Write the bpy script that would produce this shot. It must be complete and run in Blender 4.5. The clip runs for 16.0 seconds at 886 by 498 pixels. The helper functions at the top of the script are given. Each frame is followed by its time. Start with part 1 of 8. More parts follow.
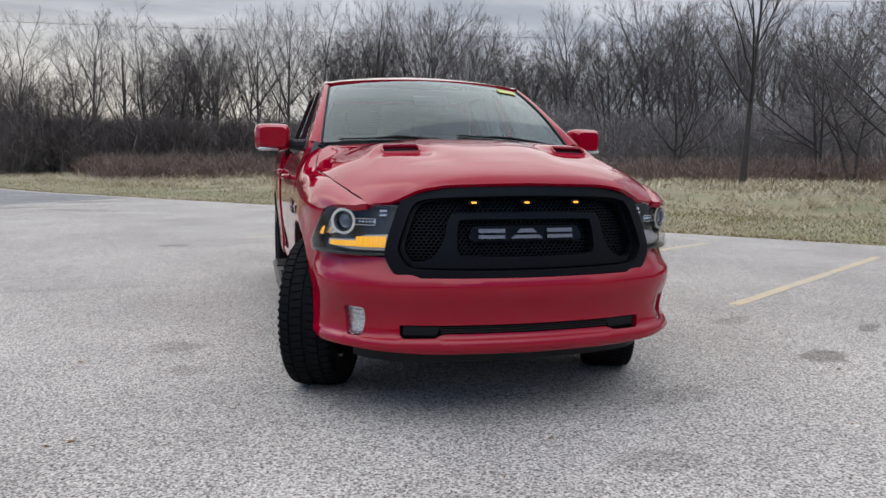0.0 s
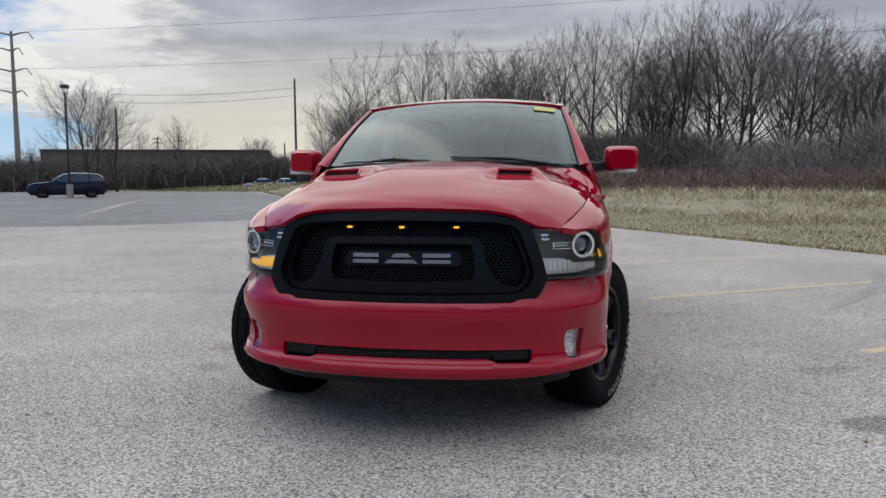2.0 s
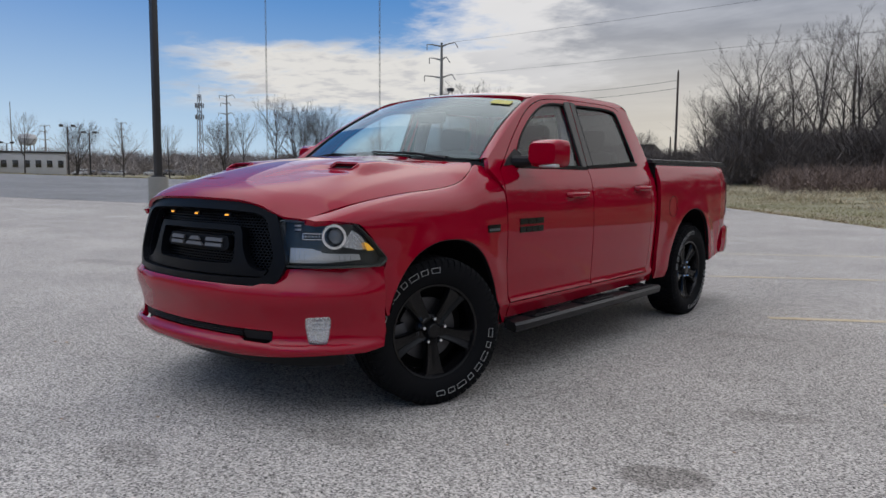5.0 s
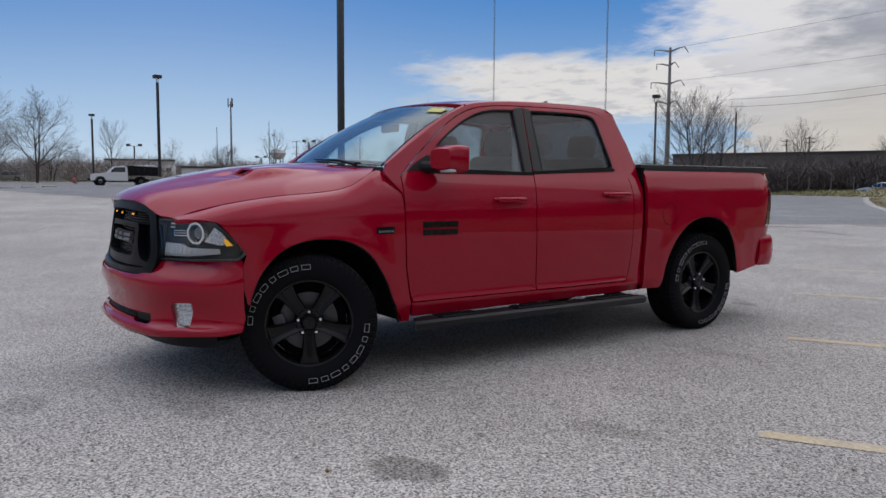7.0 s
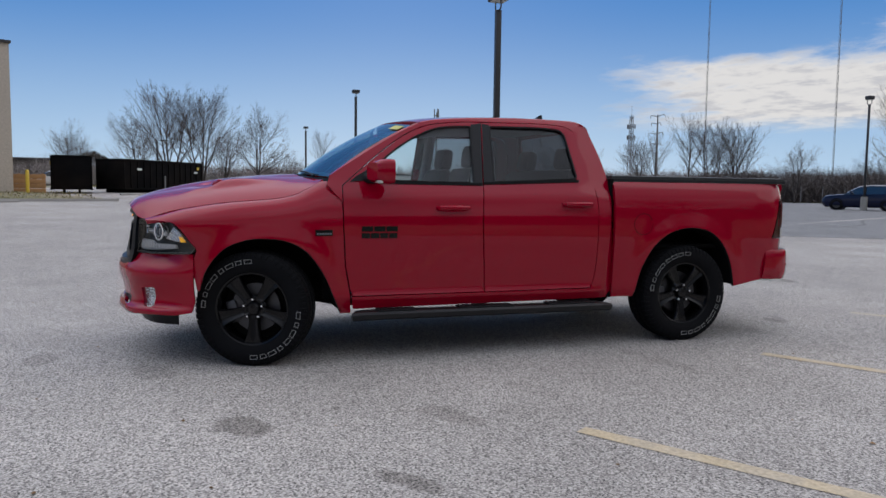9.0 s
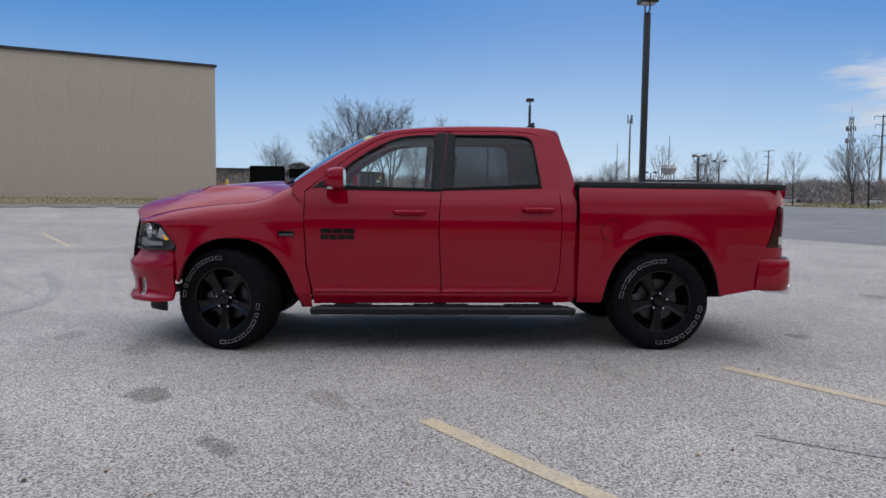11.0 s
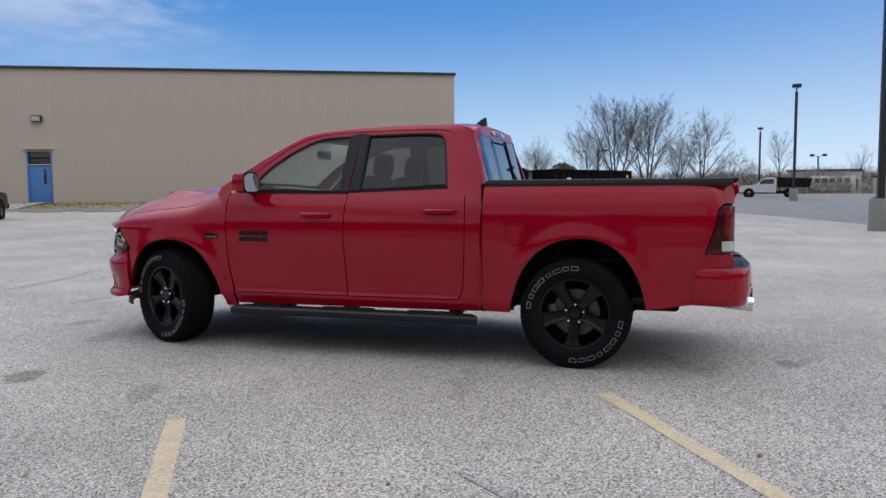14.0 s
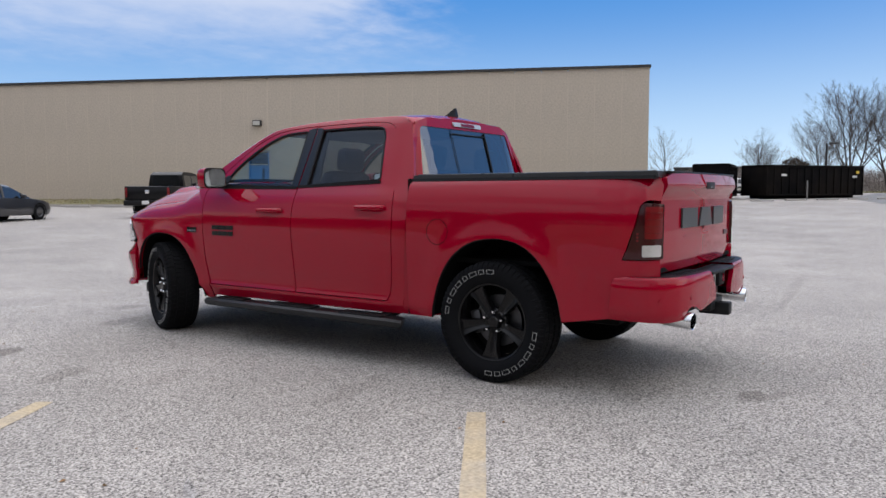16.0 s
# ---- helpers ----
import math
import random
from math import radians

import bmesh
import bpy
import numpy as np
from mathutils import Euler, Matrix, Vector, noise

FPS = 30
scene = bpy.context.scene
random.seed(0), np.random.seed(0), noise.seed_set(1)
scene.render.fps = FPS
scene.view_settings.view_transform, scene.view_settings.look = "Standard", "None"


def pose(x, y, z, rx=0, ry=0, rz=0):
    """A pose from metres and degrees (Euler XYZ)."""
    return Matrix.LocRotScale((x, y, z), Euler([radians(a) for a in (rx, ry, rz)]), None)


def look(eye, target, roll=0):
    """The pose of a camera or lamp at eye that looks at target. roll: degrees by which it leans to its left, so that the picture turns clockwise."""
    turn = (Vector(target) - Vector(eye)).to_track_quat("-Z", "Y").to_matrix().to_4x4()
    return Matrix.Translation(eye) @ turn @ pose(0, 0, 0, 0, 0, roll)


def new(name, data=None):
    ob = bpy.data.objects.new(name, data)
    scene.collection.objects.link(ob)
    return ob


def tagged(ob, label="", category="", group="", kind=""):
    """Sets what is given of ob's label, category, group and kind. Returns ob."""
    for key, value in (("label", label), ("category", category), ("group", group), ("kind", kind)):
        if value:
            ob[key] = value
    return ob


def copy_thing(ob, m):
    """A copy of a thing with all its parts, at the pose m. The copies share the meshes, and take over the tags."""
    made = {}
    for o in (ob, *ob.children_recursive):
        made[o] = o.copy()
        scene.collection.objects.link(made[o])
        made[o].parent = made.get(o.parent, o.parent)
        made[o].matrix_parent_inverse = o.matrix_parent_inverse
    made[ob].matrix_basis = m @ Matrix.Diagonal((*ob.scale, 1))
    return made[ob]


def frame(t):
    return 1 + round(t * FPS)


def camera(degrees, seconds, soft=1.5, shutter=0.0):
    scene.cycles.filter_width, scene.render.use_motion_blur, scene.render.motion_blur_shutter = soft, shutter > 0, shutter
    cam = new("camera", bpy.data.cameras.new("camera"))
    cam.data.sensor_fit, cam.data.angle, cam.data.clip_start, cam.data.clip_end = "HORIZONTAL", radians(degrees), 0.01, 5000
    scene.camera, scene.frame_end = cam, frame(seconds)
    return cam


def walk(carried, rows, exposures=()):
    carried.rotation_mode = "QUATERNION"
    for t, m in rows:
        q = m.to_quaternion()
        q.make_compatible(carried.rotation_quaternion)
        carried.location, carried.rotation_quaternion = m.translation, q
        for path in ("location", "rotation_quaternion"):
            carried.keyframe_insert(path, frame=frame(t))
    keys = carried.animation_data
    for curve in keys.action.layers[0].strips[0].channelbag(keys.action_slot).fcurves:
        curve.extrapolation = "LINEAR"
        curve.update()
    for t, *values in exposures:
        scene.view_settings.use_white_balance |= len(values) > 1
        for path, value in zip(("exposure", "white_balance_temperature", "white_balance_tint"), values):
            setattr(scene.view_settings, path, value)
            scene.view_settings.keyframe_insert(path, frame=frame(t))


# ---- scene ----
cam = camera(61.3, 16.0)
METRES, EYE, TILT, LEAN, TURN = 16.11, 1.215, 0.2, 0.0, -14.5
X0, Y0 = -1.2534, -4.167
ROWS = [
    (0.0, 0.0, 0.0, 0.0, 0.04, -6.55, -0.32),
    (0.5, 0.0324, 0.0039, 0.0008, 5.62, -6.27, -0.22),
    (1.0, 0.0642, 0.0068, 0.0019, 11.61, -6.02, 0.02),
    (1.5, 0.0924, 0.0171, 0.0028, 17.84, -5.67, 0.21),
    (2.0, 0.1228, 0.026, 0.0031, 24.12, -5.5, 0.36),
    (2.5, 0.1473, 0.0421, 0.0026, 29.99, -5.41, 0.41),
    (3.0, 0.1749, 0.0563, 0.002, 35.41, -5.54, 0.44),
    (3.5, 0.1996, 0.0754, 0.002, 40.34, -5.68, 0.38),
    (4.0, 0.2248, 0.0949, 0.002, 44.93, -5.69, 0.13),
    (4.5, 0.25, 0.1147, 0.0029, 49.39, -5.83, -0.15),
    (7.0, 0.3423, 0.2393, 0.0011, 70.81, -5.16, -0.13),
    (7.5, 0.3611, 0.2652, 0.0008, 74.89, -5.0, -0.17),
    (8.0, 0.3765, 0.2899, 0.0006, 78.84, -4.88, -0.28),
    (8.5, 0.3873, 0.3166, 0.0018, 82.59, -4.69, -0.4),
    (9.0, 0.3998, 0.3445, 0.0026, 86.26, -4.64, -0.49),
    (11.5, 0.4079, 0.4904, 0.0025, 104.41, -4.11, -0.5),
    (12.0, 0.3995, 0.5195, 0.0033, 107.67, -4.15, -0.39),
    (12.5, 0.3898, 0.549, 0.0044, 110.95, -4.18, -0.11),
    (13.0, 0.3725, 0.5758, 0.0043, 114.37, -4.12, 0.18),
    (13.5, 0.3559, 0.6042, 0.0041, 118.08, -4.16, 0.39),
    (14.0, 0.3334, 0.6281, 0.0032, 122.01, -4.17, 0.41),
    (14.5, 0.3116, 0.6546, 0.0026, 126.18, -4.35, 0.37),
    (15.0, 0.2851, 0.6748, 0.0018, 130.36, -4.34, 0.26),
    (15.5, 0.259, 0.6981, 0.0021, 134.42, -4.28, 0.24),
    (16.0, 0.2312, 0.7162, 0.0014, 138.69, -4.24, 0.28),
]
walk(cam, [(t, pose(X0, Y0, EYE, TILT, LEAN, TURN) @ pose(METRES * x, METRES * y, METRES * z, 90 + pitch, roll, yaw)) for t, x, y, z, yaw, pitch, roll in ROWS],
     exposures=[(0.0, 0.12, 6500, 10), (1.0, 0.0, 6500, 10), (2.0, -0.14, 6500, 10), (4.5, -0.30, 6430, 11), (7.0, -0.36, 6320, 13), (9.0, -0.33, 6270, 13), (12.5, -0.14, 6280, 12), (14.5, -0.02, 6430, 12), (16.0, 0.11, 6550, 13)])


# ---- sky, sun and exposure ----
world = bpy.data.worlds.new("world")
scene.world = world
world.use_nodes = True
wn = world.node_tree
for n in list(wn.nodes):
    wn.nodes.remove(n)


def wnode(kind, **values):
    n = wn.nodes.new(kind)
    for k, v in values.items():
        n.inputs[k.replace("_", " ")].default_value = v
    return n


def wmath(op, a, b=0.0, clamp=False):
    n = wn.nodes.new("ShaderNodeMath")
    n.operation, n.use_clamp = op, clamp
    for i, v in enumerate((a, b)):
        if isinstance(v, (int, float)):
            n.inputs[i].default_value = v
        else:
            wn.links.new(v, n.inputs[i])
    return n.outputs[0]


def wmix(fac, a, b):
    n = wn.nodes.new("ShaderNodeMix")
    n.data_type = "RGBA"
    for i, v in ((0, fac), (6, a), (7, b)):
        if isinstance(v, (int, float)):
            n.inputs[i].default_value = v
        elif isinstance(v, tuple):
            n.inputs[i].default_value = (*v, 1)
        else:
            wn.links.new(v, n.inputs[i])
    return n.outputs[2]


def wramp(fac, lo, hi):
    n = wn.nodes.new("ShaderNodeMapRange")
    n.interpolation_type = "SMOOTHSTEP"
    wn.links.new(fac, n.inputs[0])
    for i, v in ((1, lo), (2, hi)):
        if isinstance(v, (int, float)):
            n.inputs[i].default_value = v
        else:
            wn.links.new(v, n.inputs[i])
    return n.outputs[0]


SUN_UP, SUN_ROUND = 30.0, 8.0          # degrees above the ground; degrees from +y towards -x
sky = wn.nodes.new("ShaderNodeTexSky")
sky.sky_type = "NISHITA"
sky.sun_disc = False
sky.sun_elevation, sky.sun_rotation = radians(26), radians(-75)
sky.air_density, sky.dust_density, sky.ozone_density = 1.0, 0.6, 2.0
coord = wn.nodes.new("ShaderNodeTexCoord")
sep = wn.nodes.new("ShaderNodeSeparateXYZ")
wn.links.new(coord.outputs["Generated"], sep.inputs[0])
X, Y, Z = sep.outputs
high = wmath("MAXIMUM", Z, 0.02)
# place on a cloud layer: direction over its height
lift = wmath("ADD", high, 0.10)
px, py = wmath("DIVIDE", X, lift), wmath("DIVIDE", Y, lift)
comb = wn.nodes.new("ShaderNodeCombineXYZ")
wn.links.new(px, comb.inputs[0])
wn.links.new(py, comb.inputs[1])


def wnoise(scale, detail, rough, vec=None, warp=0.0):
    n = wnode("ShaderNodeTexNoise", Scale=scale, Detail=detail, Roughness=rough, Distortion=warp)
    wn.links.new(vec or comb.outputs[0], n.inputs["Vector"])
    return n.outputs["Fac"]


stretch = wn.nodes.new("ShaderNodeMapping")
stretch.inputs["Scale"].default_value = (0.8, 1.2, 1.0)
stretch.inputs["Rotation"].default_value = (0, 0, 0.5)
wn.links.new(comb.outputs[0], stretch.inputs["Vector"])
billow = wnoise(1.1, 8.0, 0.58, stretch.outputs[0], 0.3)
fine = wnoise(5.0, 6.0, 0.6, None, 0.2)
round_ = wmath("ARCTAN2", wmath("MULTIPLY", X, -1.0), Y)       # 0 at +y, growing towards -x
wisp = wmath("ADD", wmath("MULTIPLY", wmath("SUBTRACT", billow, 0.5), 0.32), wmath("MULTIPLY", wmath("SUBTRACT", fine, 0.5), 0.22))
edge_r = wmath("ADD", round_, wisp)
# the grey deck spreads over +y and +x, up to a ragged edge
deck_a = wramp(edge_r, 0.645, 0.605)
deck_far = wramp(edge_r, -2.6, -2.3)
deck = wmath("MULTIPLY", deck_a, deck_far)
# a low white bank beyond the deck's edge
bank = wmath("MULTIPLY", wramp(edge_r, 1.06, 0.90), wmath("MULTIPLY", wramp(wmath("ADD", Z, wmath("MULTIPLY", wisp, 0.14)), 0.168, 0.148), wramp(wmath("ADD", Z, wmath("MULTIPLY", wisp, 0.10)), 0.068, 0.092)))
# thin cloud high on the other side
veil = wmath("MULTIPLY", wramp(edge_r, 2.12, 2.36), wramp(wmath("ADD", Z, wmath("MULTIPLY", wisp, 0.3)), 0.13, 0.27))
puff = wmath("MULTIPLY", wramp(billow, 0.66, 0.74), wmath("MULTIPLY", wramp(edge_r, 1.05, 0.75), 0.8))
low = wramp(Z, 0.20, 0.02)
glow = wmath("MULTIPLY", wramp(Z, 0.22, 0.03), wramp(wmath("ABSOLUTE", wmath("SUBTRACT", round_, 0.25)), 0.75, 0.1))
grey = wmix(wramp(billow, 0.32, 0.68), (0.33, 0.36, 0.425), (0.60, 0.63, 0.69))
grey = wmix(wmath("MULTIPLY", low, 0.55), grey, (0.63, 0.66, 0.71))
grey = wmix(wmath("MULTIPLY", glow, 0.62), grey, (0.98, 0.88, 0.68))
skylight = wn.nodes.new("ShaderNodeVectorMath")
skylight.operation = "SCALE"
skylight.inputs["Scale"].default_value = 0.125
wn.links.new(sky.outputs[0], skylight.inputs[0])
blue = wmix(wramp(Z, -0.03, 0.27), (0.56, 0.79, 0.99), (0.050, 0.262, 0.68))
base = wmix(0.93, skylight.outputs[0], blue)
# bright rim where the deck ends
rim = wmath("MULTIPLY", wramp(edge_r, 0.46, 0.57), wramp(edge_r, 0.74, 0.62))
s1 = wmix(wmath("MULTIPLY", bank, 0.95), base, wmix(wramp(wmath("ADD", fine, wmath("MULTIPLY", Z, 0.9)), 0.42, 0.66), (0.70, 0.69, 0.68), (0.96, 0.93, 0.86)))
s1 = wmix(puff, s1, (0.85, 0.86, 0.88))
s1 = wmix(wmath("MULTIPLY", veil, 0.80), s1, (0.66, 0.73, 0.86))
over = wmath("MULTIPLY", wramp(wmath("ADD", Z, wmath("MULTIPLY", wisp, 0.4)), 0.46, 0.66), 0.85)
s1 = wmix(over, s1, wmix(billow, (0.62, 0.64, 0.68), (1.05, 1.05, 1.06)))
bright = wmath("ADD", 1.0, wmath("MULTIPLY", wramp(Z, 0.34, 0.80), 1.5))
s2 = wmix(deck, s1, grey)
s2 = wmix(wmath("MULTIPLY", rim, wmath("MULTIPLY", 0.9, wramp(Z, 0.05, 0.2))), s2, (0.98, 0.97, 0.95))
bg = wn.nodes.new("ShaderNodeBackground")
wn.links.new(bright, bg.inputs["Strength"])
wn.links.new(s2, bg.inputs["Color"])
out = wn.nodes.new("ShaderNodeOutputWorld")
wn.links.new(bg.outputs[0], out.inputs["Surface"])

sun = new("sun", bpy.data.lights.new("sun", "SUN"))
sun.data.energy, sun.data.angle, sun.data.color = 1.0, radians(90), (1.0, 0.94, 0.84)
sun.matrix_world = look((0, 0, 0), (math.sin(radians(SUN_ROUND)) * math.cos(radians(SUN_UP)), -math.cos(radians(SUN_ROUND)) * math.cos(radians(SUN_UP)), -math.sin(radians(SUN_UP))))
scene.view_settings.exposure = 0.0

# ---- mesh helpers ----
from mathutils.geometry import delaunay_2d_cdt


def ramp01(a, b, x):
    """0 to 1, smoothly, as x goes from a to b (which may be the smaller)."""
    t = min(1.0, max(0.0, (x - a) / (b - a)))
    return t * t * (3 - 2 * t)


class Build:
    """A mesh in the making: vertices, faces and, where known, normals."""

    def __init__(self):
        self.v, self.f, self.n = [], [], []

    def add(self, verts, faces, normals=None):
        k = len(self.v)
        self.v += [tuple(p) for p in verts]
        self.n += [tuple(q) for q in normals] if normals else [None] * len(verts)
        self.f += [tuple(i + k for i in f) for f in faces]
        return self

    def mesh(self, name, material, smooth=True, angle=35):
        me = bpy.data.meshes.new(name)
        me.from_pydata(self.v, [], self.f)
        me.validate()
        if material:
            me.materials.append(material)
        if smooth and self.f:
            me.polygons.foreach_set("use_smooth", [True] * len(me.polygons))
            if self.n and all(q is not None for q in self.n) and len(self.n) == len(me.vertices):
                me.normals_split_custom_set_from_vertices(self.n)
            else:
                me.set_sharp_from_angle(angle=radians(angle))
        me.update()
        return me


def part(name, b, material, parent=None, label="", smooth=True, angle=35, at=None):
    """Links a Build or a mesh as ONE object under a thing or a part."""
    me = b.mesh(name, material, smooth, angle) if isinstance(b, Build) else b
    ob = new(name, me)
    if parent is not None:
        ob.parent = parent
    if at is not None:
        ob.matrix_local = at
    if label:
        ob["label"] = label
    return ob


def thing(name, label, category, group="", at=None):
    ob = new(name)
    ob.empty_display_size = 0.2
    if at is not None:
        ob.matrix_world = at
    return tagged(ob, label, category, group)


def curve_of(xs, ys):
    """A smooth curve through the given places (Hermite, with no overshoot)."""
    xs, ys = np.array(xs, float), np.array(ys, float)
    h = np.diff(xs)
    d = np.diff(ys) / h
    m = np.zeros(len(xs))
    m[0], m[-1] = d[0], d[-1]
    for i in range(1, len(xs) - 1):
        if d[i - 1] * d[i] > 0:
            m[i] = 2 * d[i - 1] * d[i] / (d[i - 1] + d[i])

    def f(x):
        x = min(max(x, xs[0]), xs[-1])
        i = min(int(np.searchsorted(xs, x, "right")) - 1, len(h) - 1)
        t = (x - xs[i]) / h[i]
        a, b = t * t * (3 - 2 * t), t * (1 - t)
        return float(ys[i] * (1 - a) + ys[i + 1] * a + h[i] * b * (m[i] * (1 - t) - m[i + 1] * t))
    return f


def smooth_line(points, n=6, closed=False):
    """More points on a rounded line through the given ones (Catmull-Rom)."""
    pts = [Vector(p) for p in points]
    out, c = [], len(pts)
    for i in range(c if closed else c - 1):
        if closed:
            p0, p1, p2, p3 = (pts[(i + k) % c] for k in (-1, 0, 1, 2))
        else:
            p0, p1, p2, p3 = pts[max(i - 1, 0)], pts[i], pts[i + 1], pts[min(i + 2, c - 1)]
        for k in range(n):
            t = k / n
            out.append(0.5 * ((2 * p1) + (p2 - p0) * t + (2 * p0 - 5 * p1 + 4 * p2 - p3) * t * t + (3 * p1 - p0 - 3 * p2 + p3) * t ** 3))
    if not closed:
        out.append(pts[-1])
    return [tuple(p) for p in out]


def rounded(poly, r, n=4):
    """A polygon with its corners rounded by r (a number, or one for each corner)."""
    out, c = [], len(poly)
    for i in range(c):
        a, b, d = Vector(poly[i - 1]), Vector(poly[i]), Vector(poly[(i + 1) % c])
        rr = r[i] if isinstance(r, (list, tuple)) else r
        k1, k2 = min(rr, (a - b).length * 0.48), min(rr, (d - b).length * 0.48)
        if rr <= 0:
            out.append(tuple(b))
            continue
        p, q = b + (a - b).normalized() * k1, b + (d - b).normalized() * k2
        for k in range(n + 1):
            t = k / n
            out.append(tuple(p * (1 - t) ** 2 + b * 2 * t * (1 - t) + q * t * t))
    return out


def dense(poly, step):
    out, c = [], len(poly)
    for i in range(c):
        a, b = Vector(poly[i]), Vector(poly[(i + 1) % c])
        k = max(1, int(math.ceil((b - a).length / step)))
        out += [tuple(a.lerp(b, j / k)) for j in range(k)]
    return out


def inside_mask(px, py, poly):
    ins = np.zeros(len(px), bool)
    c = len(poly)
    for i in range(c):
        (x1, y1), (x2, y2) = poly[i], poly[(i + 1) % c]
        if y1 == y2:
            continue
        cond = (y1 > py) != (y2 > py)
        ins ^= cond & (px < (x2 - x1) * (py - y1) / (y2 - y1) + x1)
    return ins


def panel(name, outline, fmap, material, parent=None, holes=(), step=0.04, flange=0.02, out=(0, 0, 1), label="", hole_flange=None):
    """A sheet over the polygon in (u, v), laid on the surface fmap(u, v), with folded edges that go flange deep; out: which way its face looks."""
    loops = [dense(list(outline), step)] + [dense(list(h), step) for h in holes]
    pts, edges = [], []
    for lp in loops:
        k = len(pts)
        pts += lp
        edges += [(k + i, k + (i + 1) % len(lp)) for i in range(len(lp))]
    us, vs = [p[0] for p in loops[0]], [p[1] for p in loops[0]]
    gu, gv = np.meshgrid(np.arange(min(us), max(us), step) + step * 0.37, np.arange(min(vs), max(vs), step) + step * 0.41)
    gu[1::2] += step / 2
    gu, gv = gu.ravel(), gv.ravel()
    keep = inside_mask(gu, gv, loops[0])
    for lp in loops[1:]:
        keep &= ~inside_mask(gu, gv, lp)
    gu, gv = gu[keep], gv[keep]
    edge = np.array(pts)
    if len(gu):
        near = np.min((gu[:, None] - edge[None, :, 0]) ** 2 + (gv[:, None] - edge[None, :, 1]) ** 2, axis=1)
        ok = near > (0.45 * step) ** 2
        gu, gv = gu[ok], gv[ok]
    allp = [Vector(p) for p in pts] + [Vector(p) for p in zip(gu, gv)]
    vo, _, fo, *_ = delaunay_2d_cdt(allp, edges, [], 0, 1e-6)
    cen = np.array([[sum(vo[i][0] for i in f) / 3, sum(vo[i][1] for i in f) / 3] for f in fo])
    m = inside_mask(cen[:, 0], cen[:, 1], loops[0])
    for lp in loops[1:]:
        m &= ~inside_mask(cen[:, 0], cen[:, 1], lp)
    faces = [f for f, k in zip(fo, m) if k]
    e = 2e-3
    way = Vector(out)

    def normal(u, v):
        a = Vector(fmap(u + e, v)) - Vector(fmap(u - e, v))
        b = Vector(fmap(u, v + e)) - Vector(fmap(u, v - e))
        return a.cross(b).normalized()
    cu, cv = float(np.mean(cen[m][:, 0])), float(np.mean(cen[m][:, 1]))
    sign = 1 if normal(cu, cv).dot(way) >= 0 else -1
    P = [Vector(fmap(p[0], p[1])) for p in vo]
    N = [normal(p[0], p[1]) * sign for p in vo]
    faces = [tuple(f) if sign > 0 else tuple(reversed(f)) for f in faces]
    b = Build().add(P, faces, N)
    for j, lp in enumerate(loops):
        deep = flange if j == 0 or hole_flange is None else hole_flange
        if deep <= 0:
            continue
        q = [Vector(fmap(*p)) for p in lp]
        nn = [normal(*p) * sign for p in lp]
        c = len(lp)
        side = []
        for i in range(c):
            t = q[(i + 1) % c] - q[i - 1]
            side.append(t.cross(nn[i]).normalized())
        probe = Vector(lp[0]) + (Vector(lp[1]) - Vector(lp[-1])).orthogonal().normalized() * step * 0.3
        flip = side[0].dot(Vector(fmap(*probe)) - q[0]) > 0
        if bool(inside_mask(np.array([probe[0]]), np.array([probe[1]]), lp)[0]) != flip:
            side = [-s for s in side]
        if j:
            side = [-s for s in side]
        # side now points away from the sheet
        low = [p - n * deep for p, n in zip(q, nn)]
        fs = []
        for i in range(c):
            k = (i + 1) % c
            f = (i, k, c + k, c + i)
            nf = (q[k] - q[i]).cross(low[i] - q[i])
            fs.append(f if nf.dot(side[i]) > 0 else tuple(reversed(f)))
        b.add(q + low, fs, side + side)
    return part(name, b, material, parent, label)


def box_build(size, at=(0, 0, 0), bevel=0.0, b=None, turn=None):
    """A box with chamfered edges, as a Build."""
    b = b or Build()
    sx, sy, sz = (s / 2 for s in size)
    bm = bmesh.new()
    bmesh.ops.create_cube(bm, size=1)
    for v in bm.verts:
        v.co = Vector((v.co.x * 2 * sx, v.co.y * 2 * sy, v.co.z * 2 * sz))
    if bevel > 0:
        bmesh.ops.bevel(bm, geom=bm.edges[:], offset=bevel, segments=2, profile=0.5, affect="EDGES")
    m = (turn.to_4x4() if turn is not None else Matrix())
    m = Matrix.Translation(at) @ m
    bm.verts.index_update()
    b.add([m @ v.co for v in bm.verts], [[v.index for v in f.verts] for f in bm.faces])
    bm.free()
    return b


def tube(path, r, n=10, b=None, cap=True):
    """A round bar along a path; r: one radius or one for each point."""
    b = b or Build()
    pts = [Vector(p) for p in path]
    rs = r if isinstance(r, (list, tuple)) else [r] * len(pts)
    vs, fs = [], []
    ref = Vector((0, 0, 1))
    for i, p in enumerate(pts):
        d = (pts[min(i + 1, len(pts) - 1)] - pts[max(i - 1, 0)]).normalized()
        if i == 0:
            ref = d.orthogonal().normalized()
        a = (ref - d * ref.dot(d)).normalized()
        ref = a
        c = d.cross(a)
        vs += [p + (a * math.cos(2 * math.pi * k / n) + c * math.sin(2 * math.pi * k / n)) * rs[i] for k in range(n)]
    for i in range(len(pts) - 1):
        for k in range(n):
            fs.append((i * n + k, i * n + (k + 1) % n, (i + 1) * n + (k + 1) % n, (i + 1) * n + k))
    if cap:
        fs.append(tuple(reversed(range(n))))
        fs.append(tuple((len(pts) - 1) * n + k for k in range(n)))
    return b.add(vs, fs)


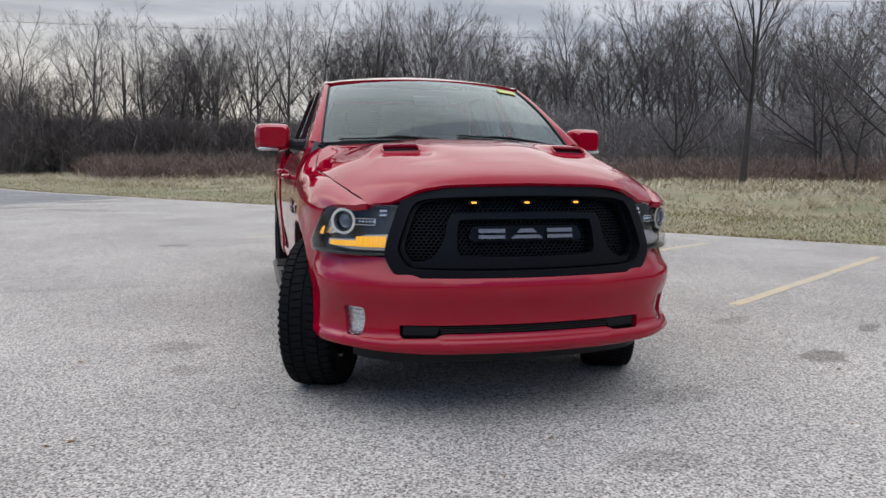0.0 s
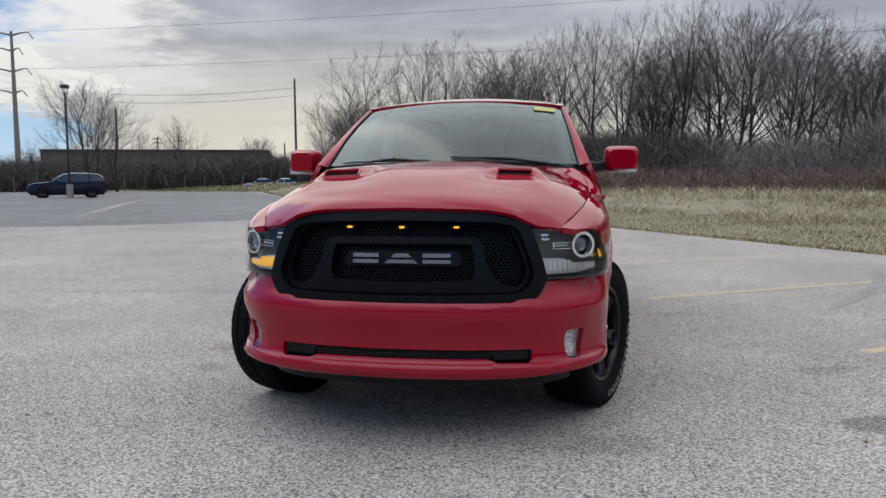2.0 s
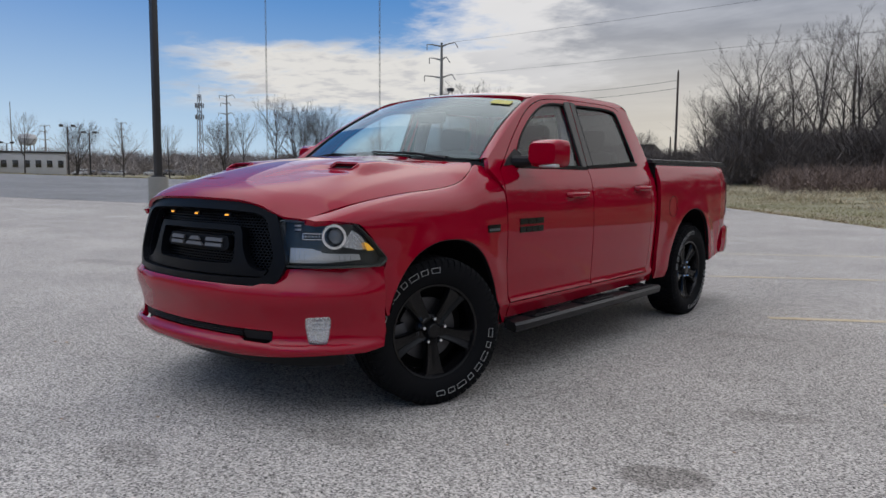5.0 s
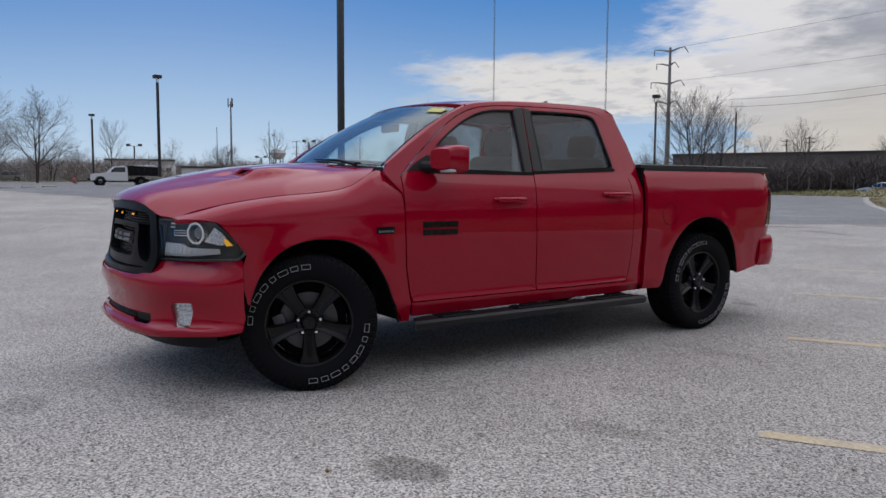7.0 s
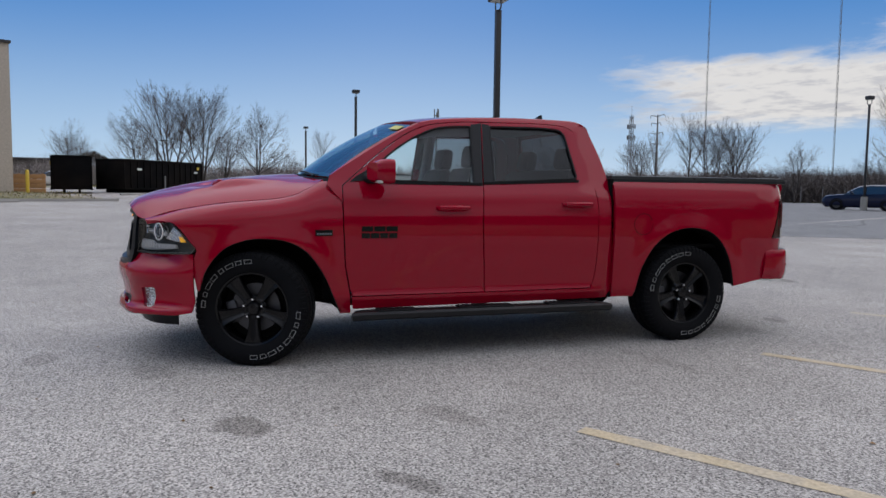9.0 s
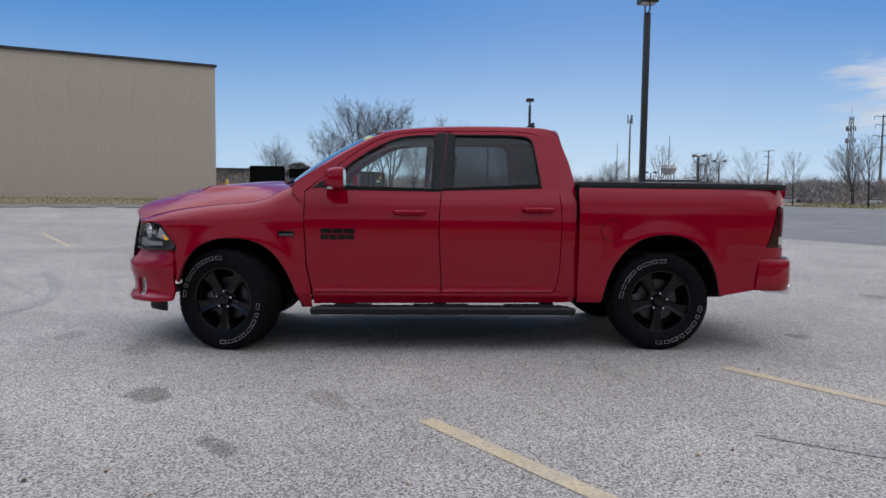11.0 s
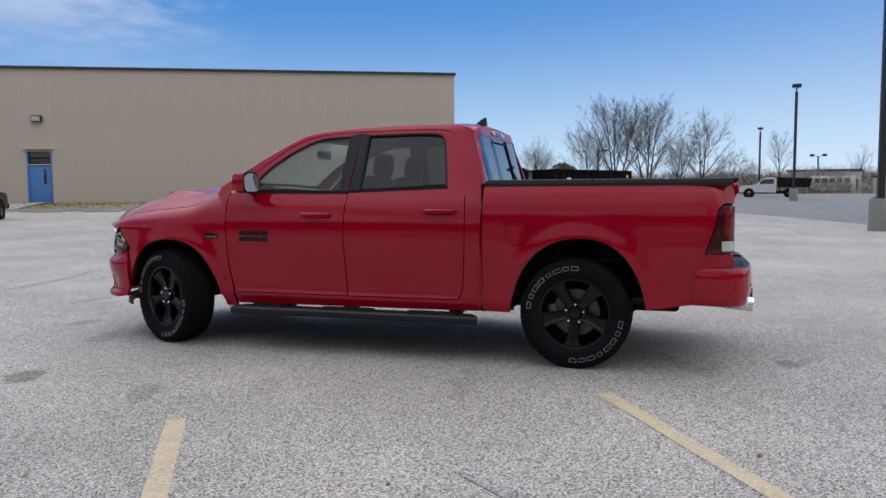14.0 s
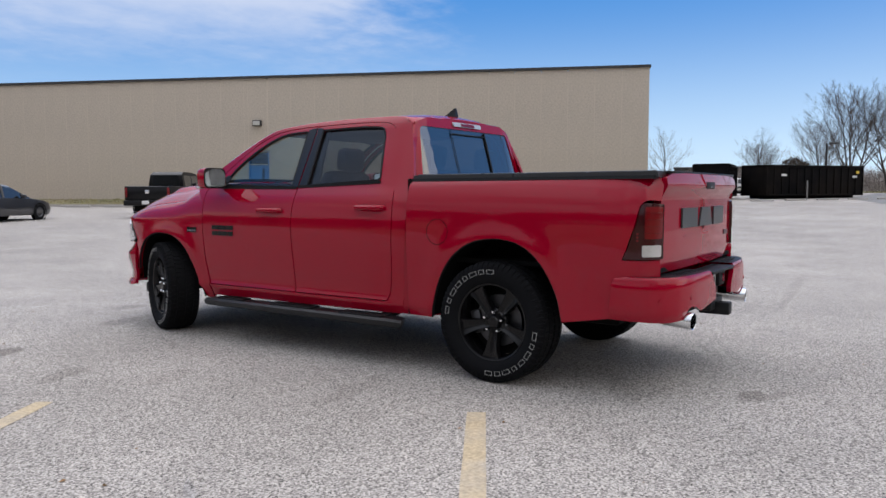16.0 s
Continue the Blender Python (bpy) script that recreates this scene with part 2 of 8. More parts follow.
def lathe(profile, n=48, axis="x", b=None, closed=False):
    """A turned body: profile of (along the axis, radius)."""
    b = b or Build()
    vs, fs, m = [], [], len(profile)
    for k in range(n):
        c, s = math.cos(2 * math.pi * k / n), math.sin(2 * math.pi * k / n)
        for a, r in profile:
            vs.append((a, r * c, r * s) if axis == "x" else (r * c, r * s, a) if axis == "z" else (r * c, a, r * s))
    for k in range(n):
        j = (k + 1) % n
        for i in range(m if closed else m - 1):
            l = (i + 1) % m
            f = (k * m + i, k * m + l, j * m + l, j * m + i)
            fs.append(f if axis != "y" else tuple(reversed(f)))
    return b.add(vs, fs)


def prism(poly, depth, to, b=None, taper=1.0):
    """A flat plate with the outline poly (u, v), depth thick, placed by to(u, v, w)."""
    b = b or Build()
    c = len(poly)
    cu, cv = sum(p[0] for p in poly) / c, sum(p[1] for p in poly) / c
    top = [to(cu + (u - cu) * taper, cv + (v - cv) * taper, depth) for u, v in poly]
    low = [to(u, v, 0) for u, v in poly]
    fs = [tuple(range(c)), tuple(reversed(range(c, 2 * c)))]
    fs += [(i, c + i, c + (i + 1) % c, (i + 1) % c) for i in range(c)]
    return b.add(top + low, fs)


def sweep(path, profile, up=(0, 0, 1), b=None, closed=False):
    """A profile of (side, up) carried along a path."""
    b = b or Build()
    pts = [Vector(p) for p in path]
    c, m = len(pts), len(profile)
    vs, fs = [], []
    for i, p in enumerate(pts):
        d = ((pts[(i + 1) % c] - pts[i - 1]) if closed else (pts[min(i + 1, c - 1)] - pts[max(i - 1, 0)])).normalized()
        s = d.cross(Vector(up)).normalized()
        u = s.cross(d)
        vs += [p + s * a + u * e for a, e in profile]
    for i in range(c if closed else c - 1):
        j = (i + 1) % c
        for k in range(m):
            l = (k + 1) % m
            fs.append((i * m + k, i * m + l, j * m + l, j * m + k))
    if not closed:
        fs.append(tuple(reversed(range(m))))
        fs.append(tuple((c - 1) * m + k for k in range(m)))
    return b.add(vs, fs)

# ---- materials ----
def material(name, base, rough=0.5, metal=0.0, vary=0.0, scale=8.0, fine=0.0, fine_scale=120.0, bump=0.0, bump_scale=200.0, coat=0.0, coat_rough=0.03, spec=0.5, tint=None, rough_vary=0.0, glow=0.0, by_object=0.0, by_island=0.0, coat_ior=1.5):
    """A surface with broad stains (vary, at scale per metre), fine grain, relief and wear."""
    m = bpy.data.materials.new(name)
    m.use_nodes = True
    t = m.node_tree
    p = t.nodes["Principled BSDF"]
    p.inputs["Base Color"].default_value = (*base, 1)
    p.inputs["Roughness"].default_value = rough
    p.inputs["Metallic"].default_value = metal
    p.inputs["Specular IOR Level"].default_value = spec
    p.inputs["Coat Weight"].default_value = coat
    p.inputs["Coat Roughness"].default_value = coat_rough
    p.inputs["Coat IOR"].default_value = coat_ior
    if glow:
        p.inputs["Emission Color"].default_value = (*base, 1)
        p.inputs["Emission Strength"].default_value = glow
    co = t.nodes.new("ShaderNodeTexCoord")

    def noise_of(sc, detail=5.0, r=0.6):
        n = t.nodes.new("ShaderNodeTexNoise")
        n.inputs["Scale"].default_value, n.inputs["Detail"].default_value, n.inputs["Roughness"].default_value = sc, detail, r
        t.links.new(co.outputs["Object"], n.inputs["Vector"])
        return n.outputs["Fac"]

    def calc(op, a, b):
        n = t.nodes.new("ShaderNodeMath")
        n.operation = op
        for i, v in enumerate((a, b)):
            if isinstance(v, (int, float)):
                n.inputs[i].default_value = v
            else:
                t.links.new(v, n.inputs[i])
        return n.outputs[0]
    gain = None
    if vary:
        gain = calc("ADD", calc("MULTIPLY", calc("SUBTRACT", noise_of(scale), 0.5), 2 * vary), 1.0)
    if fine:
        g = calc("ADD", calc("MULTIPLY", calc("SUBTRACT", noise_of(fine_scale, 3.0), 0.5), 2 * fine), 1.0)
        gain = calc("MULTIPLY", gain, g) if gain is not None else g
    for amount, kind, socket in ((by_object, "ShaderNodeObjectInfo", "Random"), (by_island, "ShaderNodeNewGeometry", "Random Per Island")):
        if amount:
            o = t.nodes.new(kind)
            g = calc("ADD", calc("MULTIPLY", calc("SUBTRACT", o.outputs[socket], 0.5), 2 * amount), 1.0)
            gain = calc("MULTIPLY", gain, g) if gain is not None else g
    if gain is not None:
        sc = t.nodes.new("ShaderNodeVectorMath")
        sc.operation = "SCALE"
        sc.inputs[0].default_value = base
        t.links.new(gain, sc.inputs["Scale"])
        colour = sc.outputs[0]
        if tint:
            mx = t.nodes.new("ShaderNodeMix")
            mx.data_type = "RGBA"
            rr = t.nodes.new("ShaderNodeMapRange")
            t.links.new(noise_of(scale * 0.37, 6.0), rr.inputs[0])
            rr.inputs[1].default_value, rr.inputs[2].default_value = 0.42, 0.64
            t.links.new(rr.outputs[0], mx.inputs[0])
            t.links.new(colour, mx.inputs[6])
            tc = t.nodes.new("ShaderNodeVectorMath")
            tc.operation = "SCALE"
            tc.inputs[0].default_value = tint
            t.links.new(gain, tc.inputs["Scale"])
            t.links.new(tc.outputs[0], mx.inputs[7])
            colour = mx.outputs[2]
        t.links.new(colour, p.inputs["Base Color"])
    if rough_vary:
        t.links.new(calc("ADD", calc("MULTIPLY", calc("SUBTRACT", noise_of(scale * 1.7), 0.5), 2 * rough_vary), rough), p.inputs["Roughness"])
    if bump:
        bn = t.nodes.new("ShaderNodeBump")
        bn.inputs["Strength"].default_value = bump
        bn.inputs["Distance"].default_value = 0.01
        t.links.new(noise_of(bump_scale, 4.0), bn.inputs["Height"])
        t.links.new(bn.outputs[0], p.inputs["Normal"])
    return m


def glass(name, tint, gloss=1.0, ior=1.62):
    """A thin pane: tinted see-through with a mirror gloss that grows at grazing angles."""
    m = bpy.data.materials.new(name)
    m.use_nodes = True
    t = m.node_tree
    for n in list(t.nodes):
        t.nodes.remove(n)
    o, mx, tr, gl, fr = (t.nodes.new("ShaderNode" + k) for k in ("OutputMaterial", "MixShader", "BsdfTransparent", "BsdfGlossy", "LayerWeight"))
    tr.inputs[0].default_value = (*tint, 1)
    gl.inputs["Roughness"].default_value = 0.01
    gl.inputs["Color"].default_value = (*gloss, 1) if isinstance(gloss, tuple) else (gloss, gloss, gloss, 1)
    fr.inputs["Blend"].default_value = 0.5
    straight = ((ior - 1) / (ior + 1)) ** 2
    link_from = fr.outputs["Facing"]
    for op, value in (("POWER", 5.0), ("MULTIPLY", 1 - straight), ("ADD", straight)):
        step = t.nodes.new("ShaderNodeMath")
        step.operation = op
        t.links.new(link_from, step.inputs[0])
        step.inputs[1].default_value = value
        link_from = step.outputs[0]
    t.links.new(link_from, mx.inputs[0])
    t.links.new(tr.outputs[0], mx.inputs[1])
    t.links.new(gl.outputs[0], mx.inputs[2])
    t.links.new(mx.outputs[0], o.inputs[0])
    return m


red_paint = material("red_paint", (0.290, 0.0003, 0.0140), 0.40, 0.0, vary=0.03, scale=2.0, coat=1.0, coat_rough=0.0, spec=0.0, coat_ior=1.44)
black_gloss = material("gloss_black", (0.004, 0.004, 0.0045), 0.22, vary=0.2, scale=12.0, coat=0.12, spec=0.25, coat_rough=0.08, rough_vary=0.06)
black_plastic = material("black_plastic", (0.010, 0.010, 0.011), 0.5, vary=0.25, scale=14.0, spec=0.2, bump=0.15, bump_scale=500.0)
black_satin = material("satin_black", (0.009, 0.009, 0.010), 0.42, spec=0.35, vary=0.3, scale=9.0, bump=0.1, bump_scale=300.0, rough_vary=0.1)
grille_black = material("grille_black", (0.0032, 0.0042, 0.0064), 0.36, spec=0.14, vary=0.2, scale=10.0, bump=0.05, bump_scale=400.0)
liner_black = material("liner_black", (0.004, 0.004, 0.004), 0.9, vary=0.3, scale=6.0, spec=0.15)
seam_black = material("seam_black", (0.006, 0.005, 0.005), 0.9, spec=0.1)
tonneau_black = material("tonneau_vinyl", (0.022, 0.023, 0.025), 0.30, vary=0.2, scale=5.0, bump=0.25, bump_scale=260.0, rough_vary=0.08)
tyre_rubber = material("tyre_rubber", (0.0062, 0.0064, 0.0072), 0.75, spec=0.09, vary=0.3, scale=9.0, fine=0.2, fine_scale=150.0, bump=0.2, bump_scale=180.0)
mark_white = material("mark_white", (0.34, 0.335, 0.325), 0.7, vary=0.3, scale=30.0)
chrome = material("chrome", (0.80, 0.81, 0.83), 0.09, 1.0, rough_vary=0.05, scale=10.0)
disc_steel = material("disc_steel", (0.09, 0.09, 0.095), 0.45, 1.0, vary=0.2, scale=20.0, rough_vary=0.1)
badge_grey = material("badge_grey", (0.17, 0.175, 0.19), 0.4, 0.5, vary=0.1, scale=40.0)
badge_dark = material("badge_dark", (0.06, 0.065, 0.07), 0.28, 0.5, vary=0.2, scale=30.0)
amber_glow = material("amber_glow", (1.0, 0.40, 0.03), 0.3, glow=1.15)
amber_lens = material("amber_lens", (0.95, 0.46, 0.03), 0.2, glow=0.4, coat=0.6)
indicator_white = material("indicator_white", (0.52, 0.51, 0.49), 0.18, 0.25, vary=0.15, scale=80.0, coat=0.6)
lamp_housing = material("lamp_housing", (0.045, 0.048, 0.047), 0.30, 0.3, vary=0.2, scale=20.0)
dark_glass_ball = material("projector_glass", (0.06, 0.07, 0.085), 0.05, 0.0, coat=1.0)
tail_dark = material("smoked_lens", (0.035, 0.002, 0.004), 0.14, coat=0.35, spec=0.3, vary=0.1, scale=20.0)
tail_red = material("red_lens", (0.15, 0.003, 0.005), 0.15, coat=0.4, spec=0.3, vary=0.15, scale=40.0)
sticker_yellow = material("sticker_yellow", (0.52, 0.47, 0.12), 0.6, vary=0.1, scale=30.0)
plate_white = material("plate_white", (0.70, 0.70, 0.70), 0.4, vary=0.1, scale=20.0)
mirror_glass = material("mirror_glass", (0.85, 0.86, 0.88), 0.02, 1.0)
interior_grey = material("interior_grey", (0.026, 0.026, 0.028), 0.75, vary=0.2, scale=6.0, bump=0.2, bump_scale=220.0)
interior_black = material("interior_black", (0.014, 0.014, 0.015), 0.5, vary=0.2, scale=9.0)
interior_light = material("interior_light", (0.30, 0.30, 0.30), 0.9, vary=0.08, scale=9.0, bump=0.1, bump_scale=300.0)
glass_screen = glass("windscreen_glass", (0.55, 0.63, 0.62), (0.90, 1.0, 1.0), ior=1.82)
glass_side = glass("side_glass", (0.82, 0.88, 0.87), ior=1.55)
glass_dark = glass("privacy_glass", (0.24, 0.26, 0.27), ior=1.5)
glass_rear = glass("rear_glass", (0.16, 0.17, 0.18), ior=2.5)
fog_silver = material("fog_lamp_silver", (0.72, 0.73, 0.74), 0.26, 0.75, vary=0.25, scale=60.0, rough_vary=0.08)
clear_lens = glass("clear_lens", (0.93, 0.94, 0.95), ior=1.42)
STEER = -21.0


def asphalt(name, base, dark, stains=(), contrast=0.5):
    """Worn asphalt: stone grain at two sizes, broad mottling, and stains with places of their own."""
    m = bpy.data.materials.new(name)
    m.use_nodes = True
    t = m.node_tree
    p = t.nodes["Principled BSDF"]
    p.inputs["Specular IOR Level"].default_value = 0.25
    co = t.nodes.new("ShaderNodeTexCoord")

    def link(a, b):
        t.links.new(a, b)

    def tex(kind, sc, detail=None, rough=0.6, vec=None):
        n = t.nodes.new(kind)
        n.inputs["Scale"].default_value = sc
        if detail is not None:
            n.inputs["Detail"].default_value, n.inputs["Roughness"].default_value = detail, rough
        link(vec or co.outputs["Object"], n.inputs["Vector"])
        return n

    def rng_(x, a, b, c, d):
        n = t.nodes.new("ShaderNodeMapRange")
        n.interpolation_type = "SMOOTHSTEP"
        link(x, n.inputs[0])
        for i, q in enumerate((a, b, c, d)):
            n.inputs[i + 1].default_value = q
        return n.outputs[0]

    def calc(op, a, b):
        n = t.nodes.new("ShaderNodeMath")
        n.operation = op
        for i, q in enumerate((a, b)):
            if isinstance(q, (int, float)):
                n.inputs[i].default_value = q
            else:
                link(q, n.inputs[i])
        return n.outputs[0]

    def mix(fac, a, b):
        n = t.nodes.new("ShaderNodeMix")
        n.data_type = "RGBA"
        for i, q in ((0, fac), (6, a), (7, b)):
            if isinstance(q, (int, float)):
                n.inputs[i].default_value = q
            elif isinstance(q, tuple):
                n.inputs[i].default_value = (*q, 1)
            else:
                link(q, n.inputs[i])
        return n.outputs[2]
    stone = tex("ShaderNodeTexVoronoi", 105.0)
    grit = tex("ShaderNodeTexNoise", 80.0, 4.0, 0.7)
    broad = tex("ShaderNodeTexNoise", 0.55, 7.0, 0.62)
    wide = tex("ShaderNodeTexNoise", 0.09, 4.0, 0.55)
    sp = t.nodes.new("ShaderNodeSeparateColor")
    link(stone.outputs["Color"], sp.inputs[0])
    k = calc("ADD", calc("MULTIPLY", calc("SUBTRACT", sp.outputs[0], 0.5), contrast), calc("MULTIPLY", calc("SUBTRACT", grit.outputs["Fac"], 0.5), contrast * 2.6))
    k = calc("ADD", k, 1.0)
    k = calc("MULTIPLY", k, rng_(broad.outputs["Fac"], 0.30, 0.72, 0.86, 1.10))
    k = calc("MULTIPLY", k, rng_(wide.outputs["Fac"], 0.30, 0.70, 0.90, 1.08))
    warp = tex("ShaderNodeTexNoise", 4.0, 7.0, 0.7)
    mask = None
    for x, y, rx, ry, deg, power in stains:
        mp = t.nodes.new("ShaderNodeMapping")
        mp.vector_type = "TEXTURE"
        mp.inputs["Location"].default_value = (x, y, 0)
        mp.inputs["Rotation"].default_value = (0, 0, radians(deg))
        mp.inputs["Scale"].default_value = (rx, ry, 1000)
        link(co.outputs["Object"], mp.inputs["Vector"])
        ln = t.nodes.new("ShaderNodeVectorMath")
        ln.operation = "LENGTH"
        link(mp.outputs[0], ln.inputs[0])
        d = calc("ADD", ln.outputs["Value"], calc("MULTIPLY", calc("SUBTRACT", warp.outputs["Fac"], 0.5), 1.7))
        s = calc("MULTIPLY", rng_(d, 0.98, 0.74, 0.0, 1.0), power * 0.62)
        mask = calc("MAXIMUM", mask, s) if mask is not None else s
    sc = t.nodes.new("ShaderNodeVectorMath")
    sc.operation = "SCALE"
    sc.inputs[0].default_value = base
    link(k, sc.inputs["Scale"])
    colour = sc.outputs[0]
    if mask is not None:
        ds = t.nodes.new("ShaderNodeVectorMath")
        ds.operation = "SCALE"
        ds.inputs[0].default_value = dark
        link(k, ds.inputs["Scale"])
        colour = mix(mask, colour, ds.outputs[0])
    link(colour, p.inputs["Base Color"])
    p.inputs["Roughness"].default_value = 0.88
    bn = t.nodes.new("ShaderNodeBump")
    bn.inputs["Strength"].default_value = 0.55
    bn.inputs["Distance"].default_value = 0.006
    link(calc("ADD", grit.outputs["Fac"], calc("MULTIPLY", stone.outputs["Distance"], -0.6)), bn.inputs["Height"])
    link(bn.outputs[0], p.inputs["Normal"])
    return m


STAINS = [(2.33, -0.19, 0.26, 0.14, 30, 1.0), (2.45, 0.94, 0.26, 0.12, 20, 0.55), (3.29, 0.44, 0.27, 0.08, 35, 0.95), (2.15, 0.35, 0.05, 0.03, 0, 0.9), (2.08, 1.62, 0.30, 0.10, 20, 0.32), (3.77, 1.98, 0.45, 0.06, 55, 0.25), (1.6, 2.9, 0.5, 0.12, 10, 0.25), (4.6, 3.6, 1.6, 0.05, 62, 0.25), (-4.5, -5.0, 2.8, 0.07, 25, 0.3), (-3.2, -3.8, 2.2, 0.06, 38, 0.3), (-6.5, 2.0, 0.8, 0.3, 20, 0.4), (-4.18, 3.54, 2.2, 0.10, 8, 0.35), (-5.5, 4.4, 2.6, 0.07, 5, 0.3),
          (-2.4, 7.7, 0.26, 0.18, 0, 0.8), (-1.74, 1.03, 0.22, 0.17, 0, 0.65), (-1.65, 0.4, 0.18, 0.13, 0, 0.45), (0.97, -0.72, 0.30, 0.16, 20, 0.45), (0.37, -1.49, 0.24, 0.12, 0, 0.45), (0.38, 5.10, 0.16, 0.10, 10, 0.75), (0.67, 4.36, 0.5, 0.12, 30, 0.25), (0.3, 5.2, 0.05, 0.20, 70, 0.6), (-6.2, 21.8, 1.1, 0.6, 20, 0.7), (-8.4, 18.3, 2.2, 0.45, 25, 0.75), (-5.6, 17.2, 1.4, 0.30, 150, 0.6), (-11.5, 21.5, 2.5, 0.4, 20, 0.6), (-9.5, 14.0, 2.0, 0.16, 12, 0.45)]
asphalt_light = asphalt("pale_asphalt", (0.352, 0.324, 0.294), (0.125, 0.110, 0.096), STAINS, 1.25)
asphalt_old = asphalt("old_asphalt", (0.200, 0.196, 0.194), (0.1, 0.1, 0.1), (), 0.9)
line_yellow = material("line_yellow", (0.47, 0.375, 0.240), 0.85, vary=0.25, scale=6.0, fine=0.55, fine_scale=45.0, tint=(0.42, 0.36, 0.28), bump=0.3, bump_scale=60.0)
BAY_LINES = [((2.90, 1.53), (7.10, 4.22)), ((1.62, 3.84), (5.90, 6.40)), ((0.2, 6.25), (4.4, 8.85)), ((-1.3, 8.7), (2.9, 11.3)), ((-13.4, -8.05), (-9.2, -5.5))]
tar_black = material("tar", (0.055, 0.053, 0.050), 0.7, vary=0.3, scale=3.0)
field_soil = material("field_soil", (0.245, 0.205, 0.130), 0.95, vary=0.45, scale=0.35, fine=0.5, fine_scale=9.0, tint=(0.15, 0.145, 0.07), bump=0.6, bump_scale=12.0)
grass_green = material("winter_grass", (0.315, 0.265, 0.145), 0.9, by_island=0.45, vary=0.3, scale=0.5, tint=(0.205, 0.205, 0.09), spec=0.2)
grass_dry = material("dry_grass", (0.47, 0.405, 0.285), 0.9, by_island=0.40, vary=0.3, scale=0.4, tint=(0.37, 0.295, 0.18), spec=0.2)
weed_brown = material("weed_brown", (0.20, 0.135, 0.085), 0.9, by_island=0.4, spec=0.2)
weed_purple = material("weed_purple", (0.165, 0.120, 0.100), 0.9, by_island=0.4, spec=0.2)
leaf_brown = material("leaf_brown", (0.20, 0.12, 0.06), 0.85, by_island=0.5, spec=0.2)
bark = material("bark", (0.058, 0.050, 0.046), 0.95, vary=0.35, scale=1.5, fine=0.3, fine_scale=14.0, bump=0.7, bump_scale=16.0, spec=0.2)
twig_wood = material("twig_wood", (0.120, 0.104, 0.096), 0.9, by_object=0.20, vary=0.25, scale=0.4, spec=0.15)
brush_brown = material("brush_brown", (0.122, 0.104, 0.096), 0.95, by_island=0.4, spec=0.1)
brush_grey = material("brush_grey", (0.250, 0.222, 0.208), 0.95, by_island=0.4, spec=0.1)
shrub_dark = material("shrub_dark", (0.055, 0.040, 0.026), 0.9, by_island=0.4, spec=0.1)
wall_tan = material("wall_tan", (0.485, 0.425, 0.352), 0.92, vary=0.10, scale=0.25, fine=0.30, fine_scale=9.0, bump=0.5, bump_scale=30.0, tint=(0.455, 0.402, 0.338))
joint_tan = material("joint_tan", (0.53, 0.465, 0.385), 0.95, vary=0.1, scale=2.0)
coping_black = material("coping_black", (0.030, 0.029, 0.030), 0.5, vary=0.2, scale=2.0)
door_blue = material("door_blue", (0.070, 0.200, 0.470), 0.5, vary=0.12, scale=3.0, bump=0.05, bump_scale=60.0)
concrete = material("concrete", (0.36, 0.345, 0.325), 0.92, vary=0.18, scale=1.3, fine=0.25, fine_scale=40.0, bump=0.4, bump_scale=50.0)
footing_grey = material("footing_grey", (0.225, 0.218, 0.195), 0.92, vary=0.2, scale=1.6, fine=0.25, fine_scale=40.0, bump=0.4, bump_scale=50.0)
pole_black = material("pole_black", (0.022, 0.021, 0.022), 0.5, vary=0.25, scale=2.0, rough_vary=0.1)
steel_grey = material("steel_grey", (0.20, 0.195, 0.19), 0.6, 0.3, vary=0.2, scale=0.6)
mast_grey = material("mast_grey", (0.15, 0.145, 0.15), 0.6, vary=0.2, scale=0.5)
wood_pole = material("wood_pole", (0.085, 0.066, 0.052), 0.9, vary=0.3, scale=2.0)
wire_black = material("wire_black", (0.05, 0.05, 0.055), 0.7)
container_black = material("container_black", (0.0045, 0.0045, 0.005), 0.8, spec=0.06, vary=0.4, scale=1.2, fine=0.3, fine_scale=20.0, tint=(0.010, 0.008, 0.007), rough_vary=0.1)
label_white = material("label_white", (0.65, 0.65, 0.63), 0.6, vary=0.1, scale=8.0)
plank_wood = material("plank_wood", (0.36, 0.20, 0.085), 0.8, vary=0.3, scale=2.5, by_object=0.25, fine=0.2, fine_scale=30.0)
bollard_yellow = material("bollard_yellow", (0.62, 0.42, 0.03), 0.5, vary=0.15, scale=5.0)
car_navy = material("car_navy", (0.002, 0.005, 0.026), 0.3, spec=0.2, coat=0.3)
car_black = material("car_black", (0.004, 0.004, 0.005), 0.3, spec=0.2, coat=0.2, vary=0.2, scale=3.0)
car_dusk = material("car_dark_grey", (0.022, 0.023, 0.027), 0.3, coat=1.0)
car_white = material("car_white", (0.62, 0.62, 0.62), 0.35, coat=0.8, vary=0.06, scale=3.0)
car_silver = material("car_silver", (0.42, 0.42, 0.43), 0.3, 0.6, coat=0.8)
car_glass = material("car_glass", (0.010, 0.012, 0.014), 0.06, coat=1.0)
plow_red = material("plow_red", (0.30, 0.045, 0.03), 0.6, vary=0.3, scale=3.0)
far_white = material("far_white", (0.50, 0.50, 0.50), 0.8, vary=0.12, scale=0.3)
far_brown = material("far_brown", (0.070, 0.058, 0.052), 0.9, vary=0.15, scale=0.2)
lamp_glass = material("lamp_glass", (0.45, 0.45, 0.42), 0.3, vary=0.1, scale=10.0)
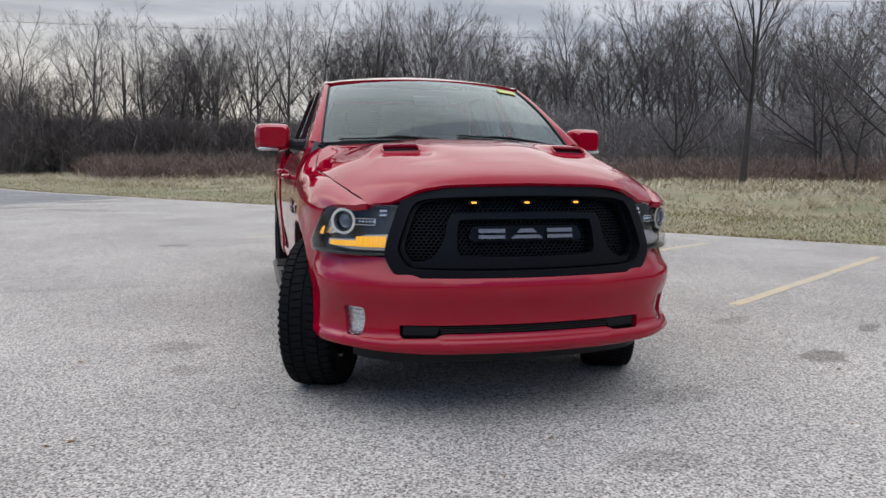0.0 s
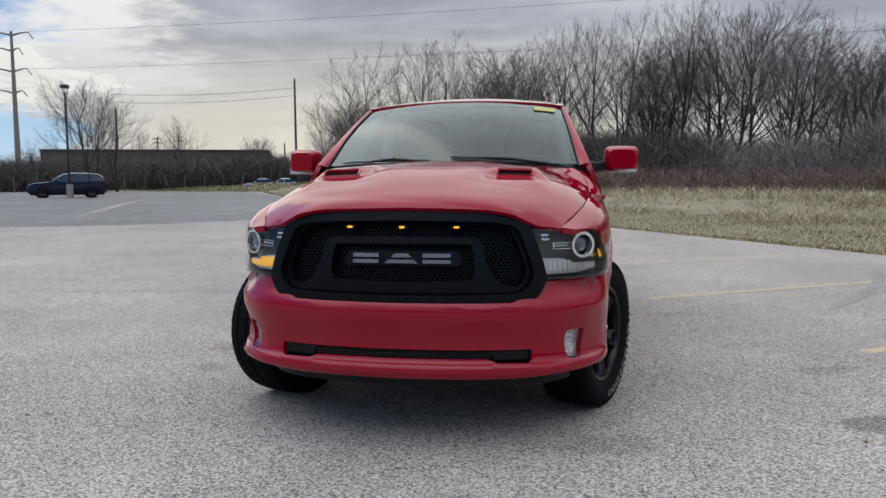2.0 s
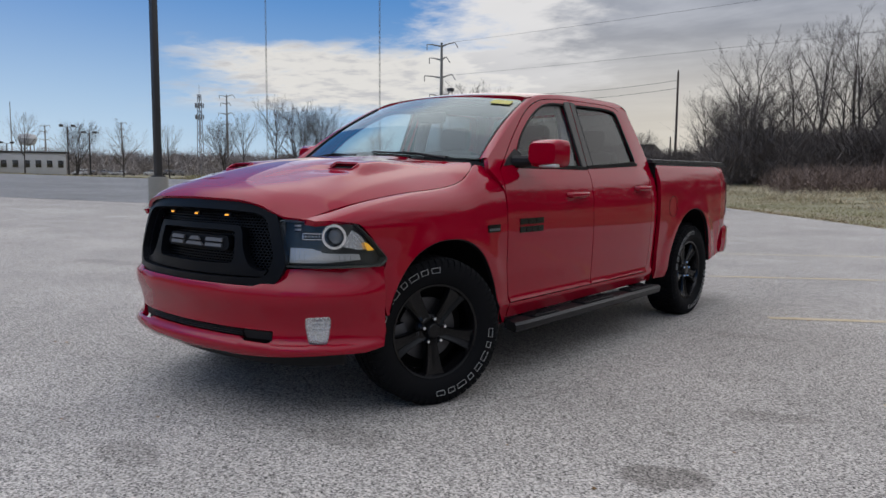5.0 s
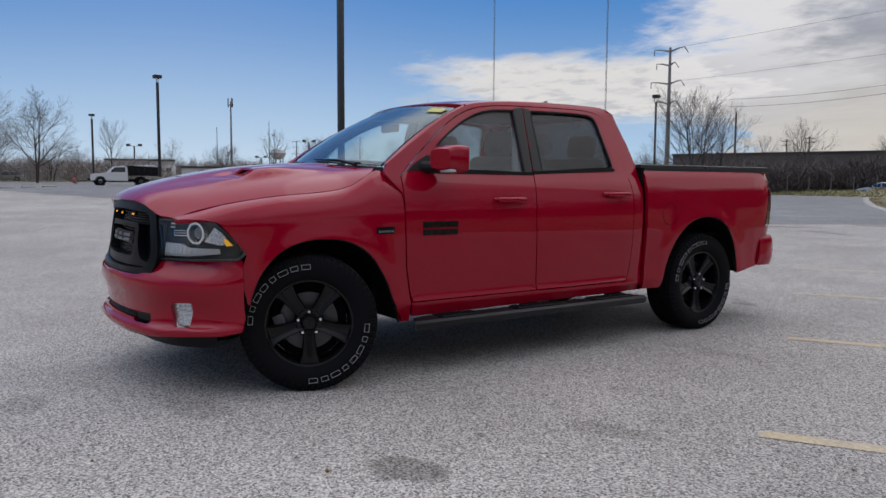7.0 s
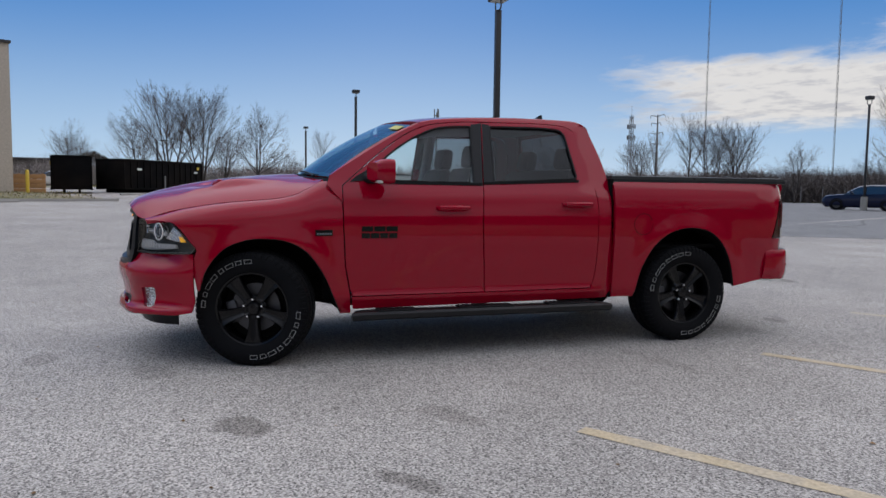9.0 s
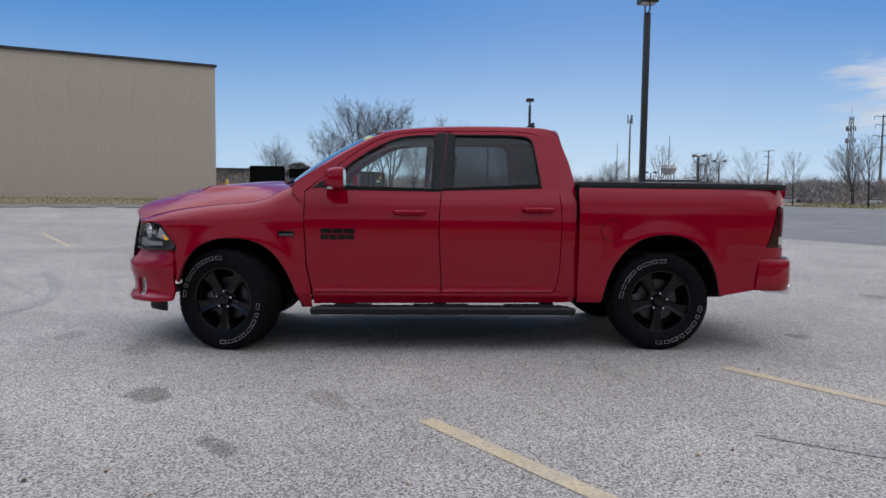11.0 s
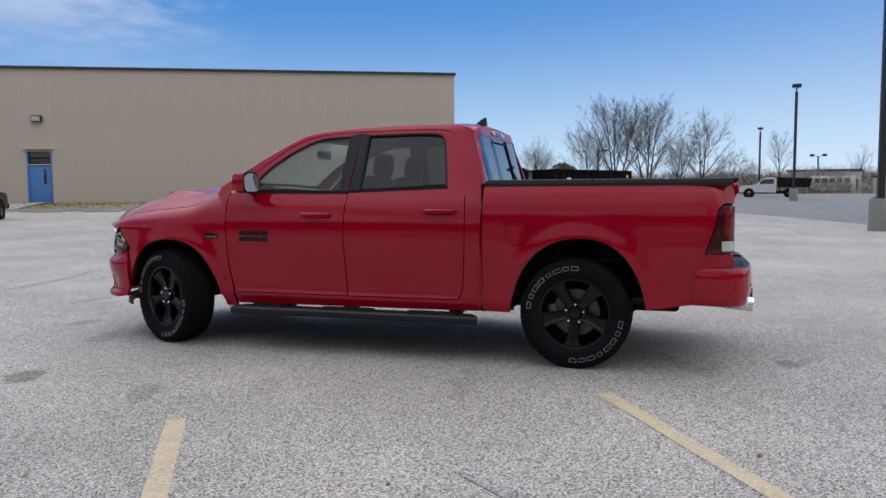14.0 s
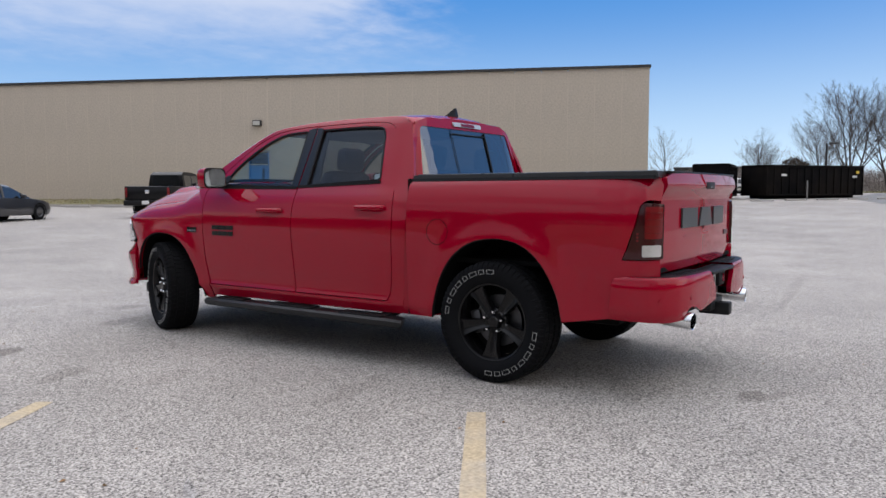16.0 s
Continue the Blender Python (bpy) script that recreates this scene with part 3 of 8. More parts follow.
rubbed_asphalt = asphalt("rubbed_asphalt", (0.302, 0.283, 0.266), (0.1, 0.1, 0.1), (), 1.10)

# ---- the red pickup: x to its left side, front towards -y, front axle at y = 0 ----
WB = 3.56
body_z = [0.30, 0.36, 0.43, 0.47, 0.50, 0.70, 0.95, 1.05, 1.15, 1.22, 1.28, 1.32, 1.40, 1.55, 1.70, 1.80, 1.84, 1.88]
cab_x = curve_of(body_z, [0.90, 0.925, 0.950, 0.968, 0.958, 0.972, 0.985, 0.983, 0.970, 0.953, 0.927, 0.908, 0.876, 0.818, 0.757, 0.716, 0.690, 0.640])
bed_x = curve_of([0.30, 0.40, 0.48, 0.55, 0.75, 0.95, 1.12, 1.20, 1.27, 1.32, 1.36], [0.91, 0.945, 0.965, 0.966, 0.980, 0.990, 0.988, 0.980, 0.962, 0.943, 0.915])
nose_in = curve_of([-0.75, -0.6, -0.5, -0.4, -0.3, -0.15, 0.0], [0.17, 0.095, 0.058, 0.03, 0.013, 0.002, 0.0])
tail_in = curve_of([4.3, 4.45, 4.55, 4.62, 4.68], [0.0, 0.012, 0.04, 0.085, 0.15])


def bulge(y, z, cy, cz, r, h, w):
    d = math.hypot(y - cy, z - cz) - r
    return h * math.exp(-(d / w) ** 2) if d > 0 else h


def cab_at(y, z):
    return cab_x(z) - 0.02 * max(0.0, (y - 2.5) / 0.35) ** 2


def fender_low(y, z):
    return cab_x(min(z, 1.0)) - nose_in(y) + bulge(y, z, 0.09, 0.40, 0.49, 0.020, 0.095) * min(1, max(0, (0.75 - y) / 0.25))


seam_x = curve_of([-0.80, -0.70, -0.6, -0.4, -0.1, 0.15, 0.28, 0.40, 0.50], [0.71, 0.745, 0.785, 0.835, 0.868, 0.878, 0.874, 0.85, 0.80])
seam_z = curve_of([-0.80, -0.68, -0.48, -0.2, 0.13, 0.27, 0.39, 0.50], [1.03, 1.060, 1.114, 1.158, 1.187, 1.215, 1.275, 1.335])


def fender_at(y, s):
    """Up to s = 1 the height; from there round the shoulder to the bonnet seam at s = 1.25."""
    if s <= 1.0:
        return (fender_low(y, s), y, s)
    k = (s - 1.0) / 0.25
    x0, sx, sz = fender_low(y, 1.0), seam_x(y), seam_z(y)
    if k > 1:
        return (sx - (k - 1) * 0.2, y, sz + (k - 1) * 0.03)
    r = sz - 1.0
    p = [(x0, 1.0), (x0, 1.0 + 0.62 * r), (sx + 0.5 * (x0 - sx), sz - 0.10 * r), (sx, sz)]
    w = [(1 - k) ** 3, 3 * k * (1 - k) ** 2, 3 * k * k * (1 - k), k ** 3]
    return (sum(a * q[0] for a, q in zip(w, p)), y, sum(a * q[1] for a, q in zip(w, p)))


def bed_at(y, z):
    return bed_x(z) - tail_in(y) + bulge(y, z, 3.575, 0.42, 0.54, 0.014, 0.090)


def on_side(f, s, lift=0.0):
    """The map of one side of the truck: s = 1 its left, -1 its right."""
    return lambda u, v: (s * (f(u, v) + lift), u, v)


hood_mid = curve_of([-0.95, -0.90, -0.85, -0.78, -0.68, -0.42, -0.115, 0.24, 0.45], [1.10, 1.155, 1.185, 1.21, 1.24, 1.30, 1.348, 1.376, 1.382])
hood_front = lambda x: -0.90 + 0.045 * (abs(x) / 0.5) ** 2 + (0.0 if abs(x) < 0.45 else 0.9 * (abs(x) - 0.45) ** 2)


def hood_base(x, y):
    a, sx, sz = abs(x), seam_x(y), seam_z(y)
    top = hood_mid(y)
    u = min(a / sx, 1.05)
    plateau = 1 / (1 + math.exp(-(a - (0.30 + 0.10 * (y + 0.2))) / 0.035))
    fall = lambda q: (top - sz) * (0.08 * q ** 2 + 0.92 * q ** 4.2)
    z = top - fall(u)
    z -= 0.022 * plateau * (1 - u ** 4) * min(1, max(0, (y + 0.86) / 0.3))
    # raised pads that carry the air openings
    across = math.exp(-((a - 0.475) / 0.150) ** 6)
    rise = ramp01(-0.330, -0.210, y) * ramp01(0.34, -0.15, y)
    level = 0.75 * (fall(u) - fall(0.475 / sx)) * math.exp(-((y + 0.22) / 0.22) ** 4)
    return z + (level + 0.028 * rise - 0.008 * math.exp(-((y + 0.31) / 0.06) ** 2)) * across


brow = curve_of([0.0, 0.35, 0.50, 0.575, 0.63, 0.72], [1.138, 1.130, 1.108, 1.075, 1.050, 1.040])


def hood_at(x, y):
    """The bonnet, which bends down over the top of the grille."""
    f = hood_front(x)
    z = hood_base(x, y)
    k = math.exp(-max(y - f, -0.04) / 0.055)
    return (x, y, z + (brow(abs(x)) - hood_base(x, f)) * k)


def screen_at(x, v):
    """The windscreen: v = 0 at the base, 1 at the roof."""
    u = x / 0.78
    half = 0.842 * (1 - v) + 0.715 * v
    xx = u * half
    y = (0.40 + 0.14 * u * u) * (1 - v) + (1.13 + 0.11 * u * u) * v - 0.025 * math.sin(math.pi * v)
    z = (1.372 - 0.030 * u * u) * (1 - v) + (1.822 - 0.052 * u * u) * v + 0.022 * math.sin(math.pi * v)
    return (xx, y, z)


roof_mid = curve_of([1.10, 1.2, 1.38, 1.72, 2.16, 2.55, 2.66, 2.74], [1.815, 1.838, 1.866, 1.892, 1.904, 1.900, 1.888, 1.850])


def roof_at(x, y):
    a = abs(x)
    return (x, y, roof_mid(y) - 0.105 * x * x - (0.9 * (a - 0.60) ** 2 if a > 0.60 else 0) - 0.006 * math.exp(-((a - 0.42) / 0.02) ** 2) * min(1, max(0, (y - 1.3) / 0.1)))


def cab_back(x, z):
    a = abs(x)
    return (x, 2.868 - (z - 1.35) * 0.27 - (0.9 * (a - 0.55) ** 2 if a > 0.55 else 0), z)


# plan curve of the nose: from the middle round the corner
nose_s = [0.0, 0.3, 0.56, 0.72, 0.87, 1.00, 1.12, 1.22]
nose_x = curve_of(nose_s, [0.0, 0.30, 0.553, 0.703, 0.82, 0.90, 0.944, 0.966])
nose_y = curve_of([-0.3] + nose_s, [-0.966] + [-0.985, -0.966, -0.912, -0.850, -0.752, -0.640, -0.530, -0.415])


def nose_at(s, inward, z):
    a = abs(s)
    e = 0.01
    dx, dy = (nose_x(a + e) - nose_x(a - e) if a > e else 2 * e), (nose_y(a + e) - nose_y(a - e) if a > e else (nose_y(a + e) - nose_y(e)) )
    if a <= e:
        dy = 0.0
    l = math.hypot(dx, dy)
    nx, ny = dy / l, -dx / l
    return (math.copysign(1, s) * (nose_x(a) - nx * inward), nose_y(a) - ny * inward, z)


bumper_in = curve_of([0.33, 0.365, 0.395, 0.415, 0.440, 0.49, 0.56, 0.65, 0.69, 0.725, 0.77, 0.84], [0.06, 0.012, -0.006, 0.002, 0.032, 0.038, 0.026, 0.002, 0.004, 0.034, 0.062, 0.085])


def bumper_at(s, z):
    k = min(1, max(0, (abs(s) - 1.0) / 0.2))
    x, y, z = nose_at(s, bumper_in(z) * (1 - 0.8 * k), z)
    return (x, y, z)


face_in = curve_of([0.70, 0.80, 0.90, 1.0, 1.10, 1.16], [0.055, 0.06, 0.075, 0.095, 0.12, 0.14])


def face_at(s, z, lift=0.0):
    k = min(1, max(0, (abs(s) - 0.75) / 0.45))
    return nose_at(s, face_in(z) * (1 - 0.85 * k) - lift, z)


truck = thing("pickup_truck", "glossy cherry-red crew-cab pickup with black grille and wheels, parked on asphalt", "pickup truck")

# front wings
arch_f = smooth_line([(-0.392, 0.545), (-0.345, 0.70), (-0.235, 0.835), (-0.09, 0.898), (0.06, 0.910), (0.215, 0.885), (0.355, 0.80), (0.470, 0.64), (0.545, 0.47), (0.60, 0.345)], 4)
for s in (1, -1):
    fen = [(-0.405, 0.545), (-0.43, 0.66), (-0.425, 0.775), (-0.408, 0.826), (-0.492, 0.945), (-0.552, 1.018), (-0.65, 1.075), (-0.74, 1.13), (-0.755, 1.25), (-0.5, 1.25), (-0.2, 1.25), (0.1, 1.25), (0.30, 1.25), (0.40, 1.25), (0.455, 1.25)]
    fen += [(0.60, 1.17), (0.606, 1.02), (0.622, 0.70), (0.66, 0.50), (0.675, 0.345)]
    fen += list(reversed(arch_f))
    panel("front_wing", fen, lambda u, v, s=s: (lambda p: (s * p[0], p[1], p[2]))(fender_at(u, v)), red_paint, truck, step=0.035, out=(s, 0, 0.3), flange=0.03)
    # black arch moulding and liner
    lip = [(s * (fender_low(y, min(z, 1.0)) - 0.004), y, z) for y, z in arch_f]
    sweep(lip, [(-0.006, -0.02), (0.006, -0.02), (0.006, 0.001), (-0.006, 0.001)], up=(s, 0, 0), b=(tmp := Build()))
    part("arch_trim", tmp, black_plastic, truck)
    v, f = [], []
    for i, (y, z) in enumerate(arch_f):
        for x in (0.965, 0.55):
            v.append((s * x, y, z + 0.012))
    for i in range(len(arch_f) - 1):
        f.append((2 * i, 2 * i + 1, 2 * i + 3, 2 * i + 2))
    k = len(v)
    v += [(s * 0.55, y, z + 0.012) for y, z in arch_f]
    f.append(tuple(range(k, len(v))))
    part("wheel_arch_liner", Build().add(v, f), liner_black, truck)

# bonnet
side_line = [(seam_x(y) - 0.004, y) for y in (-0.745, -0.70, -0.6, -0.5, -0.4, -0.3, -0.2, -0.1, 0.0, 0.1, 0.2, 0.3, 0.4, 0.46)]
front_line = [(x, hood_front(x)) for x in np.linspace(-0.70, 0.70, 29)]
rear_line = [(x, 0.33 + 0.17 * (x / 0.8) ** 2) for x in np.linspace(0.78, -0.78, 17)]
scoops = [rounded([(s * 0.380, -0.292), (s * 0.572, -0.292), (s * 0.574, -0.226), (s * 0.380, -0.226)], 0.020) for s in (1, -1)]
hood = panel("bonnet", front_line + side_line + rear_line + [(-x, y) for x, y in reversed(side_line)], hood_at, red_paint, truck, holes=scoops, step=0.035, out=(0, 0, 1), flange=0.02, hole_flange=0.035)
for s, hole in zip((1, -1), scoops):
    # black grating low in each opening, and its raised rim
    low = lambda x, y, d: (lambda p: (p[0], p[1], p[2] - d))(hood_at(x, y))
    b = prism(hole, 0.004, lambda u, v, w: low(u, v, 0.045 - w))
    for y in np.linspace(-0.285, -0.225, 4):
        tube([low(s * x, y, 0.022) for x in (0.38, 0.475, 0.57)], 0.005, 6, b)
    part("air_opening", b, black_plastic, hood)
    rim = smooth_line([hood_at(*p) for p in hole], 1, True)
    part("air_opening_rim", sweep(rim, [(-0.012, -0.004), (0.004, -0.004), (0.002, 0.006), (-0.006, 0.007)], b=Build(), closed=True), red_paint, hood)

# cowl below the windscreen
v, f = [], []
for i, x in enumerate(np.linspace(-0.80, 0.80, 21)):
    y = 0.33 + 0.17 * (x / 0.8) ** 2
    z = hood_at(x, y)[2] - 0.03
    q = screen_at(x * 0.78 / 0.80, 0.0)
    v += [(x, y - 0.02, z), (x, y + 0.03, z - 0.005), (q[0], q[1] + 0.01, q[2] - 0.004)]
for i in range(20):
    f += [(3 * i, 3 * i + 3, 3 * i + 4, 3 * i + 1), (3 * i + 1, 3 * i + 4, 3 * i + 5, 3 * i + 2)]
part("cowl_grille", Build().add(v, f), black_plastic, truck)

# bumper
bar_of = lambda x0, x1, z0, z1: [(x0, z0), (x1, z0), (x1, z1), (x0, z1)]
outline = [(x, z) for x, z in [(0.0, 0.706), (0.52, 0.708), (0.61, 0.735), (0.675, 0.795), (0.80, 0.797), (1.0, 0.797), (1.12, 0.803), (1.205, 0.800), (1.205, 0.56), (1.212, 0.47), (1.195, 0.395), (1.10, 0.378), (0.95, 0.380), (0.8, 0.375), (0.5, 0.356)]]
outline = outline + [(0.0, 0.352)] + [(-x, z) for x, z in reversed(outline[1:])]
slot = rounded([(-0.625, 0.487), (-0.622, 0.440), (-0.605, 0.428), (-0.455, 0.430), (-0.415, 0.447), (0.415, 0.447), (0.455, 0.430), (0.605, 0.428), (0.622, 0.440), (0.625, 0.487)], 0.010)
fogs = [rounded([(s * 0.802, 0.562), (s * 0.930, 0.566), (s * 0.928, 0.50), (s * 0.912, 0.428), (s * 0.820, 0.430), (s * 0.804, 0.50)], 0.020) for s in (1, -1)]
bumper = panel("front_bumper", outline, bumper_at, red_paint, truck, holes=[slot] + fogs, step=0.03, out=(0, -1, 0), flange=0.03, hole_flange=0.03)
panel("lower_opening", bar_of(-0.66, 0.66, 0.395, 0.515), lambda u, v: nose_at(u, 0.072, v), liner_black, bumper, step=0.06, out=(0, -1, 0), flange=0.0)
b = Build()
for z in (0.452, 0.464, 0.476):
    tube([nose_at(x, 0.050, z) for x in np.linspace(-0.43, 0.43, 15)], 0.0045, 6, b)
for e in (-1, 1):
    prism(rounded([(e * 0.45, 0.438), (e * 0.61, 0.438), (e * 0.61, 0.480), (e * 0.43, 0.480)], 0.008), 0.02, lambda u, v, w: nose_at(u, 0.070 - w, v), b)
part("lower_grille", b, black_plastic, bumper)
for s, hole in zip((1, -1), fogs):
    fog = part("fog_lamp", prism(hole, 0.01, lambda u, v, w: nose_at(u, bumper_in(v) + 0.042 - w, v)), fog_silver, bumper, "chrome fog lamp behind clear ribbed lens")
    panel("lens", hole, lambda u, v: nose_at(u, bumper_in(v) + 0.012, v), clear_lens, fog, step=0.03, out=(0, -1, 0), flange=0.0)
    b = Build()
    for k in range(5):
        z = 0.445 + 0.024 * k
        tube([nose_at(s * q, bumper_in(z) + 0.030, z) for q in (0.835, 0.88, 0.93)], 0.005, 6, b)
    part("reflector", b, fog_silver, fog)
# chin and air dam below
v = [nose_at(x, 0.16, z) for z in (0.37, 0.285) for x in np.linspace(-1.05, 1.05, 31)]
part("air_dam", Build().add(v, [(i, i + 1, 32 + i, 31 + i) for i in range(30)]), black_plastic, truck)

# grille
DROP = -0.014
ring_o = smooth_line([(0.0, 1.158), (0.35, 1.151), (0.535, 1.132), (0.608, 1.082), (0.648, 0.985), (0.684, 0.850), (0.668, 0.785), (0.625, 0.735), (0.56, 0.710), (0.42, 0.703), (0.2, 0.699), (0.0, 0.698)], 5)
ring_i = smooth_line([(0.0, 1.094), (0.35, 1.087), (0.508, 1.073), (0.560, 1.038), (0.592, 0.96), (0.622, 0.86), (0.608, 0.815), (0.580, 0.780), (0.53, 0.763), (0.42, 0.758), (0.2, 0.754), (0.0, 0.753)], 5)
gface = lambda u, v, w=0.0: (lambda p: (p[0] * 1.02, p[1], p[2] + DROP))(face_at(u, v, w - 0.002))


def both(line):
    return line + [(-x, z) for x, z in reversed(line[1:-1])]


grille = panel("grille", both(ring_o), lambda u, v: gface(u, v, 0.032 - 0.008 * (u / 0.6) ** 2), grille_black, truck, holes=[both(ring_i)], step=0.03, out=(0, -1, 0), flange=0.05, hole_flange=0.07, label="matt black grille surround with hexagon mesh")
inner_b = panel("inner_ring", [(x * 0.99, 0.93 + (z - 0.93) * 0.99) for x, z in both(ring_i)], lambda u, v: gface(u, v, -0.012), grille_black, grille, holes=[[(x * 0.955, 0.93 + (z - 0.93) * 0.93) for x, z in both(ring_i)]], step=0.03, out=(0, -1, 0), flange=0.03)
part("backing", prism(both(ring_i), 0.003, lambda u, v, w: gface(u, v, -0.085 + w)), liner_black, grille)
# hexagon mesh
b = Build()
ri = both(ring_i)
for row in range(25):
    z = 0.765 + row * 0.0143
    for col in range(-28, 29):
        x = (col + (0.5 if row % 2 else 0)) * 0.024
        if not inside_mask(np.array([x]), np.array([z]), ri)[0]:
            continue
        ro, rn = [], []
        for k in range(6):
            a = math.pi / 3 * k + math.pi / 6
            ro.append((x + 0.0138 * math.cos(a), z + 0.0095 * math.sin(a)))
            rn.append((x + 0.0100 * math.cos(a), z + 0.0062 * math.sin(a)))
        vv = [gface(*p, -0.055) for p in ro] + [gface(*p, -0.055) for p in rn] + [gface(*p, -0.075) for p in rn]
        b.add(vv, [f for k in range(6) for f in ((k, (k + 1) % 6, 6 + (k + 1) % 6, 6 + k), (6 + k, 6 + (k + 1) % 6, 12 + (k + 1) % 6, 12 + k))])
tagged(part("hexagon_mesh", b, grille_black, grille, smooth=False), kind="stuff")
# inner horseshoe: a broad band below and up both sides, and the plate with the marks
shoe = [(0.0, 1.015), (0.335, 1.012), (0.375, 0.998), (0.392, 0.965), (0.405, 0.90), (0.445, 0.83), (0.49, 0.80), (0.54, 0.792), (0.57, 0.80), (0.55, 0.775), (0.51, 0.765), (0.0, 0.758)]
shoe_in = [(0.0, 0.985), (0.30, 0.983), (0.332, 0.965), (0.342, 0.93), (0.345, 0.86), (0.335, 0.835), (0.30, 0.818), (0.0, 0.812)]
shoe = smooth_line(shoe, 3)
panel("inner_band", both(shoe), lambda u, v: gface(u, v, 0.0), grille_black, grille, holes=[both(smooth_line(shoe_in, 3))], step=0.03, out=(0, -1, 0), flange=0.05)
plate = rounded([(-0.265, 0.952), (0.265, 0.952), (0.285, 0.90), (0.265, 0.882), (-0.265, 0.882), (-0.285, 0.90)], 0.012)
part("badge_plate", prism(plate, 0.03, lambda u, v, w: gface(u, v, -0.045 + w)), grille_black, grille)
bar = bar_of
for pl in ([(-0.245, 0.895), (-0.115, 0.895), (-0.115, 0.940), (-0.245, 0.940)], [(-0.085, 0.895), (0.08, 0.895), (0.03, 0.940), (-0.035, 0.940)], [(0.105, 0.895), (0.24, 0.895), (0.24, 0.940), (0.105, 0.940)]):
    b = Build()
    # two plain bars each
    for lo, hi in ((0.0, 0.36), (0.60, 1.0)):
        (ax, az), (bx, _), (cx, cz), (dx, _) = pl
        at = lambda k: ((ax + (dx - ax) * k) * 0.97, (bx + (cx - bx) * k) * 0.97, az + (cz - az) * k)
        (l0, r0, z0), (l1, r1, z1) = at(lo), at(hi)
        prism([(l0, z0), (r0, z0), (r1, z1), (l1, z1)], 0.010, lambda u, v, w: gface(u, v, -0.016 + w), b)
    part("badge_block", b, badge_grey, grille)
for x in (-0.258, 0.0, 0.258):
    lamp = part("marker_lamp", prism(rounded(bar(x - 0.026, x + 0.026, 1.052, 1.072), 0.008), 0.014, lambda u, v, w: gface(u, v, -0.01 + w)), grille_black, grille)
    part("lens", prism(rounded(bar(x - 0.0125, x + 0.0125, 1.0565, 1.0655), 0.004), 0.006, lambda u, v, w: gface(u, v, 0.004 + w)), amber_glow, lamp, "glowing amber marker lens")

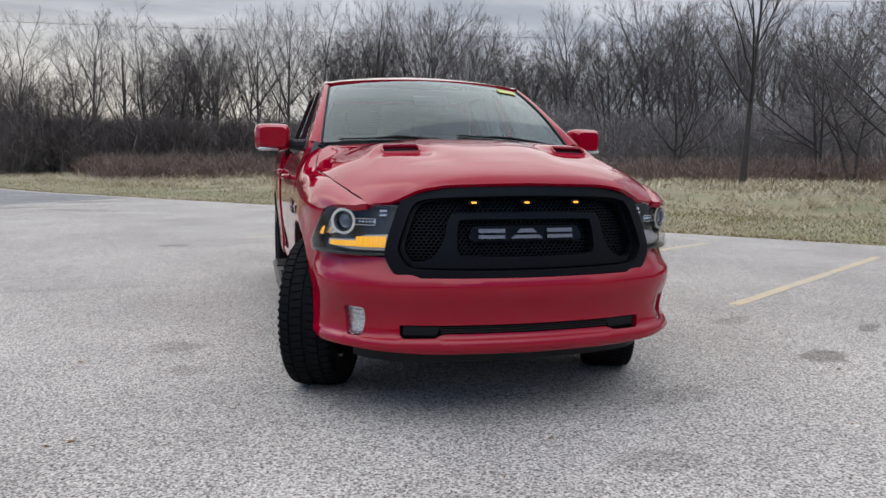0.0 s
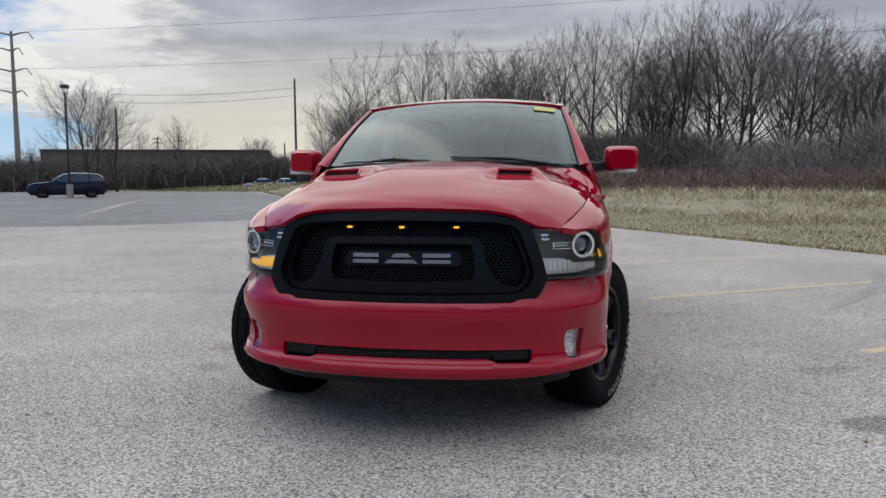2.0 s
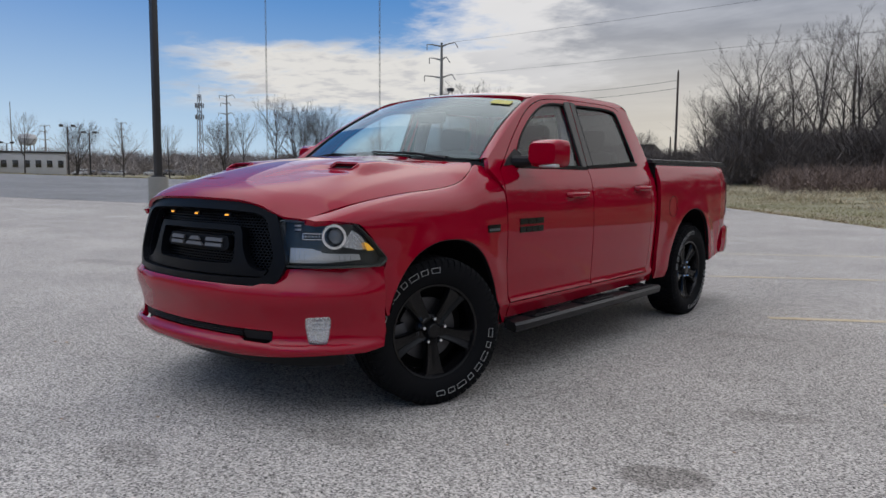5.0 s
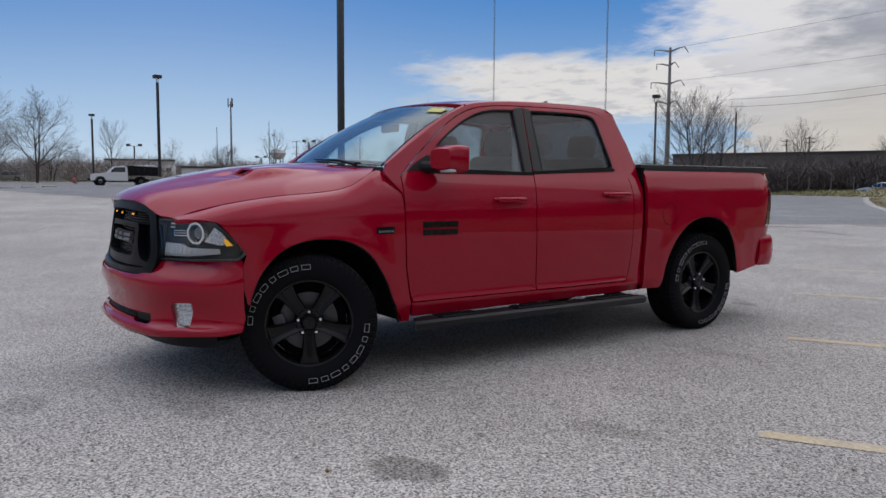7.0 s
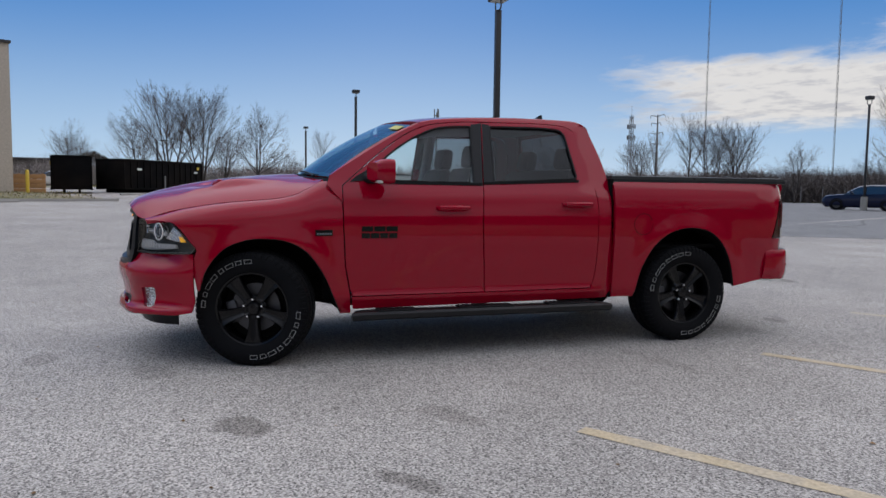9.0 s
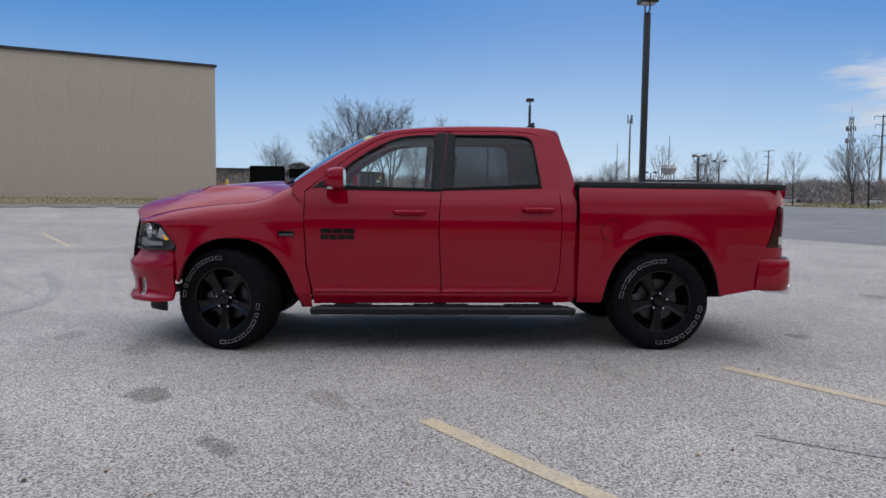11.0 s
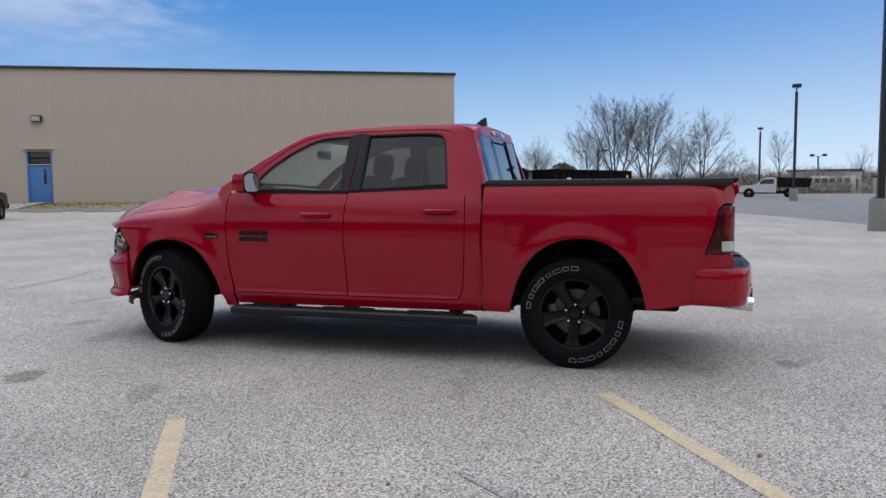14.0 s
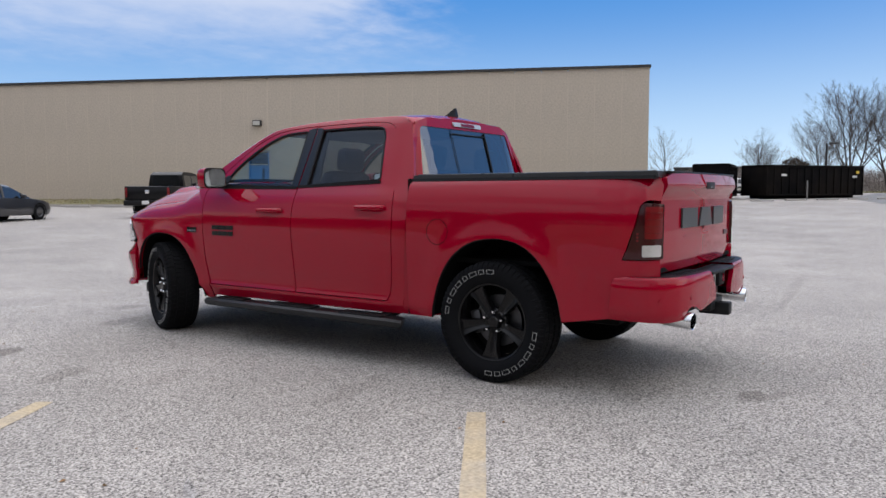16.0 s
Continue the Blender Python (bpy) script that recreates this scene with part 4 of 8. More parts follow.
# headlamps
for s in (1, -1):
    outline = [(s * u, v) for u, v in [(0.635, 1.034), (0.80, 1.040), (0.95, 1.038), (1.065, 1.020), (1.14, 0.950), (1.222, 0.838), (1.19, 0.803), (1.05, 0.802), (0.85, 0.802), (0.675, 0.806)]]
    outline = rounded(outline, 0.012, 2)
    lens_at = lambda u, v: face_at(u, v, 0.012)
    head = panel("headlamp", outline, lambda u, v: face_at(u, v, -0.055), lamp_housing, truck, step=0.03, out=(s * 0.5, -1, 0), flange=-0.0, label="headlamp with projector ring and amber indicator strip")
    panel("lens", outline, lens_at, clear_lens, head, step=0.03, out=(s * 0.5, -1, 0), flange=0.012)
    frame_in = [(s * 0.93 + (u - s * 0.93) * 0.97, 0.94 + (v - 0.94) * 0.94) for u, v in outline]
    panel("bezel", outline, lambda u, v: face_at(u, v, 0.004), lamp_housing, head, holes=[frame_in], step=0.03, out=(s * 0.5, -1, 0), flange=0.06, hole_flange=0.05)
    c = Vector(face_at(s * 0.965, 0.955, -0.03))
    ahead = (Vector(face_at(s * 0.965, 0.955, 0.1)) - c).normalized()
    turn = (ahead * 0.65 + Vector((0, -0.55, 0))).normalized().to_track_quat("X", "Z").to_matrix().to_4x4()
    proj = part("projector", lathe([(-0.03, 0.030), (0.0, 0.045), (0.028, 0.062), (0.034, 0.062), (0.034, 0.049), (0.006, 0.044), (-0.02, 0.040)], 32, closed=True), chrome, head, "chrome projector ring", at=Matrix.Translation(c) @ turn)
    part("bulb_lens", lathe([(-0.02, 0.042), (0.0, 0.040), (0.014, 0.031), (0.022, 0.016), (0.025, 0.0005)], 24), dark_glass_ball, proj)
    b = Build()
    for z in (0.940, 0.968):
        tube([face_at(s * u, z, -0.022) for u in (0.785, 0.85, 0.905)], 0.0035, 6, b)
    tube([face_at(s * 0.785, 0.940, -0.022), face_at(s * 0.785, 0.968, -0.022)], 0.0035, 6, b)
    for k in range(5):
        box_build((0.010, 0.010, 0.010), face_at(s * (0.80 + 0.02 * k), 0.954, -0.030), 0.002, b)
    for k in range(6):
        box_build((0.016, 0.012, 0.012), face_at(s * (0.725 + 0.018 * (k % 3)), 0.985 + 0.02 * (k // 3), -0.035), 0.002, b)
    part("reflector", b, chrome, head)
    strip = [(s * u, v) for u, v in [(0.70, 0.898), (0.84, 0.894), (0.90, 0.872), (1.09, 0.866), (1.10, 0.838), (0.90, 0.824), (0.70, 0.824)]]
    ind = panel("indicator", strip, lambda u, v: face_at(u, v, -0.028), indicator_white, head, step=0.02, out=(s * 0.5, -1, 0), flange=0.02, label="white indicator strip with amber lamps in it")
    b = Build()
    for k in range(12):
        u = 0.722 + 0.0300 * k
        top = 0.890 - 0.001 * k if k < 6 else 0.866 - 0.001 * (k - 6)
        prism([(s * (u - 0.0135), 0.838), (s * (u + 0.0135), 0.838), (s * (u + 0.0135), top), (s * (u - 0.0135), top)], 0.006, lambda p, q, w: face_at(p, q, -0.026 + w), b)
        if k == 5:
            part("amber_cell", b, amber_lens if s < 0 else indicator_white, ind, "lit amber indicator cells" if s < 0 else "")
            b = Build()
    part("clear_cell", b, amber_lens if s < 0 else indicator_white, ind)
    bowl = [(s * u, v) for u, v in [(0.99, 0.905), (1.06, 0.985), (1.11, 0.955), (1.16, 0.89), (1.10, 0.885)]]
    panel("reflector_bowl", bowl, lambda u, v: face_at(u, v, -0.040), fog_silver, head, step=0.03, out=(s * 0.5, -1, 0), flange=0.01, label="silver reflector bowl")
    part("side_reflector", prism([(s * u, v) for u, v in [(1.115, 0.925), (1.135, 0.918), (1.165, 0.885), (1.13, 0.882)]], 0.004, lambda p, q, w: face_at(p, q, -0.018 + w)), amber_lens, head)

# cab
rear_cut = smooth_line([(2.700, 1.30), (2.712, 1.15), (2.712, 0.95), (2.705, 0.70), (2.69, 0.56), (2.672, 0.505)], 3)
top_cut = smooth_line([(0.72, 1.375), (0.90, 1.525), (1.12, 1.68), (1.32, 1.765), (1.55, 1.797), (1.765, 1.806), (2.20, 1.812), (2.43, 1.806), (2.54, 1.785), (2.60, 1.73), (2.645, 1.60), (2.700, 1.30)], 4)
door_f_front = [(0.615, 1.285), (0.614, 1.02), (0.632, 0.70), (0.665, 0.53), (0.685, 0.478)]
bz = curve_of([0.48, 0.7, 1.03, 1.30, 1.55, 1.82], [1.728, 1.717, 1.701, 1.722, 1.745, 1.768])
i_b = min(range(len(top_cut)), key=lambda i: abs(top_cut[i][0] - 1.765))
front_door = [(0.615, 1.285)] + top_cut[:i_b + 1] + [(bz(z) - 0.004, z) for z in (1.7, 1.5, 1.3, 1.15, 1.0, 0.85, 0.7, 0.55, 0.478)] + list(reversed(door_f_front))[:-1]
rear_door = [(bz(z) + 0.004, z) for z in (0.478, 0.55, 0.7, 0.85, 1.0, 1.15, 1.3, 1.5, 1.7)] + [(1.772, 1.803)] + top_cut[i_b + 1:] + rear_cut[1:] + [(2.655, 0.482)]
door_hole = [(0.608, 1.29)] + [(y - 0.003, z + 0.006) for y, z in top_cut] + [(y + 0.007, z) for y, z in rear_cut[1:]] + [(2.66, 0.474), (0.68, 0.470), (0.658, 0.53), (0.625, 0.70), (0.607, 1.02)]
win_f = rounded([(0.80, 1.335), (0.955, 1.51), (1.17, 1.655), (1.36, 1.742), (1.52, 1.765), (1.672, 1.768), (1.648, 1.318)], [0.03, 0.10, 0.1, 0.1, 0.08, 0.012, 0.012])
win_r = rounded([(1.815, 1.328), (1.838, 1.774), (2.30, 1.780), (2.49, 1.765), (2.552, 1.365)], [0.01, 0.015, 0.1, 0.07, 0.03])
roof_edge = smooth_line([(1.26, 1.782), (1.40, 1.812), (1.70, 1.836), (2.16, 1.846), (2.55, 1.842), (2.66, 1.822), (2.725, 1.77)], 4)
pillar = [(0.525, 1.362), (0.70, 1.475), (0.95, 1.625), (1.12, 1.72)]
shell = [(0.690, 0.375), (0.675, 0.47), (0.64, 0.70), (0.612, 1.02), (0.606, 1.17), (0.50, 1.30)] + pillar + roof_edge + [(2.80, 1.55), (2.838, 1.40), (2.845, 1.20), (2.83, 0.90), (2.80, 0.39)]
for s in (1, -1):
    fm = on_side(cab_at, s)
    panel("cab_side", shell, fm, red_paint, truck, holes=[door_hole], step=0.04, out=(s, 0, 0), flange=0.03, hole_flange=0.03)
    for nm, cut, win, dark in (("front_door", front_door, win_f, glass_side), ("rear_door", rear_door, win_r, glass_dark)):
        cutd = cut
        door = panel(nm, cutd, fm, red_paint, truck, holes=[win], step=0.035, out=(s, 0, 0), flange=0.022, hole_flange=0.022)
        panel("window", win, on_side(cab_at, s, -0.016), dark, door, step=0.06, out=(s, 0, 0), flange=0.0)
        n = len(win)
        edge = [(s * (cab_at(*p) + 0.001), p[0], p[1]) for p in win]
        part("window_seal", sweep(edge, [(-0.007, -0.012), (0.007, -0.012), (0.007, 0.003), (-0.007, 0.003)], up=(s, 0, 0), b=Build(), closed=True), black_plastic, door)
        # pull handle with a bowl behind it
        hy, hz = (1.46, 1.128) if nm == "front_door" else (2.52, 1.160)
        b = tube([(s * (cab_at(hy + d, hz) + e), hy + d, hz + 0.002) for d, e in ((-0.125, 0.0), (-0.112, 0.028), (-0.06, 0.038), (0.06, 0.038), (0.112, 0.028), (0.125, 0.0))], [0.016, 0.019, 0.020, 0.020, 0.019, 0.016], 10)
        part("handle", b, red_paint, door)
        part("handle_bowl", prism(rounded(bar(hy - 0.10, hy + 0.10, hz - 0.032, hz + 0.03), 0.025), 0.0015, lambda u, v, w: (s * (cab_at(u, v) + w), u, v)), red_paint, door)
        if nm == "front_door":
            # black triangle before the glass, badges
            part("pillar_trim", prism([(1.652, 1.312), (1.716, 1.31), (1.766, 1.80), (1.680, 1.785)], 0.004, lambda u, v, w: (s * (cab_at(u, v) + w), u, v)), black_gloss, door)
            tri = [(0.668, 1.318), (0.84, 1.33), (0.90, 1.400), (0.84, 1.425), (0.72, 1.36)]
            part("mirror_base", prism(tri, 0.006, lambda u, v, w: (s * (cab_at(u, v) + w), u, v)), black_plastic, door)
            for r, (z0, z1) in enumerate(((0.955, 0.992), (0.905, 0.942))):
                for k in range(3 if r == 0 else 4):
                    wd = 0.089 if r == 0 else 0.065
                    y0 = 0.745 + k * (wd + 0.004)
                    b = Build()
                    prism(bar(y0, y0 + wd - 0.004, z0, z1), 0.006, lambda u, v, w: (s * (cab_at(u, v) + w), u, v), b)
                    prism(bar(y0 + 0.02, y0 + wd - 0.024, z0 + 0.013, z1 - 0.013), 0.0062, lambda u, v, w: (s * (cab_at(u, v) + w + 0.001), u, v), b)
                    part("badge_block", b, black_gloss, door)
        else:
            part("pillar_trim", prism([(1.728, 1.318), (1.812, 1.322), (1.834, 1.79), (1.776, 1.796)], 0.004, lambda u, v, w: (s * (cab_at(u, v) + w), u, v)), black_gloss, door)
        # belt moulding
        y0, y1 = (0.80, 1.715) if nm == "front_door" else (1.728, 2.56)
        z0, z1 = (1.318, 1.312) if nm == "front_door" else (1.320, 1.350)
        b = sweep([(s * (cab_at(y, z0 + (z1 - z0) * t) + 0.004), y, z0 + (z1 - z0) * t) for t, y in ((t, y0 + (y1 - y0) * t) for t in np.linspace(0, 1, 9))], [(-0.011, -0.008), (0.011, -0.008), (0.011, 0.006), (-0.011, 0.006)], up=(s, 0, 0), b=Build())
        part("belt_moulding", b, black_plastic, door)
    # engine badge on the wing
    part("wing_badge", prism(bar(0.405, 0.530, 0.925, 0.968), 0.005, lambda u, v, w: (s * (fender_low(u, v) + w), u, v)), black_gloss, truck)
    b = Build()
    for k in range(6):
        prism(bar(0.415 + 0.019 * k, 0.429 + 0.019 * k, 0.933, 0.946), 0.002, lambda u, v, w: (s * (fender_low(u, v) + 0.005 + w), u, v), b)
    part("badge_bar", b, badge_grey, truck)

edge_x = [(cab_at(y, z) - 0.002, y) for y, z in roof_edge]
front_r = [(x, 1.135 + 0.115 * (x / 0.7) ** 2) for x in np.linspace(-0.70, 0.70, 15)]
roof = panel("roof", front_r + edge_x[1:-1] + [(x, 2.735 - 0.07 * (x / 0.7) ** 2) for x in np.linspace(0.66, -0.66, 13)] + [(-x, y) for x, y in reversed(edge_x[1:-1])], roof_at, red_paint, truck, step=0.05, out=(0, 0, 1), flange=0.03)
# rails that close roof and sides
for s in (1, -1):
    pts = [((s * cab_at(y, z)), y, z) for y, z in roof_edge]
    v, f = [], []
    for (x, y, z) in pts:
        rz = roof_at(abs(x) - 0.03, y)
        v += [(x, y, z - 0.002), (s * (abs(x) - 0.008), y, (z + rz[2]) / 2 + 0.006), (s * (abs(x) - 0.05), y, roof_at(abs(x) - 0.05, y)[2] - 0.001)]
    for i in range(len(pts) - 1):
        for k in (0, 1):
            f.append((3 * i + k, 3 * i + k + 1, 3 * i + k + 4, 3 * i + k + 3))
    part("roof_rail", Build().add(v, f), red_paint, truck, angle=80)
fin = smooth_line([(2.52, 1.893), (2.56, 1.915), (2.60, 1.945), (2.635, 1.965), (2.645, 1.955), (2.65, 1.893)], 3)
part("aerial_fin", prism([(y, z) for y, z in fin], 0.05, lambda u, v, w: ((w - 0.025) * (1 - 0.7 * min(1, max(0, (v - 1.9) / 0.06))), u, v)), black_gloss, truck)
# windscreen and A-pillars
scr = rounded([(-0.76, 0.02), (0.76, 0.02), (0.745, 0.975), (-0.745, 0.975)], 0.05)
part_screen = panel("windscreen", scr, screen_at, glass_screen, truck, step=0.06, out=(0, -1, 0.6), flange=0.0, label="windscreen that reflects grey sky, yellow sticker in its upper corner")
panel("black_border", scr, lambda u, v: tuple(Vector(screen_at(u, v)) + Vector((0, 0.004, -0.006))), black_plastic, part_screen, holes=[rounded([(-0.735, 0.075), (0.735, 0.075), (0.72, 0.94), (0.08, 0.94), (0.07, 0.90), (-0.07, 0.90), (-0.08, 0.94), (-0.72, 0.94)], 0.03)], step=0.06, out=(0, -1, 0.6), flange=0.0)
part("sticker", prism(bar(0.545, 0.695, 0.850, 0.925), 0.002, lambda u, v, w: tuple(Vector(screen_at(u, v)) + Vector((0, -w - 0.004, w + 0.005)))), sticker_yellow, part_screen, "yellow paper sticker")
for s in (1, -1):
    v, f = [], []
    n = 17
    for i in range(n):
        t = i / (n - 1)
        p = Vector(screen_at(s * 0.755, 0.985 * t))
        a = Vector((s * cab_at(*(lambda q: q)((0.525 + (1.26 - 0.525) * t, 1.362 + (1.782 - 1.362) * t))), 0.525 + 0.735 * t, np.interp(0.525 + 0.735 * t, [0.525, 0.70, 0.95, 1.12, 1.26], [1.362, 1.475, 1.625, 1.72, 1.782])))
        a.x = s * cab_at(a.y, a.z)
        mid = p.lerp(a, 0.55) + Vector((s * 0.006, -0.008, 0.010))
        v += [p + Vector((0, 0, 0.004)), mid, a]
    for i in range(n - 1):
        for k in (0, 1):
            f.append((3 * i + k, 3 * i + k + 1, 3 * i + k + 4, 3 * i + k + 3))
    part("windscreen_pillar", Build().add(v, f), red_paint, truck, angle=80)
    seal = [tuple(Vector(screen_at(s * 0.758, t)) + Vector((0, -0.002, 0.004))) for t in np.linspace(0.0, 0.98, 12)]
    part("screen_seal", tube(seal, 0.007, 6), black_plastic, truck)
# wipers
for root, tip in (((0.58, 0.0), (0.02, 0.055)), ((-0.10, 0.0), (-0.66, 0.03))):
    wip = part("wiper", tube([tuple(Vector(screen_at(root[0], root[1])) + Vector((0, -0.03, 0.004))), tuple(Vector(screen_at(root[0] * 0.6 + tip[0] * 0.4, 0.03)) + Vector((0, -0.022, 0.014))), tuple(Vector(screen_at(root[0] * 0.35 + tip[0] * 0.65, tip[1] * 0.7)) + Vector((0, -0.012, 0.012)))], [0.011, 0.007, 0.004], 8), black_plastic, truck)
    part("blade", tube([tuple(Vector(screen_at(tip[0] + (root[0] - tip[0]) * t * 1.0, tip[1] * 0.7 * (1 - t) + 0.012)) + Vector((0, -0.006, 0.008))) for t in np.linspace(0, 1, 6)], 0.0055, 6), black_plastic, wip)

# back of the cab
back_out = [(-0.80, 0.80), (0.80, 0.80), (0.83, 1.30), (0.80, 1.50), (0.735, 1.72), (0.69, 1.80), (0.55, 1.846), (0.0, 1.852), (-0.55, 1.846), (-0.69, 1.80), (-0.735, 1.72), (-0.80, 1.50), (-0.83, 1.30)]
rw = rounded([(-0.735, 1.37), (0.735, 1.37), (0.655, 1.775), (-0.655, 1.775)], 0.05)
back = panel("cab_rear", back_out, cab_back, red_paint, truck, holes=[rw], step=0.05, out=(0, 1, 0), flange=0.02)
rear_win = panel("rear_window", rw, lambda u, v: tuple(Vector(cab_back(u, v)) - Vector((0, 0.008, 0))), glass_rear, truck, step=0.06, out=(0, 1, 0), flange=0.0)
for x, wide in ((-0.255, 0.008), (0.255, 0.003)):
    part("slider_frame", tube([tuple(Vector(cab_back(x, z)) + Vector((0, 0.0, 0))) for z in (1.375, 1.5, 1.765)], wide, 6), black_plastic, rear_win)
part("slider_frame", tube([tuple(Vector(cab_back(x, 1.735)) + Vector((0, 0, 0))) for x in (-0.255, 0, 0.255)], 0.006, 6), black_plastic, rear_win)
brake = part("high_brake_lamp", prism(rounded(bar(-0.21, 0.21, 1.797, 1.832), 0.012), 0.012, lambda u, v, w: tuple(Vector(cab_back(u, v)) + Vector((0, w, 0)))), indicator_white, truck, "clear and red high brake lamp")
part("red_lens", prism(bar(-0.10, 0.10, 1.802, 1.827), 0.004, lambda u, v, w: tuple(Vector(cab_back(u, v)) + Vector((0, 0.012 + w, 0)))), tail_red, brake)
# closing strip between the roof's rear edge and the cab's back
v, f = [], []
xs = np.linspace(-0.71, 0.71, 25)
for x in xs:
    p = roof_at(x, 2.737 - 0.07 * (x / 0.7) ** 2)
    q = cab_back(x, float(np.interp(abs(x), [0.0, 0.55, 0.69, 0.735], [1.852, 1.846, 1.80, 1.72])))
    v += [(p[0], p[1] - 0.004, p[2] + 0.0015), (p[0], (p[1] + q[1]) / 2 + 0.003, (p[2] + q[2]) / 2 + 0.006), (q[0], q[1] + 0.002, q[2] - 0.003)]
for i in range(24):
    f += [(3 * i, 3 * i + 3, 3 * i + 4, 3 * i + 1), (3 * i + 1, 3 * i + 4, 3 * i + 5, 3 * i + 2)]
part("roof_rear_edge", Build().add(v, f), red_paint, truck, angle=80)
# corner skins between the cab's sides and back
for s in (1, -1):
    v, f = [], []
    zs = np.linspace(0.39, 1.78, 24)
    for z in zs:
        y0 = float(np.interp(z, [0.39, 0.90, 1.20, 1.40, 1.55, 1.77], [2.80, 2.83, 2.845, 2.838, 2.80, 2.725]))
        p0 = Vector((s * cab_at(y0, z), y0, z))
        xb = min(0.80, abs(p0.x) - 0.05)
        p2 = Vector(cab_back(s * xb, z))
        c = Vector((p0.x, p2.y, z)).lerp(p0.lerp(p2, 0.5), 0.35)
        for t in (0, 0.25, 0.5, 0.75, 1):
            v.append(p0 * (1 - t) ** 2 + c * 2 * t * (1 - t) + p2 * t * t)
    for i in range(len(zs) - 1):
        for k in range(4):
            f.append((5 * i + k, 5 * i + k + 1, 5 * i + k + 6, 5 * i + k + 5))
    part("cab_corner", Build().add(v, f), red_paint, truck, angle=80)

# mirrors
for s in (1, -1):
    arm = part("door_mirror", tube([(s * 0.885, 0.800, 1.345), (s * 0.95, 0.835, 1.345), (s * 1.03, 0.880, 1.36)], [0.040, 0.036, 0.034], 10), black_plastic, truck)
    b = Build()
    rings = []
    for t, w, h in ((0.0, 0.72, 0.70), (0.25, 0.93, 0.93), (0.6, 1.0, 1.0), (1.0, 0.99, 0.98)):
        y = 0.795 + 0.145 * t
        ring = []
        for k in range(28):
            a = 2 * math.pi * k / 28
            cx, cz = math.copysign(abs(math.cos(a)) ** 0.42, math.cos(a)), math.copysign(abs(math.sin(a)) ** 0.42, math.sin(a))
            ring.append((s * (1.100 + 0.115 * w * cx), y + 0.02 * cx * (1 - t), 1.395 + 0.088 * h * cz))
        rings.append(ring)
    nn = 28
    vs = [p for r in rings for p in r]
    fs = [(i * nn + k, i * nn + (k + 1) % nn, (i + 1) * nn + (k + 1) % nn, (i + 1) * nn + k) for i in range(3) for k in range(nn)] + [tuple(range(nn))]
    part("cap", b.add(vs, fs), red_paint, arm)
    rear_ring = [(p[0], p[2]) for p in rings[-1]]
    part("mirror_frame", prism([(1.1 * s + (x - 1.1 * s) * 0.985, 1.395 + (z - 1.395) * 0.985) for x, z in rear_ring], 0.008, lambda u, v, w: (u, 0.932 + w, v)), black_plastic, arm)
    part("mirror_glass", prism([(1.1 * s + (x - 1.1 * s) * 0.88, 1.395 + (z - 1.395) * 0.86) for x, z in rear_ring], 0.003, lambda u, v, w: (u, 0.943 + w - 0.07 * (v - 1.395) - 0.03 * s * (u - 1.1 * s), v)), mirror_glass, arm)
    part("indicator", box_build((0.13, 0.045, 0.022), (s * 1.130, 0.835, 1.318), 0.009), indicator_white, arm, "clear white mirror indicator")

